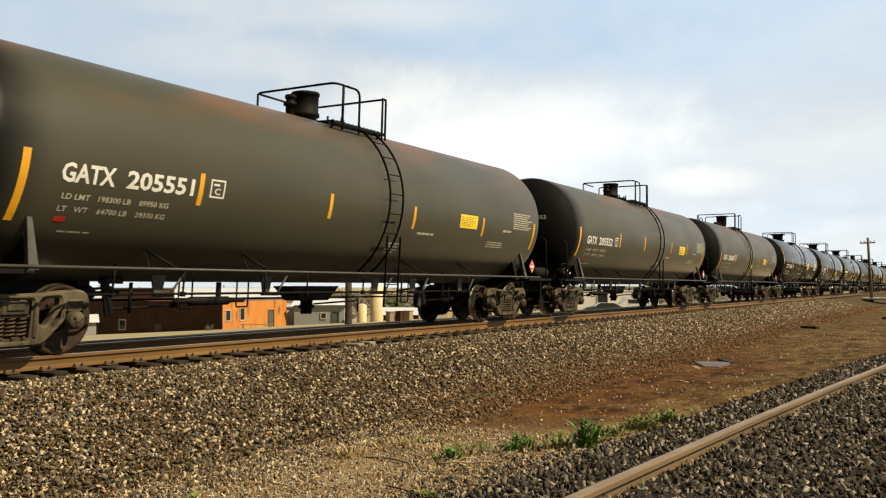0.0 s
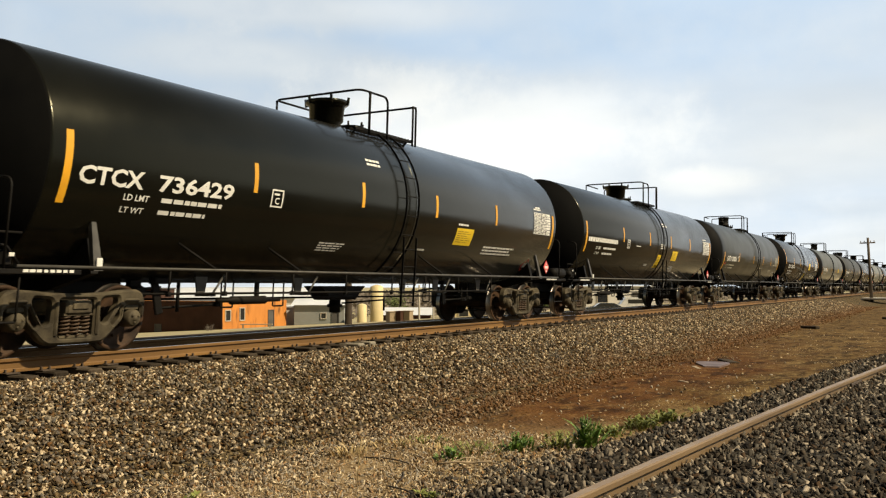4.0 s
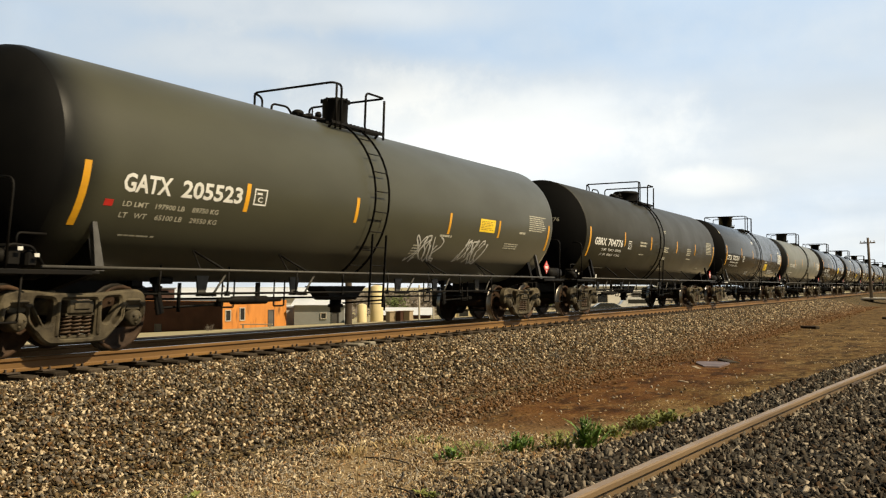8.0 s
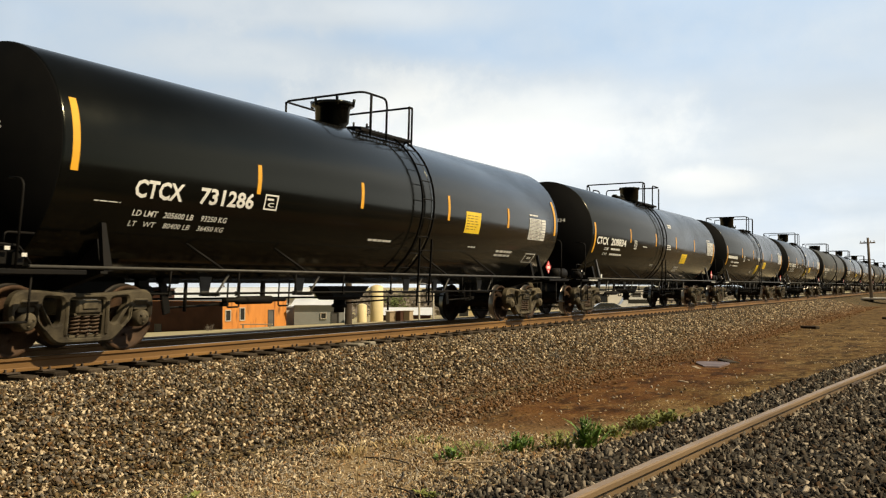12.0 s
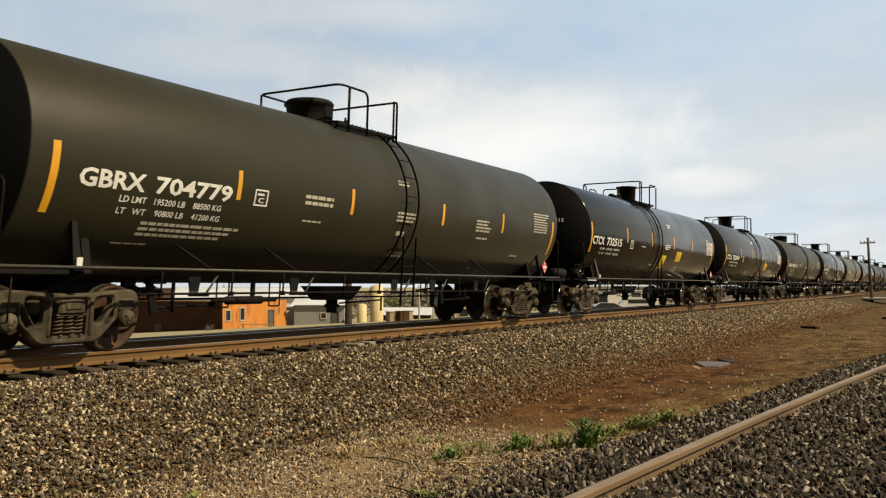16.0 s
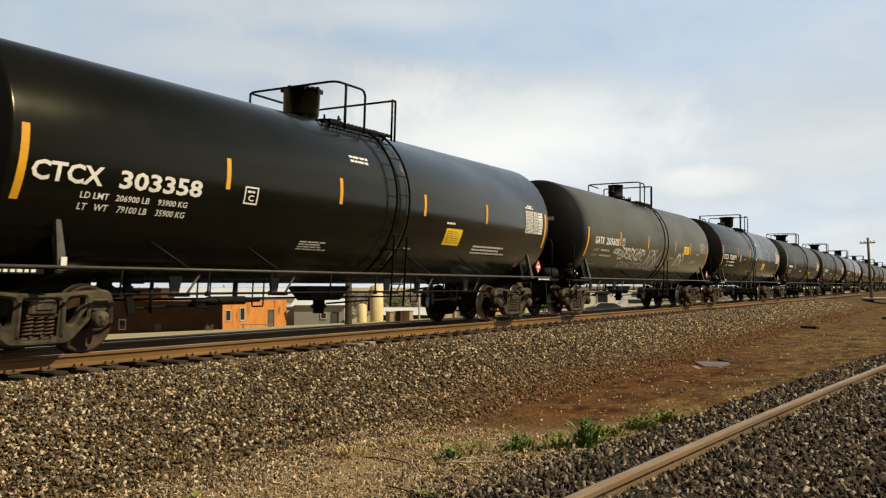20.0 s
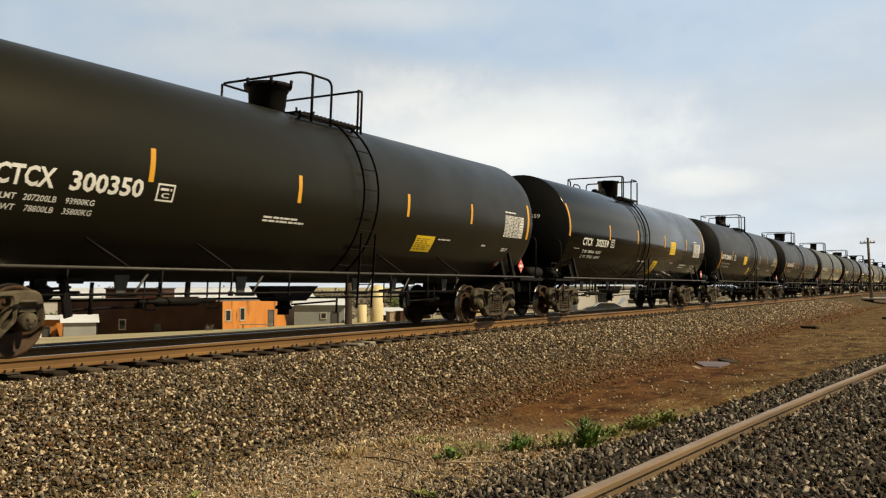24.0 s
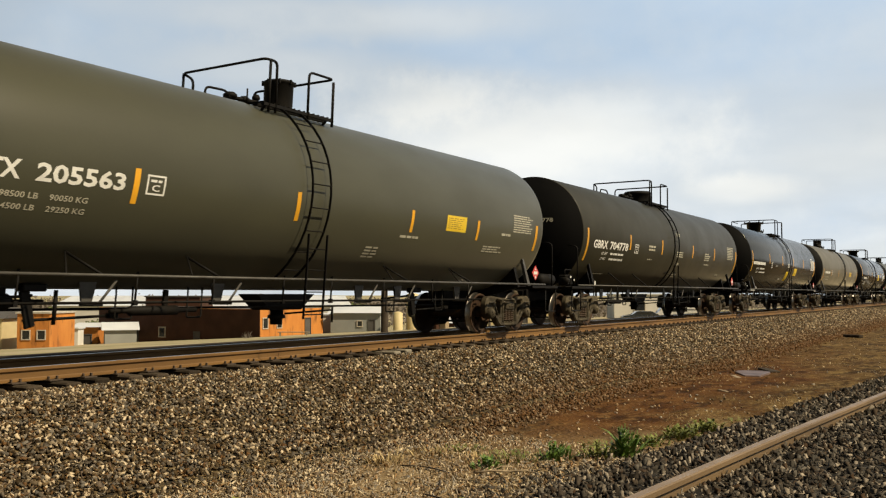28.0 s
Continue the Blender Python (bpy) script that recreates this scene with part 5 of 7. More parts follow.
    if cls in ("black", "early"):                      # diamond placard stuck low on the shell
        bm = bmesh.new()
        vs = [bm.verts.new(on_tank(R, 6.8 + du, -43.5 + dg, 0.006)) for du, dg in ((0, 8), (0.22, 0), (0, -8), (-0.22, 0))]
        bm.faces.new(vs)
        dia = part("diamond_placard", bm, M["placard"], car, "red and white diamond hazard placard")
        bm = bmesh.new()
        patch(bm, R, 6.7, 6.9, -41, -46, lift=0.009, k=1)
        part("placard_band", bm, M["white"], dia)

    # underframe and ends
    fr = M["frame"]
    gus = 7.23 if cls == "brown" else 7.03
    for e in (1, -1):
        turn = pose(0, 0, 0, 0, 0, 0 if e > 0 else 180)
        piece("stub_sill", shared("stub_sill", build_stub_sill, fr), car, pose(0, e * (L / 2 - 2.05), 0) @ turn)
        piece("coupler", shared("coupler", build_coupler, M["cast"]), car, pose(0, e * (L / 2 - 0.03), 0) @ turn)
        piece("end_deck", shared("end_deck", build_end_deck, fr), car, pose(0, e * (L / 2 - 0.75), 0) @ turn, "grated steel end platform")
        piece("saddle", shared(("saddle", R), lambda bm: build_saddle(bm, R), fr), car, pose(0, e * truck_u, 0))
        for s in (1, -1):
            fl = pose(0, 0, 0, 0, 0, 0 if s > 0 else 180)
            piece("gusset", shared(("gusset", R, cls), lambda bm: build_gusset(bm, R), M["rail_paint"] if cls in ("olive", "black") else fr), car, pose(0, e * gus, 0) @ fl)
            piece("grab_iron", shared("grab_iron", build_grab, fr), car, pose(0, e * 8.33, 0) @ fl)
        if cls in ("black", "brown") and e < 0:
            bm = bmesh.new()
            box(bm, (1.555, e * gus, 1.19), (0.012, 0.085, 0.13))
            part("gusset_mark", bm, M["white"], car, "small white mark on the plate")
        if cls == "black":
            bm = bmesh.new()
            for u in np.arange(-0.36, 0.30, 0.09):
                box(bm, (1.578, e * 7.72 + float(u), 1.077), (0.006, rnd.uniform(0.05, 0.08), 0.035))
            tagged(part("sill_lettering", bm, M["white"], car, "small white print on the end sill"), kind="stuff")
        truck(car, e * truck_u)
    for s in (1, -1):
        fl = pose(0, 0, 0, 0, 0, 0 if s > 0 else 180)
        piece("side_rail", shared(("side_rail", round(half, 2)), lambda bm: build_pipe_rail(bm, half + 0.3), M["rail_paint"]), car, fl, "thin pipe rail along the foot of the tank")
        for u in (-5.02, -3.05, 1.75, 4.1):
            if c["brk"] and cls != "brown":
                piece("rail_bracket", shared(("rail_bracket", R), lambda bm: build_bracket(bm, R), fr), car, pose(0, u, 0) @ fl)
            else:
                piece("rail_strut", shared(("rail_strut", R), lambda bm: build_strut(bm, R), fr), car, pose(0, u, 0) @ fl)
        if s > 0:
            ladder(car, R, lad, fr)
    piece("air_reservoir", shared("air_reservoir", build_reservoir, fr), car, pose(0, half + 0.75, 0), "grimy black cylindrical air tank on the end deck")
    vl = piece("brake_valve", shared("brake_valve", build_brake_valve, M["frame"]), car, pose(0, -half - 0.55, 0), "dusty brake control valve on the end deck")
    tagged(piece("valve_tag", shared("valve_tag", build_valve_tag, M["white"]), vl), "small white tags", kind="stuff")
    piece("brake_cylinder", shared("brake_cylinder", build_brake_cylinder, fr), car, pose(0, -5.35, 0))
    piece("train_pipe", shared("train_pipe", lambda bm: build_train_pipe(bm, 6.0), fr), car)
    piece("brake_rod", shared("brake_rod", lambda bm: build_brake_rod(bm, 6.0), fr), car)
    for u in (-5.03, 3.75):
        piece("brake_lever", shared("brake_lever", build_lever, fr), car, pose(0, u, 0))
    piece("slack_adjuster", shared("slack_adjuster", build_slack_adjuster, fr), car, pose(0, -3.1, 0))
    for u in (-4.28, -1.82, 1.71, 3.10, 5.35):
        piece("gear_support", shared("gear_support", build_support, M["rail_paint"] if u == -4.28 else fr), car, pose(0, u + rnd.uniform(-0.15, 0.15), 0))
    for i in range(8):
        piece("hanger", shared("hanger", build_hanger, fr), car, pose(0, -5.35 + i * 1.53 + rnd.uniform(-0.2, 0.2), 0))
    for u in (-3.64, -2.35, 2.78, 4.60):
        piece("safety_loop", shared("safety_loop", build_safety_loop, fr), car, pose(0, u, 0))
    piece("bottom_outlet", shared("bottom_outlet", build_outlet, fr), car, pose(0, 0.1, 0))
    piece("hand_brake", shared("hand_brake", build_hand_brake, fr), car, pose(0, L / 2 - 0.8, 0))
    pl = piece("placard", shared("placard", build_placard, M["placard"]), car, pose(1.57, 7.3, 0.07), "red and white diamond hazard placard")
    piece("placard_print", shared("placard_print", build_placard_print, M["white"]), pl)

    # top fittings
    if cls == "grey":                                   # painted-over old lettering
        for ua, ub, aa, ab in ((1.95, 2.75, 14, 5.5), (3.56, 3.9, 12.5, 6.5), (5.4, 5.72, 7.7, 3.5)):
            bm = bmesh.new()
            patch(bm, R, ua, ub, aa, ab, k=2)
            part("paint_patch", bm, M["drab"], car, "darker painted-over patch")
    top_mat = mat if paint in ("gloss", "black") else fr
    piece("platform", shared(("platform", n), lambda bm: build_platform(bm, n), fr), car, pose(0, u0, 0), "steel grating walkway beside the manway")
    piece("platform", shared(("far_platform", n), lambda bm: build_far_platform(bm, n), fr), car, pose(0, u0, 0), "narrow steel plate walkway")
    piece("guard_rail", shared(("guard_rail", n, kind), lambda bm: build_guard(bm, n, kind, broad), fr), car, pose(0, u0, 0), "black pipe guard rail")
    lift = R - 1.52
    um = u0 + (0.34 if kind == "A" else n - 0.37) - (0.12 if cls == "early" else 0.0)
    piece("manway", shared(("manway", manway, top_mat.name), lambda bm: build_manway(bm, manway), top_mat), car, pose(0, um, lift) @ Matrix.Diagonal((0.74, 0.74, 1, 1) if (cls == "olive" and kind == "B") or manway == "hat" else (1, 1, 1, 1)))
    if kind == "B":
        for i in range(3):
            piece("valve", shared(("valve", i, top_mat.name), lambda bm: build_valve(bm, i), top_mat), car, pose(0, u0 + 0.25, lift))
    else:
        piece("hatch", shared(("hatch", top_mat.name), build_hatch, top_mat), car, pose(0, u0 + 1.15, lift))
    if "v" in extra:
        piece("vent", shared(("vent", top_mat.name), build_vent, top_mat), car, pose(0, um - 0.45, lift))
    car.matrix_basis = pose(TRACK_X, COUPLINGS[k] - L / 2 + SHIFT - c.get("back", 0.0), 0)
    TRAIN.append((car, COUPLINGS[k] - L / 2 + SHIFT - c.get("back", 0.0)))
    return car

# ---- ground ----
NEAR_RAIL = TRACK_X + GAUGE


def spur_x(y):
    """Left rail of the curving side track."""
    if y < 4.59:
        return -1.869 + 0.0769 * (y - 4.59)
    return -1.869 + 0.0769 * (y - 4.59) + 0.001719 * (y - 4.59) ** 2 if y < 47.5 else spur_x(47.49) + 0.22 * (y - 47.5)


SPUR_Z = -0.264


def smooth(a, b, x):
    t = np.clip((x - a) / (b - a), 0, 1)
    return t * t * (3 - 2 * t)


def ground_z(x, y):
    """Height of the ground: main ballast bed, dirt strip, side track's bed, and the bank falling away behind the train."""
    x, y = np.asarray(x, float), np.asarray(y, float)
    d = x - TRACK_X
    z = np.full(np.broadcast(x, y).shape, -0.792)
    rise = 0.575 * smooth(5.23, 1.64, d)
    z = z + np.where(d > 0, rise, 0)
    z = z - np.where(d > 0, 0.05 * (1 - smooth(1.15, 1.6, d)), 0)
    far = np.where(d < -5.3, -0.264 - 0.083 * np.minimum(-d - 5.3, 23.2) - 0.055 * np.clip(-d - 28.5, 0, 65.5), -0.338 + 0.074 * smooth(-4.2, -5.3, d))
    z = np.where(d <= 0, far, z)
    sx = np.where(y < 4.59, -1.869 + 0.0769 * (y - 4.59), -1.869 + 0.0769 * (np.minimum(y, 47.5) - 4.59) + 0.001719 * (np.minimum(y, 47.5) - 4.59) ** 2 + 0.22 * np.clip(y - 47.5, 0, 400))
    s = x - sx
    bed = 0.412 * smooth(-1.64, -0.58, s) * (1 - smooth(2.2, 3.4, s))
    z = z + np.where(d > 3, bed, 0)
    return z


def grid_mesh(name, xs, ys, zf, mat):
    X, Y = np.meshgrid(xs, ys, indexing="ij")
    Z = zf(X, Y)
    nx, ny = len(xs), len(ys)
    v = np.stack([X, Y, Z], -1).reshape(-1, 3)
    i = np.arange(nx * ny).reshape(nx, ny)
    q = np.stack([i[:-1, :-1], i[1:, :-1], i[1:, 1:], i[:-1, 1:]], -1).reshape(-1, 4)
    me = bpy.data.meshes.new(name)
    me.vertices.add(len(v))
    me.vertices.foreach_set("co", v.ravel())
    me.loops.add(q.size)
    me.loops.foreach_set("vertex_index", q.ravel())
    me.polygons.add(len(q))
    me.polygons.foreach_set("loop_start", np.arange(0, q.size, 4))
    me.polygons.foreach_set("use_smooth", np.ones(len(q), bool))
    me.update(calc_edges=True)
    me.materials.append(mat)
    return new(name, me)


def soil_material():
    """Red-brown dirt with dry straw-coloured patches; crushed stone on the two beds, which follow the plan."""
    m = bpy.data.materials.new("trackside_ground")
    m.use_nodes = True
    n, l = m.node_tree.nodes, m.node_tree.links
    b = n["Principled BSDF"]
    b.inputs["Roughness"].default_value = 0.95
    b.inputs["Specular IOR Level"].default_value = 0.06
    g = n.new("ShaderNodeNewGeometry")

    def noise_at(scale, detail=5):
        t = n.new("ShaderNodeTexNoise")
        t.inputs["Scale"].default_value, t.inputs["Detail"].default_value = scale, detail
        l.new(g.outputs["Position"], t.inputs["Vector"])
        return t.outputs["Fac"]

    def mixc(f, a, c):
        x = n.new("ShaderNodeMix")
        x.data_type = "RGBA"
        for sock, val in ((0, f), (6, a), (7, c)):
            if isinstance(val, (tuple, float)):
                x.inputs[sock].default_value = (*val, 1) if isinstance(val, tuple) else val
            else:
                l.new(val, x.inputs[sock])
        return x.outputs[2]

    def ranged(v, a, c, lo=0.0, hi=1.0):
        r = n.new("ShaderNodeMapRange")
        r.inputs[1].default_value, r.inputs[2].default_value, r.inputs[3].default_value, r.inputs[4].default_value = a, c, lo, hi
        l.new(v, r.inputs[0])
        return r.outputs[0]

    def math_(op, a, c):
        r = n.new("ShaderNodeMath")
        r.operation = op
        for i, v in enumerate((a, c)):
            if isinstance(v, (int, float)):
                r.inputs[i].default_value = v
            else:
                l.new(v, r.inputs[i])
        return r.outputs[0]

    pos = n.new("ShaderNodeSeparateXYZ")
    l.new(g.outputs["Position"], pos.inputs[0])
    drawn = n.new("ShaderNodeVectorMath")               # ruts and smears drawn out along the track
    drawn.operation = "MULTIPLY"
    drawn.inputs[1].default_value = (1.0, 0.38, 1.0)
    l.new(g.outputs["Position"], drawn.inputs[0])

    def rut(scale, detail=7):
        t = n.new("ShaderNodeTexNoise")
        t.inputs["Scale"].default_value, t.inputs["Detail"].default_value, t.inputs["Roughness"].default_value = scale, detail, 0.62
        l.new(drawn.outputs[0], t.inputs["Vector"])
        return t.outputs["Fac"]

    red = mixc(ranged(noise_at(1.4), 0.35, 0.65), (0.066, 0.027, 0.0080), (0.128, 0.060, 0.0190))
    tan = mixc(ranged(noise_at(2.2), 0.35, 0.65), (0.15, 0.100, 0.050), (0.30, 0.22, 0.12))
    brown = mixc(ranged(noise_at(0.8), 0.35, 0.65), (0.085, 0.046, 0.015), (0.17, 0.110, 0.042))
    brown = mixc(ranged(noise_at(1.9, 6), 0.50, 0.62, 0, 0.75), brown, (0.055, 0.030, 0.011))
    brown = mixc(ranged(noise_at(5.0, 6), 0.52, 0.7, 0, 0.7), brown, (0.21, 0.150, 0.062))
    off = math_("ABSOLUTE", math_("ADD", pos.outputs[0], ranged(noise_at(0.7), 0.2, 0.8, 3.6, 5.9)), 0.0)
    reds = math_("MULTIPLY", ranged(off, 1.7, 0.6), math_("MULTIPLY", ranged(pos.outputs[1], 6.9, 11.1), ranged(pos.outputs[1], 31.7, 21.1)))
    tan = mixc(ranged(noise_at(60, 2), 0.48, 0.78, 0, 0.75), tan, (0.46, 0.34, 0.19))
    red = mixc(ranged(noise_at(48, 3), 0.55, 0.8, 0, 0.4), red, (0.19, 0.10, 0.038))
    red = mixc(ranged(rut(2.6), 0.50, 0.60, 0, 0.85), red, (0.030, 0.014, 0.0055))
    red = mixc(ranged(rut(5.5), 0.54, 0.66, 0, 0.7), red, (0.190, 0.105, 0.036))
    brown = mixc(ranged(rut(3.2), 0.49, 0.58, 0, 0.85), brown, (0.036, 0.021, 0.008))
    brown = mixc(ranged(rut(7.0), 0.55, 0.66, 0, 0.7), brown, (0.26, 0.185, 0.080))
    dirt = mixc(ranged(math_("ADD", pos.outputs[1], ranged(noise_at(0.5), 0.2, 0.8, -2.0, 2.0)), 8.5, 12.5), tan, brown)
    dirt = mixc(reds, dirt, red)
    dirt = mixc(ranged(noise_at(35, 2), 0.55, 0.75, 0, 0.6), dirt, (0.05, 0.025, 0.010))
    vor = n.new("ShaderNodeTexVoronoi")
    vor.inputs["Scale"].default_value = 19
    l.new(g.outputs["Position"], vor.inputs["Vector"])
    grain = n.new("ShaderNodeSeparateColor")
    l.new(vor.outputs["Color"], grain.inputs[0])
    stone = mixc(grain.outputs[0], (0.018, 0.013, 0.007), (0.22, 0.160, 0.080))
    # cell rims darkened: shade in the gaps between stones, held in the colour
    stone = mixc(ranged(vor.outputs["Distance"], 0.42, 0.75), stone, (0.03, 0.026, 0.02))
    wob = ranged(noise_at(0.9), 0, 1, -0.8, 0.8)
    xx = math_("ADD", pos.outputs[0], wob)
    bed_main = ranged(xx, -5.3, -6.1)
    c = mixc(bed_main, dirt, stone)
    # far side and distance: pale dry grass and dust
    field = mixc(ranged(noise_at(0.12), 0.4, 0.6), (0.40, 0.34, 0.22), (0.30, 0.27, 0.15))
    # dark strip behind the track: the train's shadow put into the ground colour
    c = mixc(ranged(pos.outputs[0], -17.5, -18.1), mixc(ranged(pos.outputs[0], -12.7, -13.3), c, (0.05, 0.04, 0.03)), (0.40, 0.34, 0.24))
    c = mixc(ranged(pos.outputs[0], -21.6, -23.8), c, field)
    spur_stone = mixc(grain.outputs[1], (0.009, 0.008, 0.007), (0.05, 0.044, 0.036))
    c = mixc(math_("MULTIPLY", ranged(pos.outputs[2], -0.655, -0.55), ranged(pos.outputs[1], 34, 23)), c, mixc(ranged(pos.outputs[0], -5.3, -6.3), spur_stone, c))
    # unseen ground right of the side track, made dark to cut bounce under the tanks
    c = mixc(ranged(math_("SUBTRACT", pos.outputs[0], math_("MULTIPLY", math_("MAXIMUM", pos.outputs[1], 0.0), 0.24)), -0.6, 0.8), c, mixc(grain.outputs[1], (0.010, 0.009, 0.008), (0.055, 0.049, 0.041)))
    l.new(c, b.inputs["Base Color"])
    bp = n.new("ShaderNodeBump")
    bp.inputs["Strength"].default_value, bp.inputs["Distance"].default_value = 0.8, 0.03
    hh = math_("SUBTRACT", noise_at(14), math_("MULTIPLY", vor.outputs["Distance"], 0.8))
    l.new(hh, bp.inputs["Height"])
    l.new(bp.outputs[0], b.inputs["Normal"])
    return m


M["soil"] = soil_material()
xs = np.concatenate([np.linspace(-3000, -120, 14), np.linspace(-100, -18, 18), np.linspace(-16, -14.6, 4), np.linspace(-14, 6, 110), np.linspace(7, 60, 16), np.linspace(90, 3000, 12)])
ys = np.concatenate([np.linspace(-2000, -30, 14), np.linspace(-26, 50, 190), np.linspace(54, 200, 30), np.linspace(240, 3500, 16)])


def rough_ground(x, y):
    z = ground_z(x, y)
    w = 0.02 * np.sin(x * 2.1 + 1.3 * np.sin(y * 0.9)) * np.sin(y * 1.7 + x) + 0.012 * np.sin(x * 5.3 + y * 3.1)
    near = (np.abs(x) < 14) & (np.abs(y) < 60)
    return z + np.where(near & (x > TRACK_X + 5.5), 0.5 * w, 0) - np.where(near & (x < TRACK_X + 5.5), 0.02, 0)


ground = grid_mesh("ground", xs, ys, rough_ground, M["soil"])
tagged(ground, "red-brown trackside dirt and gravel with dry grass", "ground", kind="structure")


# ---- stones ----
def stone_shapes(rng, n=28):
    """Angular chips: three-sided wedges with pushed corners, flattened, narrower at one end."""
    v = np.array([(x, math.cos(a), math.sin(a)) for x in (-1, 1) for a in (0.5, 2.6, 4.7)], float)
    f = np.array([(0, 2, 1), (3, 4, 5), (0, 1, 4), (0, 4, 3), (1, 2, 5), (1, 5, 4), (2, 0, 3), (2, 3, 5)])
    out = []
    for _ in range(n):
        s = v * rng.uniform((0.9, 0.75, 0.45), (1.35, 1.1, 0.8)) + rng.uniform(-0.22, 0.22, (6, 3))
        s[:3] *= rng.uniform(0.5, 1.0)
        out.append(s)
    return np.array(out), f


def stones(name, spots, sizes, mat, seed, label, stretch=(1, 1, 1)):
    rng = np.random.default_rng(seed)
    shapes, f = stone_shapes(rng)
    n = len(spots)
    q = rng.normal(size=(n, 4))
    q /= np.linalg.norm(q, axis=1)[:, None]
    w, x, y, z = q.T
    Rm = np.stack([1 - 2 * (y * y + z * z), 2 * (x * y - z * w), 2 * (x * z + y * w), 2 * (x * y + z * w), 1 - 2 * (x * x + z * z), 2 * (y * z - x * w),
                   2 * (x * z - y * w), 2 * (y * z + x * w), 1 - 2 * (x * x + y * y)], -1).reshape(n, 3, 3)
    v = shapes[rng.integers(0, len(shapes), n)] * sizes[:, None, None] * np.array(stretch, float)
    v = np.einsum("nij,nkj->nki", Rm, v) + spots[:, None, :]
    faces = (f[None] + 6 * np.arange(n)[:, None, None]).reshape(-1, 3)
    me = bpy.data.meshes.new(name)
    me.vertices.add(n * 6)
    me.vertices.foreach_set("co", v.ravel())
    me.loops.add(faces.size)
    me.loops.foreach_set("vertex_index", faces.ravel())
    me.polygons.add(len(faces))
    me.polygons.foreach_set("loop_start", np.arange(0, faces.size, 3))
    me.update(calc_edges=True)
    me.materials.append(mat)
    return tagged(new(name, me), label, "gravel", kind="stuff")


def stone_material(name, dark, light, warm, dusted=False):
    m = bpy.data.materials.new(name)
    m.use_nodes = True
    n, l = m.node_tree.nodes, m.node_tree.links
    b = n["Principled BSDF"]
    b.inputs["Roughness"].default_value, b.inputs["Specular IOR Level"].default_value = 0.9, 0.12
    g = n.new("ShaderNodeNewGeometry")
    r = n.new("ShaderNodeValToRGB")
    e = r.color_ramp.elements
    e[0].position, e[0].color = 0.0, (*dark, 1)
    e[1].position, e[1].color = 1.0, (*light, 1)
    mid = [0.45 * a + 0.55 * c for a, c in zip(dark, warm)]
    slate = [1.05 * sum(warm) / 3 * f for f in (1.08, 0.98, 0.82)]
    for at_, col_ in ((0.22, mid), (0.36, slate), (0.50, warm), (0.60, [warm[0] * 0.95, warm[1] * 0.72, warm[2] * 0.55]), (0.72, [v * 1.35 for v in slate]), (0.86, [0.6 * a + 0.4 * c for a, c in zip(warm, light)])):
        e.new(at_).color = (*col_, 1)
    l.new(g.outputs["Random Per Island"], r.inputs[0])
    t = n.new("ShaderNodeTexNoise")
    t.inputs["Scale"].default_value = 45
    l.new(g.outputs["Position"], t.inputs["Vector"])
    sc = n.new("ShaderNodeVectorMath")
    sc.operation = "SCALE"
    mr = n.new("ShaderNodeMapRange")
    mr.inputs[3].default_value, mr.inputs[4].default_value = 0.55, 1.45
    l.new(t.outputs["Fac"], mr.inputs[0])
    l.new(r.outputs[0], sc.inputs[0])
    l.new(mr.outputs[0], sc.inputs["Scale"])
    last = sc.outputs[0]
    if dusted:                                          # red dust blown onto the foot of the bank
        sx = n.new("ShaderNodeSeparateXYZ")
        l.new(g.outputs["Position"], sx.inputs[0])
        big = n.new("ShaderNodeTexNoise")
        big.inputs["Scale"].default_value = 0.8
        l.new(g.outputs["Position"], big.inputs["Vector"])
        wv = n.new("ShaderNodeMath")
        wv.operation = "MULTIPLY_ADD"
        wv.inputs[1].default_value = 1.6
        l.new(big.outputs["Fac"], wv.inputs[0])
        l.new(sx.outputs["X"], wv.inputs[2])
        rg = n.new("ShaderNodeMapRange")
        rg.inputs[1].default_value, rg.inputs[2].default_value, rg.inputs[4].default_value = -6.6, -4.9, 0.75
        l.new(wv.outputs[0], rg.inputs[0])
        ry = n.new("ShaderNodeMapRange")
        ry.inputs[1].default_value, ry.inputs[2].default_value = 7.5, 12.0
        l.new(sx.outputs["Y"], ry.inputs[0])
        both_ = n.new("ShaderNodeMath")
        both_.operation = "MULTIPLY"
        l.new(rg.outputs[0], both_.inputs[0])
        l.new(ry.outputs[0], both_.inputs[1])
        dm = n.new("ShaderNodeMix")
        dm.data_type = "RGBA"
        dm.inputs[7].default_value = (0.125, 0.058, 0.020, 1)
        l.new(both_.outputs[0], dm.inputs[0])
        l.new(last, dm.inputs[6])
        last = dm.outputs[2]
    l.new(last, b.inputs["Base Color"])
    bp = n.new("ShaderNodeBump")
    bp.inputs["Strength"].default_value, bp.inputs["Distance"].default_value = 0.5, 0.01
    l.new(t.outputs["Fac"], bp.inputs["Height"])
    l.new(bp.outputs[0], b.inputs["Normal"])
    return m


M["ballast"] = stone_material("crushed_limestone", (0.005, 0.0036, 0.0025), (0.62, 0.50, 0.335), (0.134, 0.090, 0.043), dusted=True)
M["pebble"] = stone_material("dusty_pebbles", (0.06, 0.038, 0.020), (0.70, 0.58, 0.39), (0.33, 0.24, 0.135))
M["dark_ballast"] = stone_material("dark_crushed_rock", (0.0035, 0.0030, 0.0026), (0.36, 0.305, 0.235), (0.068, 0.055, 0.041))

rng = np.random.default_rng(7)


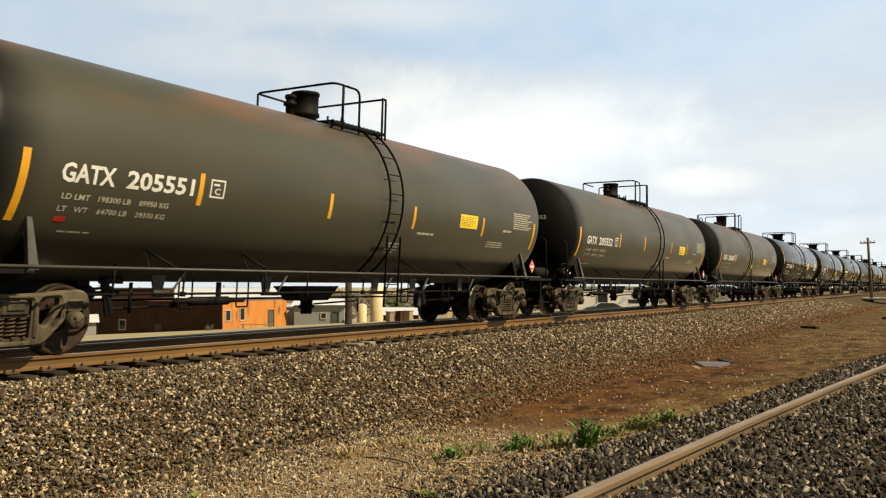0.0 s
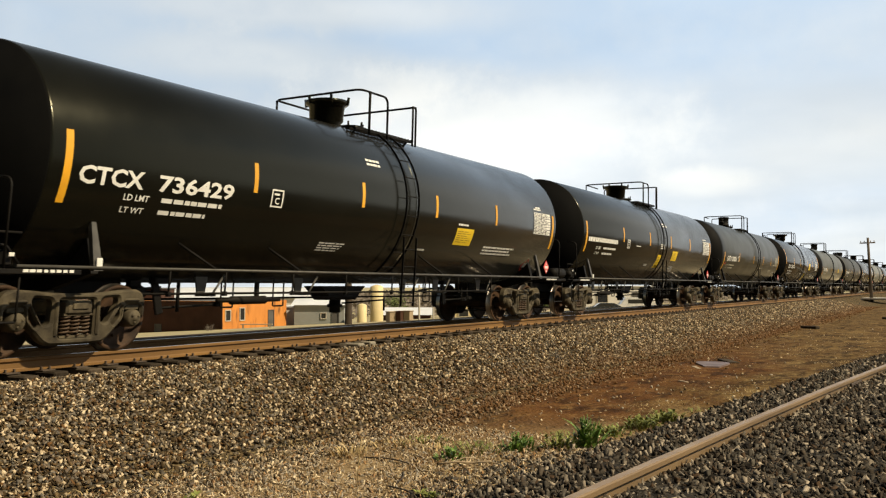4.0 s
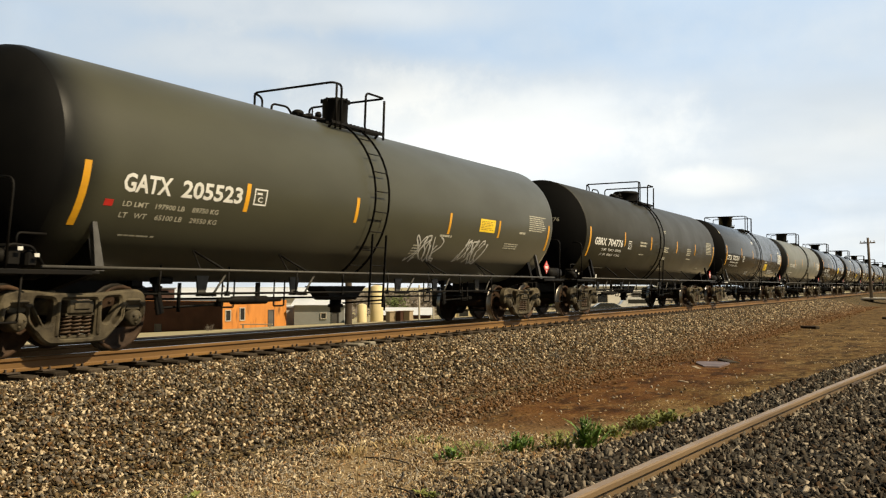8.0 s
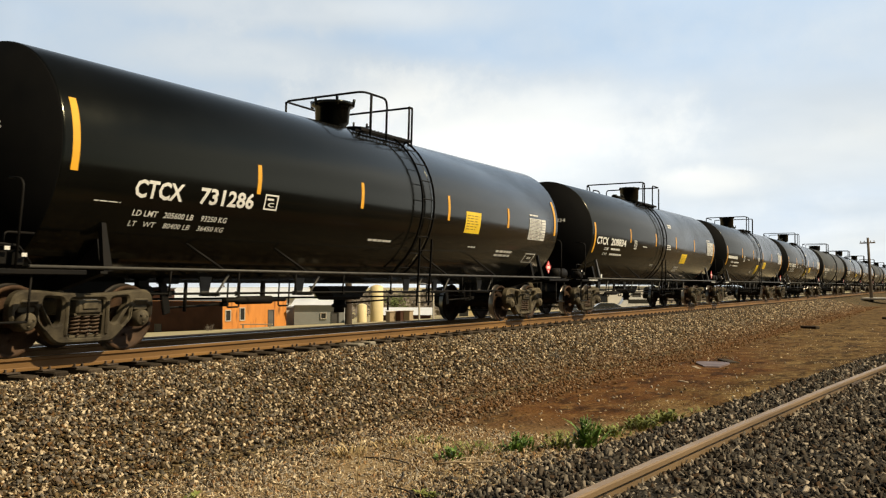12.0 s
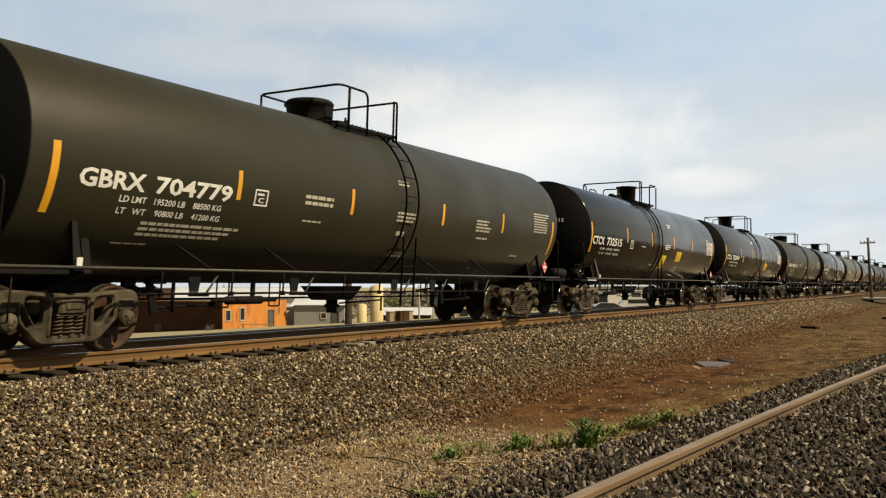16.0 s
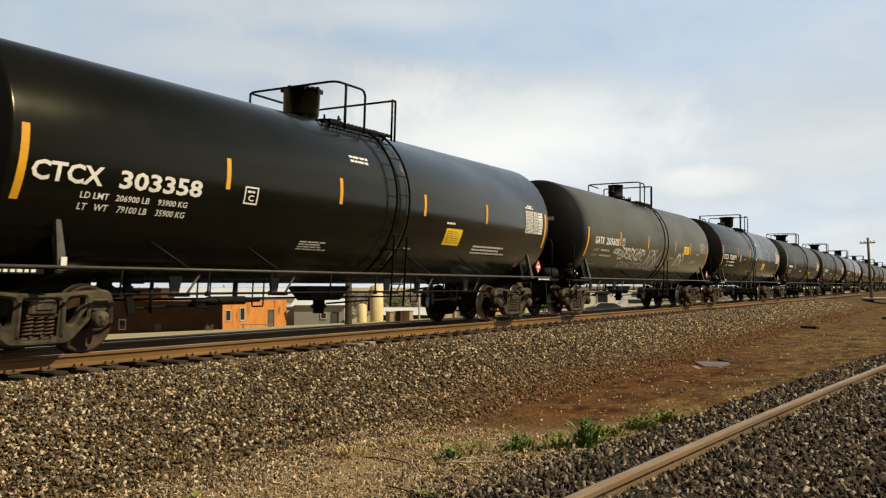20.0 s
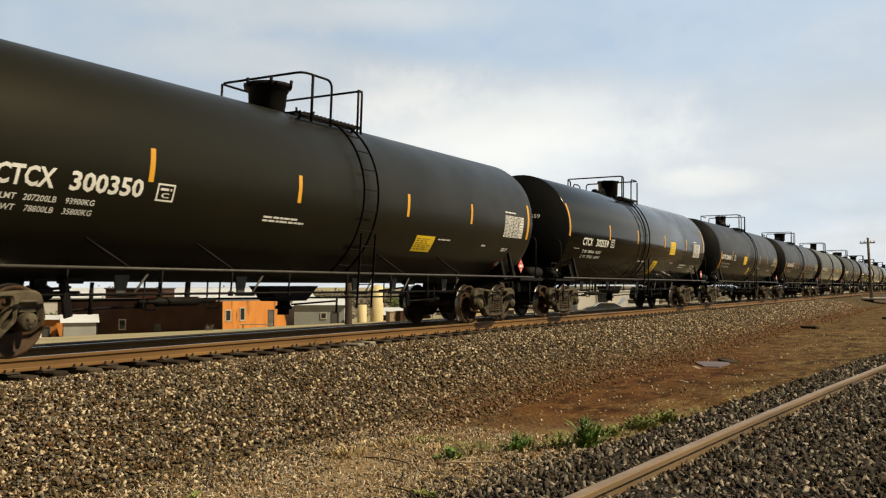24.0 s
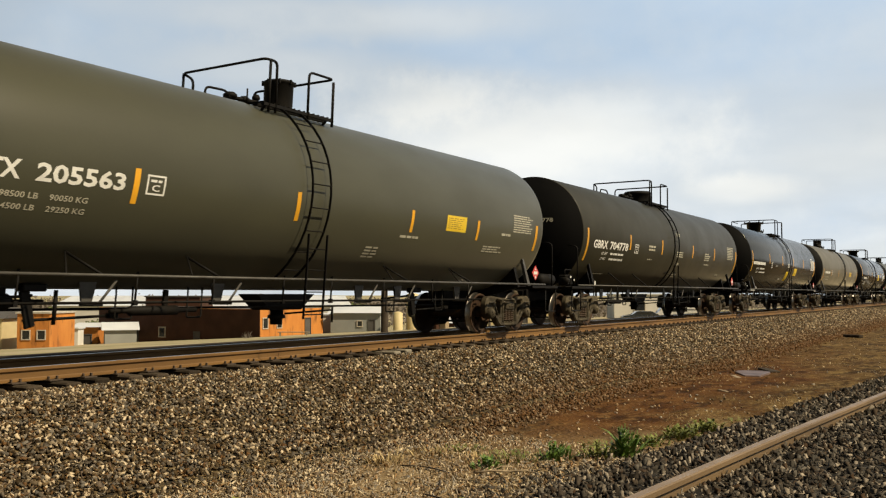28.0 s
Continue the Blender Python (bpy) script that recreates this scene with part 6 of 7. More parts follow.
def bed_spots(n, x_of, y0, y1, sink, bias=1.0):
    y = y0 + (y1 - y0) * rng.random(n) ** bias
    x = x_of(y, rng.random(n))
    return np.stack([x, y, ground_z(x, y) - sink + 0.012 * rng.random(n)], -1)


main_lo, main_hi = TRACK_X + 0.86, TRACK_X + 5.28
p = bed_spots(132000, lambda y, r: main_lo + (main_hi - main_lo) * r + np.abs(rng.normal(0, 0.32, len(y))) * (r > 0.86), 2.0, 80.0, 0.008, 2.3)
stones("ballast_main", p, (0.0105 + 0.017 * rng.random(len(p)) ** 1.4) * (1 + 0.016 * p[:, 1]), M["ballast"], 1, "grey and tan crushed limestone ballast")
p = bed_spots(72000, lambda y, r: np.array([spur_x(v) for v in y]) - 1.5 - 0.55 * np.clip((10.5 - y) / 2.5, 0, 1) + (3.3 + 0.55 * np.clip((10.5 - y) / 2.5, 0, 1)) * r + rng.normal(0, 0.15, len(y)), 2.5, 30.0, 0.004, 2.2)
stones("ballast_spur", p, (0.0095 + 0.0160 * rng.random(len(p)) ** 1.3) * (1 + 0.025 * p[:, 1]), M["dark_ballast"], 2, "dark crushed rock ballast of the side track", (1.5, 0.95, 0.6))
p = bed_spots(22000, lambda y, r: main_hi - 0.3 + (np.array([spur_x(v) for v in y]) - 1.3 - main_hi + 0.3) * r, 3.6, 9.5, 0.002, 1.2)
stones("loose_stones", p, 0.005 + 0.013 * rng.random(len(p)) ** 1.8, M["pebble"], 3, "loose pale chips scattered on the grit", (1.9, 0.75, 0.5))
p = bed_spots(1500, lambda y, r: main_hi - 0.3 + (np.array([spur_x(v) for v in y]) - 1.3 - main_hi + 0.3) * r, 9.0, 40.0, 0.004, 1.6)
stones("loose_stones", p, 0.006 + 0.022 * rng.random(len(p)) ** 2.5, M["pebble"], 4, "loose pebbles scattered on the dirt")


# ---- tracks ----
M["rail_rust"] = material("rusty_rail_steel", (0.185, 0.094, 0.020), (0.115, 0.056, 0.012), rough=0.7, scale=2, fine=40, bump=0.1, stretch=(1, 0.3, 1))
M["rail_tan"] = material("dull_brown_rail_steel", (0.185, 0.120, 0.056), (0.110, 0.070, 0.033), rough=0.65, scale=2, fine=40, bump=0.1, stretch=(1, 0.3, 1))
M["rail_head"] = material("worn_bright_rail_top", (0.50, 0.48, 0.45), (0.40, 0.37, 0.33), rough=0.32, metal=1.0, scale=4, fine=60, bump=0.02)
M["rail_dull"] = material("dull_worn_rail_top", (0.27, 0.190, 0.110), (0.19, 0.130, 0.075), rough=0.5, scale=3, fine=60, bump=0.03)
M["tie"] = material("creosoted_tie_wood", (0.034, 0.024, 0.016), (0.075, 0.060, 0.042), rough=0.9, spec=0.12, scale=6, fine=50, bump=0.4, rand=0.45, stretch=(4, 1, 1))
M["tie_pale"] = material("weathered_tie_wood", (0.24, 0.21, 0.16), (0.16, 0.14, 0.10), rough=0.85, scale=6, fine=50, bump=0.4)
M["plate"] = material("rusty_tie_plate", (0.045, 0.030, 0.02), (0.075, 0.05, 0.03), rough=0.75, scale=8, fine=60, bump=0.2)
RAIL = [(-0.070, -0.172), (0.070, -0.172), (0.070, -0.162), (0.018, -0.142), (0.010, -0.128), (0.010, -0.058), (0.020, -0.048), (0.037, -0.040), (0.037, -0.010), (0.028, 0.0),
        (-0.028, 0.0), (-0.037, -0.010), (-0.037, -0.040), (-0.020, -0.048), (-0.010, -0.058), (-0.010, -0.128), (-0.018, -0.142), (-0.070, -0.162)]


def rail(name, line, parent, side, label):
    """A rail swept along plan points; the running surface is bright."""
    bm = bmesh.new()
    rows = []
    for i, (x, y, z) in enumerate(line):
        a, b = line[max(i - 1, 0)], line[min(i + 1, len(line) - 1)]
        d = Vector((b[0] - a[0], b[1] - a[1], 0)).normalized()
        nrm = Vector((d.y, -d.x, 0))
        rows.append([bm.verts.new(Vector((x, y, z + h)) + nrm * w) for w, h in RAIL])
    n = len(RAIL)
    for a, b in zip(rows, rows[1:]):
        for j in range(n):
            f = bm.faces.new((a[j], a[(j + 1) % n], b[(j + 1) % n], b[j]))
            f.material_index = 1 if j == 9 else 0
    bm.faces.new(rows[0][::-1])
    bm.faces.new(rows[-1])
    return part(name, bm, [side, M["rail_head"] if side is M["rail_rust"] else M["rail_dull"]], parent, label)


track = new("track_main")
tagged(track, "main railway track on wooden ties in ballast", "railway track", kind="structure")
for s in (1, -1):
    rail("rail", [(TRACK_X + s * GAUGE, y, 0.0) for y in (-60, -20, 0, 20, 40, 80, 140, 300, 800)], track, M["rail_rust"], "rusty brown rail with a bright worn top")


def build_tie(bm):
    box(bm, (0, 0, 0), (2.42, 0.22, 0.18), bevel=0.02)


def build_plate(bm):
    box(bm, (0, 0, -0.178), (0.36, 0.19, 0.018), bevel=0.004)
    for sx, sy in ((0.10, 0.06), (-0.10, -0.06), (0.10, -0.06)):
        box(bm, (sx, sy, -0.150), (0.035, 0.022, 0.045), bevel=0.005)


trnd = random.Random(5)
tie_mesh, pale_mesh = shared("tie", build_tie, M["tie"]), shared("pale_tie", build_tie, M["tie_pale"])
plate_mesh = shared("tie_plate", build_plate, M["plate"])
y = -3.0
i = 0
while y < 118:
    pale = i in (34, 35)
    piece("tie", pale_mesh if pale else tie_mesh, track, pose(TRACK_X + trnd.uniform(-0.05, 0.05), y + trnd.uniform(-0.03, 0.03), -0.275 + trnd.uniform(-0.01, 0.012), 0, 0, trnd.uniform(-1.2, 1.2)))
    if y < 45:
        piece("tie_plate", plate_mesh, track, pose(NEAR_RAIL, y, 0))
    y += 0.50
    i += 1
spur = new("track_spur")
tagged(spur, "curving side track half sunk in dark ballast", "railway track", kind="structure")
line_y = [-12, -6, 0, 2, 4] + list(range(5, 46)) + [50, 60, 80]
for off in (0.0, 1.505):
    rail("rail", [(spur_x(v) + off, v, SPUR_Z) for v in line_y], spur, M["rail_tan"], "tan-brown rail, dull with disuse")
for j in range(44):
    v = -2 + j * 0.55
    piece("tie", tie_mesh, spur, pose(spur_x(v) + 0.752, v, SPUR_Z - 0.275, 0, 0, -5))
bm = bmesh.new()
for s in (-1, 1):
    box(bm, (s * 0.028, 0, -0.09), (0.022, 0.62, 0.075), bevel=0.006)
    for k in (-0.2, -0.07, 0.07, 0.2):
        box(bm, (s * 0.048, k, -0.09), (0.03, 0.03, 0.03), bevel=0.006)
jb = part("joint_bar", bm, M["plate"], spur, "dark bolted joint bar")
jb.matrix_basis = pose(spur_x(12.6), 12.6, SPUR_Z, 0, 0, -6.0)


# ---- plants ----
M["leaf"] = material("green_weed_leaf", (0.130, 0.215, 0.026), (0.060, 0.120, 0.016), rough=0.6, scale=8, fine=30, bump=0, rand=0.35, island=True)
M["dry"] = material("dry_grass", (0.40, 0.30, 0.14), (0.28, 0.20, 0.09), rough=0.8, scale=8, fine=30, bump=0, rand=0.35, island=True)
M["mixed"] = material("yellowing_grass", (0.20, 0.21, 0.05), (0.12, 0.15, 0.03), rough=0.75, scale=8, fine=30, bump=0, rand=0.4, island=True)


def blade(bm, p, head, lean, h, w, rnd):
    d = Vector((math.cos(head), math.sin(head), 0))
    s = Vector((-d.y, d.x, 0)) * w
    a, b = [], []
    for t, q in ((0, 1), (0.4, 1), (0.75, 0.7)):
        c = Vector(p) + Vector((0, 0, h * t)) + d * lean * t * t
        a.append(bm.verts.new(c - s * q))
        b.append(bm.verts.new(c + s * q))
    tip = bm.verts.new(Vector(p) + Vector((0, 0, h * (1 - 0.15 * lean / h))) + d * lean)
    for i in range(2):
        bm.faces.new((a[i], b[i], b[i + 1], a[i + 1]))
    bm.faces.new((a[2], b[2], tip))


def weed(name, x, y, r, h, n, mat, label, leafy, seed):
    rnd = random.Random(seed)
    z = float(ground_z(x, y)) - 0.01
    plant = new(name)
    plant.location = (x, y, z)
    tagged(plant, label, "weed" if leafy else "grass", "weeds beside the tracks")
    bm = bmesh.new()
    for i in range(n):
        a, q = rnd.uniform(0, 6.28), r * math.sqrt(rnd.random())
        hh = h * rnd.uniform(0.25, 1.0) * (1.1 - 0.6 * q / r)
        blade(bm, (q * math.cos(a), q * math.sin(a), 0), a + rnd.uniform(-1.2, 1.2), hh * rnd.uniform(0.3, 1.5), hh, rnd.uniform(0.004, 0.010) * (1.8 if leafy else 1), rnd)
    tagged(part("foliage", bm, mat, plant), kind="stuff")
    if leafy:
        bm = bmesh.new()
        for i in range(n // 5):
            a, q = rnd.uniform(0, 6.28), r * 0.6 * rnd.random()
            b = (q * math.cos(a), q * math.sin(a), 0)
            e = (b[0] * 1.5, b[1] * 1.5, h * rnd.uniform(0.5, 0.95))
            bar(bm, b, e, 0.004, 4)
            for t in range(5):
                blade(bm, tuple(b[j] + (e[j] - b[j]) * (0.3 + 0.14 * t) for j in range(3)), rnd.uniform(0, 6.28), 0.07, 0.045, 0.014, rnd)
        tagged(part("stalk_growth", bm, mat, plant), kind="stuff")
    return plant


GREEN, STRAW = "fresh green weed clump with pointed leaves", "tuft of dry yellow grass"
for i, (x, y, r, h, n, m, lb, lf) in enumerate((
        (-3.21, 8.57, 0.13, 0.36, 90, "leaf", GREEN, True), (-3.42, 8.33, 0.18, 0.18, 45, "mixed", GREEN, True), (-3.74, 8.05, 0.20, 0.19, 50, "leaf", GREEN, True),
        (-3.20, 9.30, 0.20, 0.13, 35, "mixed", GREEN, True), (-3.12, 9.95, 0.26, 0.17, 90, "mixed", GREEN, True), (-2.98, 10.6, 0.26, 0.15, 80, "mixed", GREEN, True), (-3.30, 9.55, 0.24, 0.13, 70, "mixed", STRAW, False), (-4.07, 7.32, 0.17, 0.11, 36, "leaf", GREEN, True),
        (-4.05, 7.75, 0.30, 0.15, 110, "mixed", STRAW, False), (-4.30, 7.60, 0.25, 0.14, 80, "dry", STRAW, False), (-5.00, 6.98, 0.22, 0.17, 110, "dry", STRAW, False),
        (-4.88, 7.55, 0.25, 0.13, 90, "dry", STRAW, False), (-4.70, 7.95, 0.30, 0.11, 90, "mixed", STRAW, False), (-3.45, 5.87, 0.14, 0.06, 30, "mixed", GREEN, True),
        (-4.95, 4.95, 0.14, 0.04, 24, "mixed", GREEN, True), (-3.60, 9.0, 0.30, 0.10, 90, "mixed", STRAW, False),
        (-2.75, 11.5, 0.30, 0.12, 80, "mixed", STRAW, False), (-2.62, 12.6, 0.12, 0.16, 30, "dry", STRAW, False))):
    weed("weed_clump" if lf else "grass_tuft", x * 1.056, y * 1.056, r * 1.05, h * 1.05, n, M[m], lb, lf, 40 + i)

bm = bmesh.new()
gr = random.Random(77)
for i in range(26000):
    y = 3.2 + 24 * gr.random() ** 1.8
    x = gr.uniform(main_hi - 0.5, spur_x(y) - 1.2)
    if noise.noise((x * 0.7, y * 0.7, 3.0)) < (-0.02 if y < 8.5 else 0.22):
        continue
    h = gr.uniform(0.006, 0.04)
    blade(bm, (x, y, float(ground_z(x, y)) - 0.005), gr.uniform(0, 6.28), gr.uniform(0.02, 0.09), h, gr.uniform(0.002, 0.005), gr)
me = bpy.data.meshes.new("dry_grass")
bm.to_mesh(me)
bm.free()
me.materials.append(M["dry"])
tagged(new("dry_grass", me), "flattened dry grass and straw on the dirt", "grass", kind="stuff")
bm = bmesh.new()
tube(bm, [(0, 0, 0), (0.01, 0.01, 0.2), (0.035, 0.02, 0.42)], 0.004, 5)
stalk = tagged(new("dry_stalk"), "thin pale dry weed stalk standing in the dirt", "weed")
part("stem", bm, M["dry"], stalk)
stalk.location = (-4.40, 6.25, -0.80)

bm = bmesh.new()
bmesh.ops.create_icosphere(bm, subdivisions=3, radius=0.5)
for v in bm.verts:
    v.co = Vector((v.co.x * 0.22, v.co.y * 0.46, v.co.z * 0.17)) * (1 + 0.35 * noise.noise(v.co * 4.0))
clod = part("dirt_clod", bm, M["soil"], None)
clod.matrix_basis = pose(-3.27, 6.67, -0.775, 0, 0, 55) @ Matrix.Scale(0.6, 4)
tagged(clod, "brown lump of dried earth on the grit", "clod")
M["bark_dark"] = material("dark_twig_bark", (0.05, 0.035, 0.022), (0.03, 0.02, 0.013), rough=0.9, bump=0.1)
# ---- puddle and scraps in the dirt ----
M["water"] = material("muddy_water", (0.175, 0.120, 0.095), (0.085, 0.050, 0.036), rough=0.45, scale=2, fine=20, bump=0.1, spec=0.3)
bm = bmesh.new()
ring = [(0.30 * math.cos(a) * (1 + 0.3 * math.sin(3 * a)), 0.85 * math.sin(a) * (1 + 0.25 * math.cos(2 * a))) for a in (2 * math.pi * i / 28 for i in range(28))]
up_, dn_ = [bm.verts.new((x, y, 0.004)) for x, y in ring], [bm.verts.new((x * 1.03, y * 1.03, -0.05)) for x, y in ring]
bm.faces.new(up_)
for i in range(28):
    bm.faces.new((up_[i], dn_[i], dn_[(i + 1) % 28], up_[(i + 1) % 28]))
pud = part("puddle", bm, M["water"], None)
pud.matrix_basis = pose(-4.54, 19.6, -0.768, 0, 0, 12)
tagged(pud, "drying muddy puddle in the red dirt", "puddle")


def scrap(name, x, y, size, turn, mat, label, category, sink=0.01):
    bm = bmesh.new()
    box(bm, (0, 0, size[2] / 2), size, bevel=min(size) * 0.2)
    for v in bm.verts:                                   # splintered, slightly bent
        v.co.x += 0.12 * size[0] * math.sin(v.co.y * 9)
        v.co.z += 0.25 * size[2] * math.sin(v.co.y * 5 + 1)
    o = part(name, bm, mat, None)
    o.matrix_basis = pose(x, y, float(ground_z(x, y)) - sink, 0, 0, turn)
    tagged(o, label, category)


M["pale_wood"] = material("sun_bleached_wood", (0.36, 0.28, 0.18), (0.24, 0.18, 0.11), rough=0.85, scale=8, fine=60, bump=0.3, stretch=(4, 0.6, 4))
scrap("scrap_board", -4.42, 20.6, (0.22, 0.8, 0.05), 30, M["tie"], "dark splintered board lying in the dirt", "board")
scrap("scrap_board", -4.66, 18.7, (0.10, 0.5, 0.03), 30, M["pale_wood"], "pale bleached board lying in the dirt", "board")
scrap("scrap_board", -4.17, 15.84, (0.06, 0.26, 0.03), 50, M["pale_wood"], "pale bleached board lying in the dirt", "board")
bm = bmesh.new()
tube(bm, bent([(0, 0, 0.02), (0.12, 0.10, 0.05), (0.20, 0.28, 0.03), (0.36, 0.34, 0.06)], 0.05), 0.010, 6)
tube(bm, [(0.12, 0.10, 0.05), (0.10, 0.24, 0.07), (0.16, 0.33, 0.06)], 0.006, 5)
br_ = tagged(new("fallen_branch"), "pale broken branch lying among dry grass", "branch")
part("wood", bm, M["pale_wood"], br_)
br_.matrix_basis = pose(-4.24, 7.34, float(ground_z(-4.24, 7.34)), 0, 0, -20)
for i, (x, y, a) in enumerate(((-4.22, 6.65, 20), (-3.91, 6.23, 55), (-4.75, 7.29, 80), (-3.38, 7.29, 10))):
    bm = bmesh.new()
    tube(bm, bent([(0, -0.3, 0.015), (0.03, 0.0, 0.03), (-0.04, 0.3, 0.015)], 0.1), 0.007, 5)
    o = tagged(new("fallen_twig"), "thin dark twig lying on the grit", "twig")
    part("wood", bm, M["bark_dark"], o)
    o.matrix_basis = pose(x, y, float(ground_z(x, y)), 0, 0, a)
for x, y, s, a in ((-5.02, 38.2, 0.6, 55), (-2.32, 50.7, 1.6, 60)):
    if s > 0:
        bm = bmesh.new()
        box(bm, (0, 0, 0.05), (0.23, s * 1.3, 0.12), bevel=0.02)
        o = part("scrap_tie", bm, M["tie"], None)
        o.matrix_basis = pose(x, y, -0.79, 0, 0, a)
        tagged(o, "dark old tie lying in the dirt", "railway tie")

# ---- level crossing and poles far along the track ----
M["concrete"] = material("pale_concrete", (0.42, 0.40, 0.36), (0.32, 0.30, 0.27), rough=0.8, scale=1, fine=30, bump=0.1)
bm = bmesh.new()
box(bm, (0, 0, 0), (44, 5.5, 0.16), bevel=0.02)
road = part("crossing_road", bm, M["concrete"], None)
road.location = (14.2, 97, -0.32)
tagged(road, "pale concrete road at the level crossing", "road", kind="structure")
M["pole"] = material("grey_pole_wood", (0.12, 0.095, 0.07), (0.08, 0.06, 0.045), rough=0.85, scale=4, fine=40, bump=0.2, stretch=(3, 3, 0.3))


def utility_pole(x, y, z, h, arms, lean=0.0):
    o = new("utility_pole")
    tagged(o, "weathered wooden utility pole with crossarm", "utility pole", "utility poles")
    o.matrix_basis = pose(x, y, z, 0, lean, 30)
    bm = bmesh.new()
    lathe(bm, [(0, 0), (0.16, 0), (0.11, h), (0, h)], 10)
    part("shaft", bm, M["pole"], o)
    for k in range(arms):
        bm = bmesh.new()
        box(bm, (0, 0.12, h - 0.5 - 0.9 * k), (1.5, 0.09, 0.12), bevel=0.01)
        ca = part("crossarm", bm, M["pole"], o)
        for q in (-0.65, -0.3, 0.3, 0.65):
            bm = bmesh.new()
            lathe(bm, [(0, 0.16), (0.03, 0.16), (0.05, 0.08), (0.02, 0.0), (0, 0)], 8, at=(q, 0.12, h - 0.44 - 0.9 * k))
            part("insulator", bm, M["concrete"], ca)


utility_pole(-7.0, 96, -0.6, 6.2, 1, -2.5)
utility_pole(-2.0, 210, -0.6, 10.0, 2)


# ---- town behind the train ----
M["orange"] = material("orange_stucco", (0.60, 0.24, 0.045), (0.46, 0.165, 0.03), rough=0.85, scale=0.7, fine=8, bump=0.1, stain=(0.22, 0.085, 0.02), stain_scale=1.6, stain_at=(0.54, 0.68), stretch=(1, 1, 0.25))
# also colours the warehouse's south side, where it holds the stucco's shade
M["brick"] = material("brick_and_shaded_stucco", (0.062, 0.021, 0.0075), (0.038, 0.013, 0.005), rough=0.9, scale=0.6, fine=14, bump=0.2)
M["roof_white"] = material("white_roof_sheet", (0.66, 0.68, 0.70), (0.52, 0.54, 0.57), rough=0.6, scale=0.3, fine=6, bump=0.05)
M["wall_white"] = material("white_wall_paint", (0.72, 0.70, 0.66), (0.60, 0.58, 0.54), rough=0.8, scale=0.5, fine=8, bump=0.05)
M["wall_grey"] = material("grey_wall_paint", (0.30, 0.31, 0.30), (0.24, 0.25, 0.24), rough=0.8, scale=0.5, fine=8, bump=0.05)
M["cream"] = material("cream_painted_steel", (0.66, 0.55, 0.30), (0.55, 0.45, 0.24), rough=0.6, scale=0.6, fine=10, bump=0.05)
M["roof_dark"] = material("dark_roofing", (0.10, 0.095, 0.09), (0.07, 0.066, 0.062), rough=0.85, scale=0.6, fine=12, bump=0.1)
M["glass"] = material("dark_window_glass", (0.02, 0.022, 0.025), rough=0.12, bump=0, spec=0.6)
M["trim"] = material("pale_trim", (0.55, 0.50, 0.42), rough=0.7, bump=0.02)
M["bark"] = material("grey_bark", (0.14, 0.11, 0.085), (0.09, 0.07, 0.055), rough=0.9, scale=3, fine=20, bump=0.3)
M["twig"] = material("bare_twigs", (0.20, 0.17, 0.14), (0.13, 0.11, 0.09), rough=0.9, bump=0)
M["bush"] = material("spring_leaves", (0.12, 0.15, 0.035), (0.07, 0.10, 0.025), rough=0.7, bump=0, rand=0.4, island=True)


def building(name, x, y, w, d, h, turn, wall, roof, openings, label, gable=0.0, base=-7.0, side_wall=None, inset=False):
    """A block with real window and door recesses on the sides that face the track. openings: (side, along, up, width, height, kind)."""
    o = new(name)
    o.matrix_basis = pose(x, y, base, 0, 0, turn)
    tagged(o, label, "building", "buildings of the town")
    bm = bmesh.new()
    box(bm, (0, 0, h / 2), (w, d, h), bevel=0.03)
    part("wall", bm, wall, o)
    # thin sheet over the south side, carrying that side's shade as a darker colour
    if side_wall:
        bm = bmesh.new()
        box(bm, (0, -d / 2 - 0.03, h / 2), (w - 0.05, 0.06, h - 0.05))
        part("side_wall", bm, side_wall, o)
    bm = bmesh.new()
    if gable:
        e = 0.35
        v = [bm.verts.new(p) for p in ((-w / 2 - e, -d / 2 - e, h), (w / 2 + e, -d / 2 - e, h), (w / 2 + e, d / 2 + e, h), (-w / 2 - e, d / 2 + e, h), (-w / 2 - e, 0, h + gable), (w / 2 + e, 0, h + gable))]
        for f in ((0, 1, 5, 4), (2, 3, 4, 5), (0, 4, 3), (1, 2, 5), (3, 2, 1, 0)):
            bm.faces.new([v[i] for i in f])
    else:
        box(bm, (0, 0, h + 0.08 if not inset else h), (w + 0.3, d + 0.3, 0.20) if not inset else (w - 0.4, d - 0.4, 0.06), bevel=0.02)
    part("roof", bm, roof, o)
    for side, a, z, ww, hh, kind in openings:
        mark, py, rz = {"E": (w / 2, a, 90), "S": (a, -d / 2 - (0.06 if side_wall else 0), 0)}[side]
        g = pose(mark, py, z, 0, 0, rz)
        bm = bmesh.new()
        for s in (-1, 1):
            box(bm, (s * (ww / 2 + 0.05), -0.03, 0), (0.10, 0.12, hh + 0.2))
        for s in (-1, 1):
            box(bm, (0, -0.03, s * (hh / 2 + 0.05)), (ww, 0.12, 0.10))
        f = part("window" if kind == "w" else "door", bm, M["trim"] if kind == "w" else M["roof_dark"], o)
        f.matrix_basis = g
        bm = bmesh.new()
        box(bm, (0, 0.0, 0), (ww, 0.03, hh))
        part("pane" if kind == "w" else "leaf", bm, M["glass"] if kind == "w" else M["roof_dark"], f)
    return o


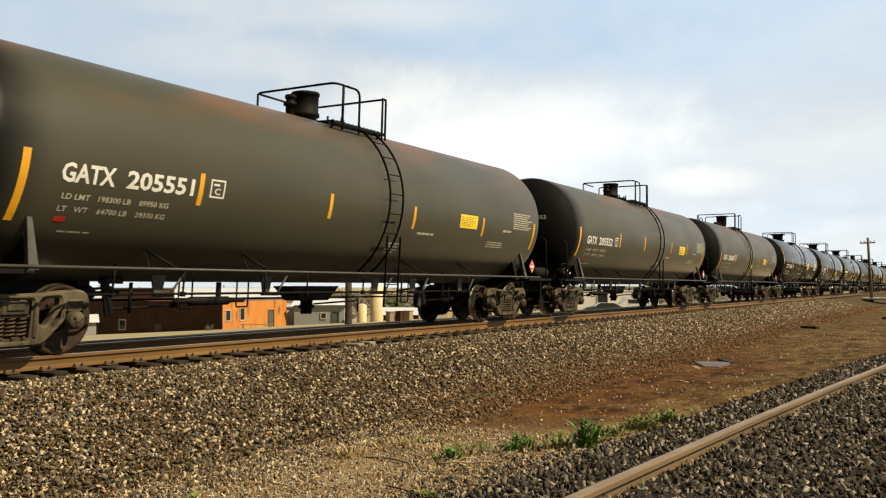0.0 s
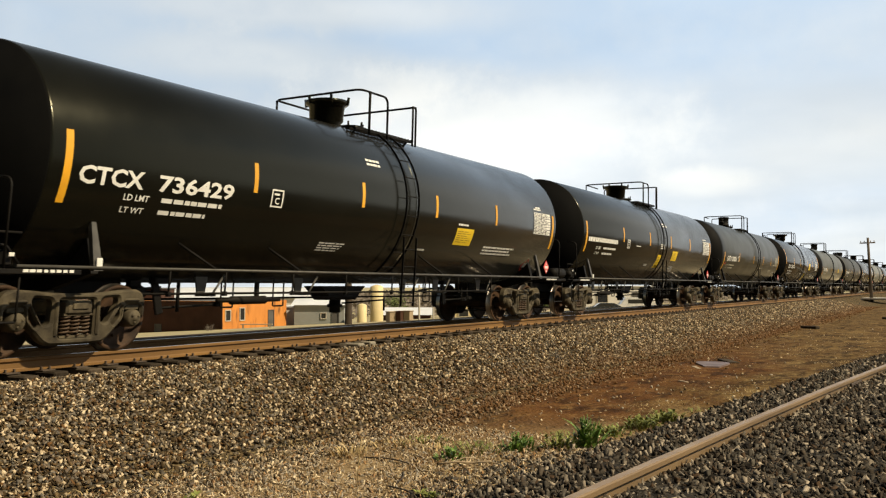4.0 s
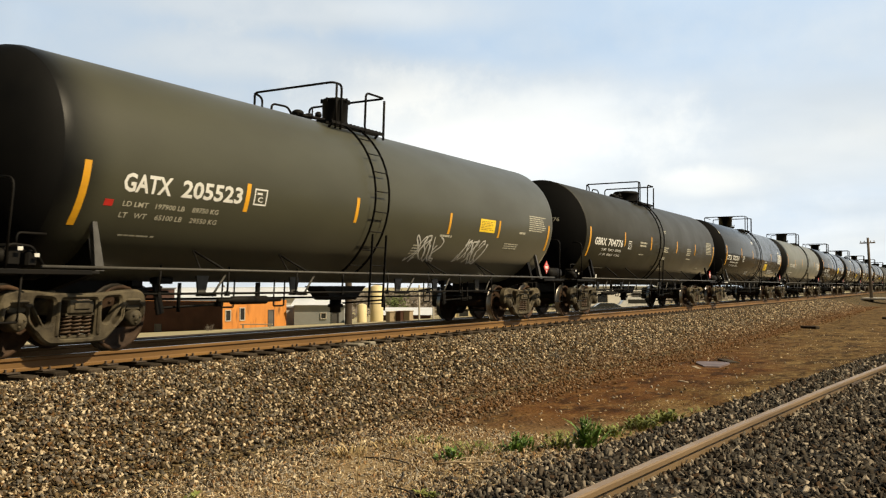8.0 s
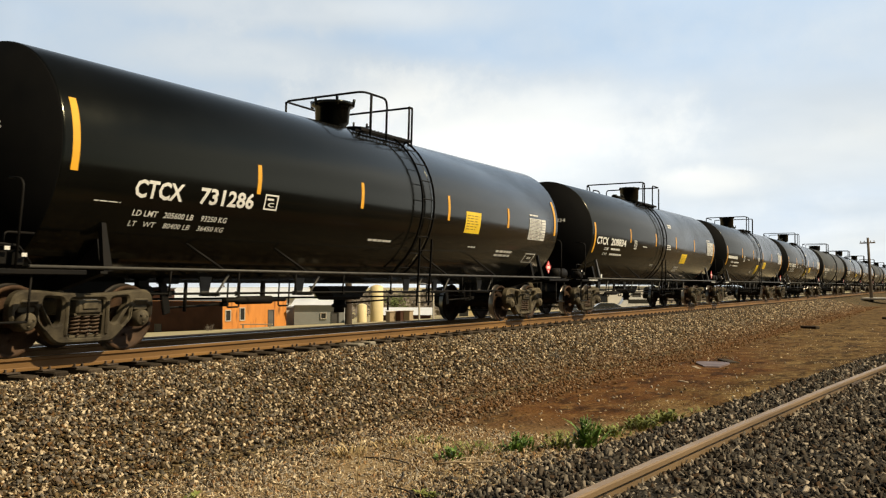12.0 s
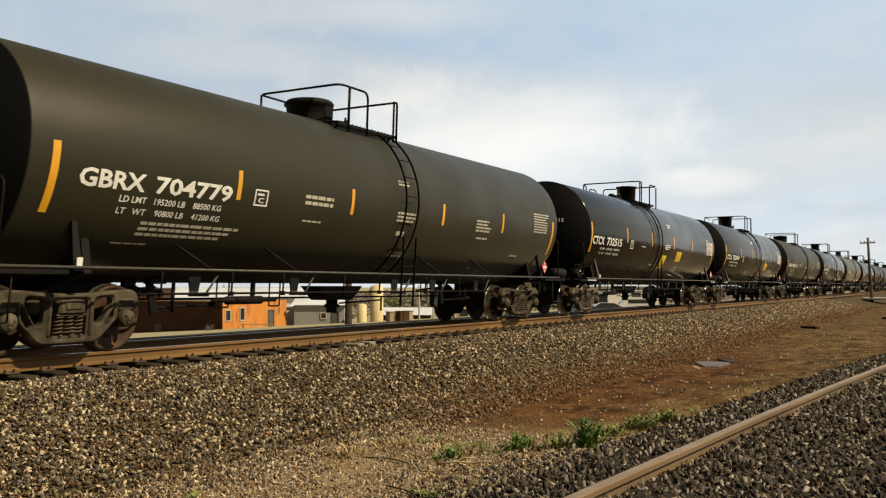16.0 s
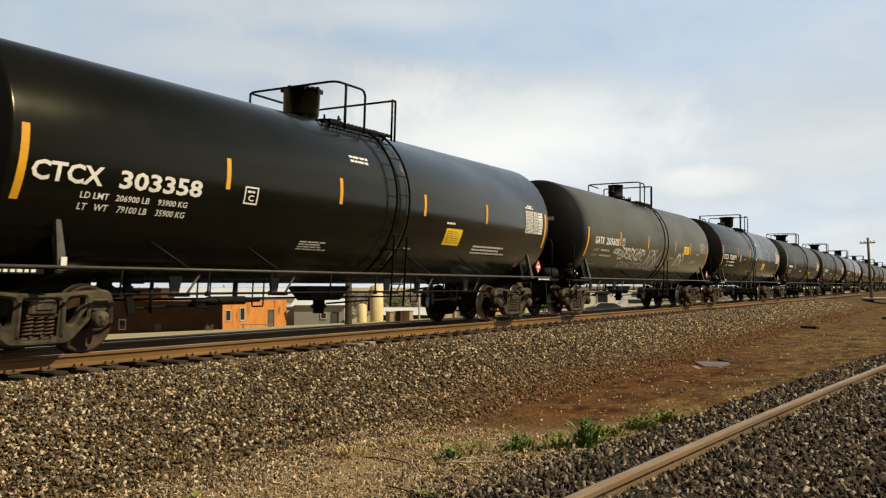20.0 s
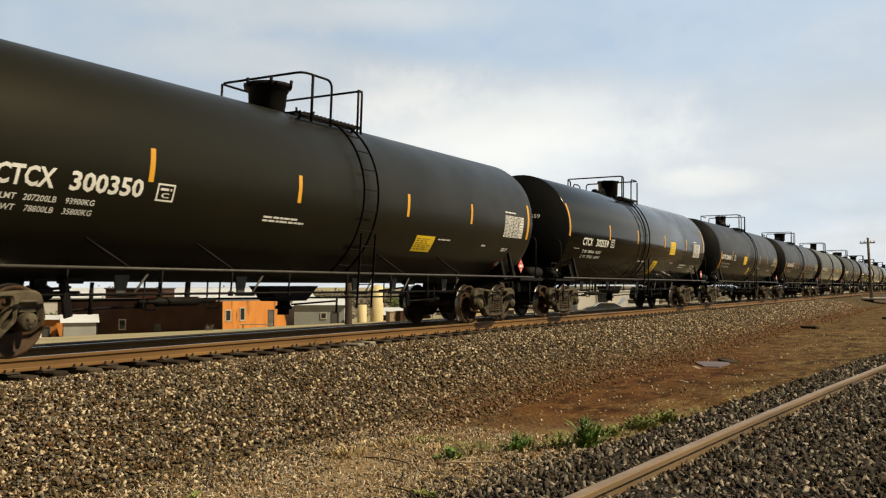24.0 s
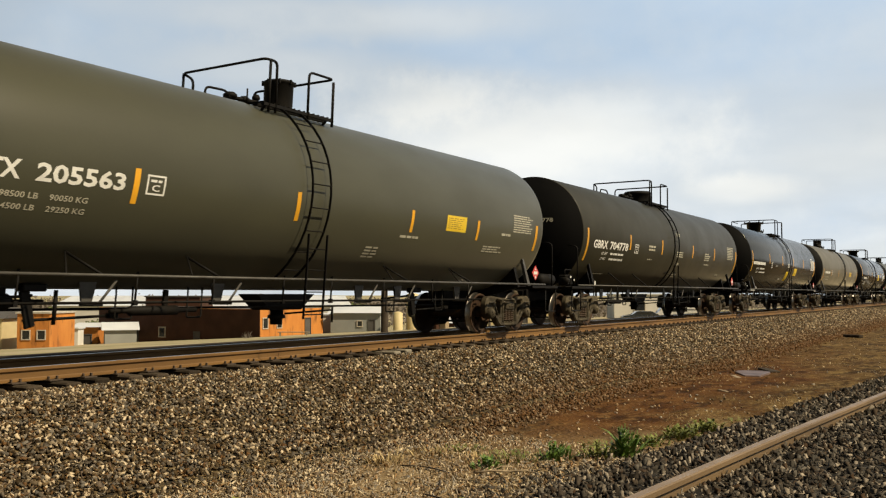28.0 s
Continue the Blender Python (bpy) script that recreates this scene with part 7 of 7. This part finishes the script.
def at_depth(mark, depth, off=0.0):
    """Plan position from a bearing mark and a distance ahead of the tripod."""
    th = radians(YAW)
    lat = (mark - 784) / 1586 * depth
    return lat * math.cos(th) - depth * math.sin(th), lat * math.sin(th) + depth * math.cos(th)


def tree(x, y, z, h, r, leaves, seed, label):
    rnd = random.Random(seed)
    o = new("tree")
    o.location = (x, y, z)
    tagged(o, label, "tree", "trees of the town")
    bm = bmesh.new()
    tw = bmesh.new()
    tips = []

    def limb(p, d, ln, rad, depth):
        q = p + d * ln
        mid = p + d * ln * 0.5 + Vector((rnd.uniform(-1, 1), rnd.uniform(-1, 1), 0)) * ln * 0.06
        n = 6 if depth < 2 else 4
        tube(bm if depth < 2 else tw, [p, mid, q], rad, n)
        tips.append(q)
        if depth >= 4:
            return
        for _ in range(3 if depth else 5):
            nd = (d + Vector((rnd.uniform(-1, 1), rnd.uniform(-1, 1), rnd.uniform(-0.2, 0.7))) * 0.75).normalized()
            limb(p + d * ln * rnd.uniform(0.55, 1.0), nd, ln * rnd.uniform(0.55, 0.75), rad * 0.55, depth + 1)

    limb(Vector((0, 0, 0)), Vector((0, 0, 1)), h * 0.38, h * 0.022, 0)
    part("trunk", bm, M["bark"], o)
    tagged(part("branchwork", tw, M["twig"], o), kind="stuff")
    if leaves:
        bm = bmesh.new()
        for p in tips[5:]:
            for _ in range(leaves):
                c = p + Vector((rnd.gauss(0, 1), rnd.gauss(0, 1), rnd.gauss(0, 0.8))) * h * 0.045
                a = Vector((rnd.uniform(-1, 1), rnd.uniform(-1, 1), rnd.uniform(-1, 1))).normalized() * 0.16
                b = a.orthogonal().normalized() * 0.12
                bm.faces.new([bm.verts.new(v) for v in (c - a, c + b, c + a, c - b)])
        part("crown", bm, M["bush"], o)
    return o


FACE = YAW      # turn that sets a block square to the line of sight
x, y = at_depth(395, 100)
# the brick colour on the south side stands in for shaded orange stucco
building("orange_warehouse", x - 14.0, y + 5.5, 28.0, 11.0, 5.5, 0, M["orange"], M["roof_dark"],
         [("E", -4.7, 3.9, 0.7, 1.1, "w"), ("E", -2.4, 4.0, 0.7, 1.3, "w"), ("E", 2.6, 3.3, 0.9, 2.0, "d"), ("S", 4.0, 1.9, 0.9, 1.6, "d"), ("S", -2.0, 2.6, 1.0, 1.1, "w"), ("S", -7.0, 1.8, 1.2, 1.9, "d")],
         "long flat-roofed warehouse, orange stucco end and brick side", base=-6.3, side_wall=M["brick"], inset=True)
x, y = at_depth(250, 125)
building("brick_annex", x, y, 7.6, 6.0, 7.1, FACE, M["brick"], M["roof_dark"], [], "plain dark red-brown brick block with a flat roof", base=-6.6)
x, y = at_depth(300, 150)
building("white_hall", x, y, 46, 14, 5.6, FACE, M["wall_white"], M["roof_white"], [], "large white hall with a pale metal roof", gable=1.6, base=-6.6)
x, y = at_depth(571, 112)
building("grey_house", x, y, 6.1, 6.0, 4.7, FACE, M["wall_grey"], M["roof_white"], [("S", 0.55, 3.4, 0.55, 0.6, "w"), ("S", 2.0, 3.0, 0.7, 1.7, "d")], "small grey house with a white roof edge", base=-6.1, gable=0.75)
x, y = at_depth(518, 116)
building("white_shed", x, y, 1.7, 4.0, 4.6, FACE, M["wall_white"], M["roof_white"], [], "small white painted garden shed", base=-6.4)
x, y = at_depth(8, 98)
building("orange_house", x, y, 3.6, 6.0, 5.2, FACE, M["orange"], M["trim"], [("S", 0.9, 2.9, 0.8, 0.9, "w"), ("S", -0.8, 2.9, 0.8, 0.9, "w")], "orange stucco house with square windows", base=-6.4)
x, y = at_depth(-120, 100)
building("tan_house", x, y, 9.0, 6.0, 4.6, FACE, M["cream"], M["roof_dark"], [("S", 1.0, 2.4, 1.1, 1.2, "w")], "tan house with a dark roof", gable=1.2, base=-6.4)
x, y = at_depth(93, 112)
building("orange_shed", x, y, 3.1, 4.0, 3.2, FACE, M["orange"], M["roof_white"], [("S", 0.2, 1.3, 0.9, 1.9, "d")], "small orange shed with a pale roof", gable=0.5, base=-6.4)
x, y = at_depth(61, 105)
building("white_kiosk", x, y, 1.3, 1.5, 3.0, FACE, M["wall_white"], M["roof_white"], [], "narrow white painted roadside kiosk", base=-6.2)
x, y = at_depth(142, 108)
building("grey_shed", x, y, 3.6, 4.5, 2.8, FACE + 24, M["wall_grey"], M["roof_white"], [], "grey shed with a sloping pale roof", gable=0.9, base=-6.2)
x, y = at_depth(715, 118)
building("brick_house", x, y, 7.0, 6.0, 2.8, FACE, M["brick"], M["roof_white"], [("S", -1.4, 1.6, 1.0, 1.1, "w"), ("S", 1.4, 1.6, 1.0, 1.1, "w")], "low red-brick house with a pale roof", gable=0.9, base=-5.6)
x, y = at_depth(860, 125)
building("tan_store", x, y, 11.0, 7.0, 3.2, FACE, M["cream"], M["roof_dark"], [("S", -3.2, 1.6, 1.2, 1.3, "w"), ("S", 0.0, 1.4, 1.0, 2.0, "d"), ("S", 3.0, 1.6, 1.2, 1.3, "w")], "low tan store with a dark roof", base=-4.6)
x, y = at_depth(1085, 130)
building("white_store", x, y, 11.5, 7.0, 3.4, FACE, M["wall_white"], M["roof_white"], [("S", -2.2, 1.8, 1.4, 1.2, "w"), ("S", 2.6, 1.5, 1.0, 2.0, "d")], "low white painted store", base=-2.6)


def silo(mark, depth, r, h, base):
    x, y = at_depth(mark, depth)
    o = new("storage_tank")
    o.location = (x, y, base)
    tagged(o, "cream-painted upright steel storage tank", "storage tank", "storage tanks")
    bm = bmesh.new()
    lathe(bm, [(0, h + r * 0.35), (r * 0.6, h + r * 0.22), (r, h), (r, 0.5), (r * 0.9, 0.4), (0, 0.4)], 24)
    part("shell", bm, M["cream"], o)
    for k in range(4):
        bm = bmesh.new()
        a = k * math.pi / 2 + 0.4
        bar(bm, (r * 0.85 * math.cos(a), r * 0.85 * math.sin(a), 0), (r * 0.8 * math.cos(a), r * 0.8 * math.sin(a), 0.6), 0.07, 6)
        part("leg", bm, M["trim"], o)


silo(641, 104, 0.55, 4.9, -6.2)
silo(667, 107, 0.78, 7.0, -6.2)


def post(name, mark, depth, top, r, mat, label):
    """An upright round post with a worn, slightly narrower top."""
    x, y = at_depth(mark, depth)
    z = float(ground_z(x, y)) - 0.2
    bm = bmesh.new()
    lathe(bm, [(0, 0), (r * 1.15, 0), (r, 0.6), (r * 0.96, (top - z) * 0.6), (r * 0.88, top - z - 0.05), (r * 0.6, top - z), (0, top - z - 0.02)], 12)
    o = part(name, bm, mat, None)
    o.location = (x, y, z)
    tagged(o, label, "post")


post("old_trunk", 617, 72, 1.5, 0.29, M["bark_dark"], "thick bare dark trunk standing beside the yard")
post("yard_post", 742, 80, 1.0, 0.085, M["trim"], "thin pale painted metal yard post")
post("yard_post", 767, 80, 1.1, 0.085, M["trim"], "thin pale painted metal yard post")
utility_pole(*at_depth(803, 92), -5.0, 5.0, 1)
x, y = at_depth(455, 93)
bench = new("bench")
bench.matrix_basis = pose(x, y, float(ground_z(x, y)), 0, 0, FACE)
tagged(bench, "long low wooden bench outside the warehouse", "bench")
bm = bmesh.new()
box(bm, (0, 0, 0.42), (3.3, 0.4, 0.08), bevel=0.01)
part("seat", bm, M["pale_wood"], bench)
for q in (-1.4, 1.4):
    bm = bmesh.new()
    box(bm, (q, 0, 0.19), (0.1, 0.35, 0.38), bevel=0.01)
    part("leg", bm, M["pale_wood"], bench)
for mark in (692, 708, 722):
    x, y = at_depth(mark, 96)
    bm = bmesh.new()
    box(bm, (0, 0, 0.5), (0.9, 0.8, 1.0), bevel=0.05)
    box(bm, (0, 0, 1.05), (1.0, 0.9, 0.1), bevel=0.02)
    o = part("yard_crate", bm, M["pale_wood"] if mark != 708 else M["brick"], None)
    o.matrix_basis = pose(x, y, float(ground_z(x, y)), 0, 0, mark)
    tagged(o, "wooden crate standing in the yard", "crate")
for i, (mark, dep, h, lv, z) in enumerate(((95, 118, 4.4, 4, -6.6), (215, 138, 7.2, 0, -6.8), (368, 93, 4.0, 0, -6.2), (190, 140, 7.4, 0, -6.8), (245, 142, 7.0, 0, -6.8), (915, 140, 5.6, 5, -5.0), (965, 138, 5.2, 5, -5.0), (330, 190, 8.2, 0, -7.0),
                                         (560, 175, 7.6, 3, -7.0), (610, 180, 7.8, 0, -7.0), (700, 170, 7.4, 3, -7.0), (1030, 170, 5.2, 3, -4.0), (-60, 150, 7.4, 0, -6.8), (20, 150, 7.2, 3, -6.8))):
    x, y = at_depth(mark, dep)
    tree(x, y, z, h, 2.5, lv, 300 + i, "bare spring tree with thin grey branches" if not lv else "tree with sparse yellow-green spring leaves")


def parked_car(mark, depth, base, body, label, turn, van=False):
    x, y = at_depth(mark, depth)
    o = new("parked_car")
    o.matrix_basis = pose(x, y, base, 0, 0, turn)
    tagged(o, label, "car", "parked cars")
    h = 2.0 if van else 1.42
    prof = [(-2.2, 0.35), (-2.25, 0.75), (-1.9, 0.90), (-1.0, 0.98), (-0.45, h), (1.3, h), (1.95, 1.0), (2.2, 0.95), (2.25, 0.4)] if not van else \
        [(-2.4, 0.35), (-2.4, 1.0), (-1.8, 1.15), (-1.3, h), (2.3, h), (2.4, 0.4)]
    bm = bmesh.new()
    a = [bm.verts.new((u, -0.87, z)) for u, z in prof]
    b = [bm.verts.new((u, 0.87, z)) for u, z in prof]
    bm.faces.new(a)
    bm.faces.new(b[::-1])
    for i in range(len(prof)):
        j = (i + 1) % len(prof)
        bm.faces.new((a[j], a[i], b[i], b[j]))
    bmesh.ops.bevel(bm, geom=bm.edges[:], offset=0.06, segments=2, affect="EDGES")
    part("body", bm, body, o)
    for s in (-1, 1):
        bm = bmesh.new()
        box(bm, (0.35, s * 0.875, 1.17 if not van else 1.5), (1.7 if not van else 2.6, 0.02, 0.28 if not van else 0.5), bevel=0.008)
        part("side_window", bm, M["glass"], o)
        for u in (-1.4, 1.4):
            bm = bmesh.new()
            lathe(bm, [(0, -0.11), (0.20, -0.11), (0.33, -0.09), (0.33, 0.09), (0.20, 0.11), (0, 0.11)], 18, "Y", at=(u, s * 0.80, 0.33))
            part("wheel", bm, M["glass"], o)


M["car_dark"] = material("dark_blue_car_paint", (0.02, 0.03, 0.045), rough=0.25, bump=0, coat=0.5)
M["car_white"] = material("white_car_paint", (0.75, 0.75, 0.74), rough=0.3, bump=0, coat=0.5)
parked_car(1066, 108, -2.55, M["car_dark"], "dark blue saloon car parked by the store", FACE)
parked_car(1122, 112, -2.5, M["car_white"], "white van parked by the store", FACE, True)

# far woods and skyline, joined
bm = bmesh.new()
fr_ = random.Random(9)
for i in range(2600):
    a = radians(fr_.uniform(-75, 30))
    d = fr_.uniform(175, 520)
    x, y, = d * math.sin(a), d * math.cos(a)
    if x > -60 and d < 420:
        continue
    h = fr_.uniform(3.0, 5.6)
    c = Vector((x, y, -6.0 + h * 0.5))
    for _ in range(34):
        o = Vector((fr_.gauss(0, 3.0), fr_.gauss(0, 3.0), fr_.gauss(0, h * 0.22)))
        q = Vector((fr_.uniform(-1, 1), fr_.uniform(-1, 1), fr_.uniform(-1, 1))).normalized() * 0.55
        w = q.orthogonal().normalized() * 0.32
        bm.faces.new([bm.verts.new(c + o + v) for v in (-q, w, q, -w)])
me = bpy.data.meshes.new("far_woods")
bm.to_mesh(me)
bm.free()
me.materials.append(M["twig"])
tagged(new("far_woods", me), "low grey-brown woods along the horizon", "woods", kind="stuff")

# ---- the train itself ----
for k, spec in enumerate(CARS):
    tank_car(k, spec)


# ---- movement ----
def gone(t):
    lag = min(max((t - 27.4) / 0.6, 0.0), 1.0)          # the train eases slightly at the very end
    return SPEED * t + GAIN * t * t / 2 - 0.5 * lag * lag


def motions():
    for car, y0 in TRAIN:
        walk(car, [(t * 0.5, pose(TRACK_X, y0 - gone(t * 0.5), 0)) for t in range(57)])
    firsts = {}
    for w in WHEELSETS:
        v = round(w.matrix_basis.translation.y, 3)
        if v not in firsts:                       # each axle place is keyed once, and all alike axles share its action
            walk(w, [(i / FPS, pose(0, v, 0.457, math.degrees(gone(i / FPS) / 0.457) % 360)) for i in range(28 * FPS + 1)])
            firsts[v] = w
        else:
            w.rotation_mode = "QUATERNION"
            a = w.animation_data_create()
            a.action = firsts[v].animation_data.action
            a.action_slot = firsts[v].animation_data.action_slot


motions()
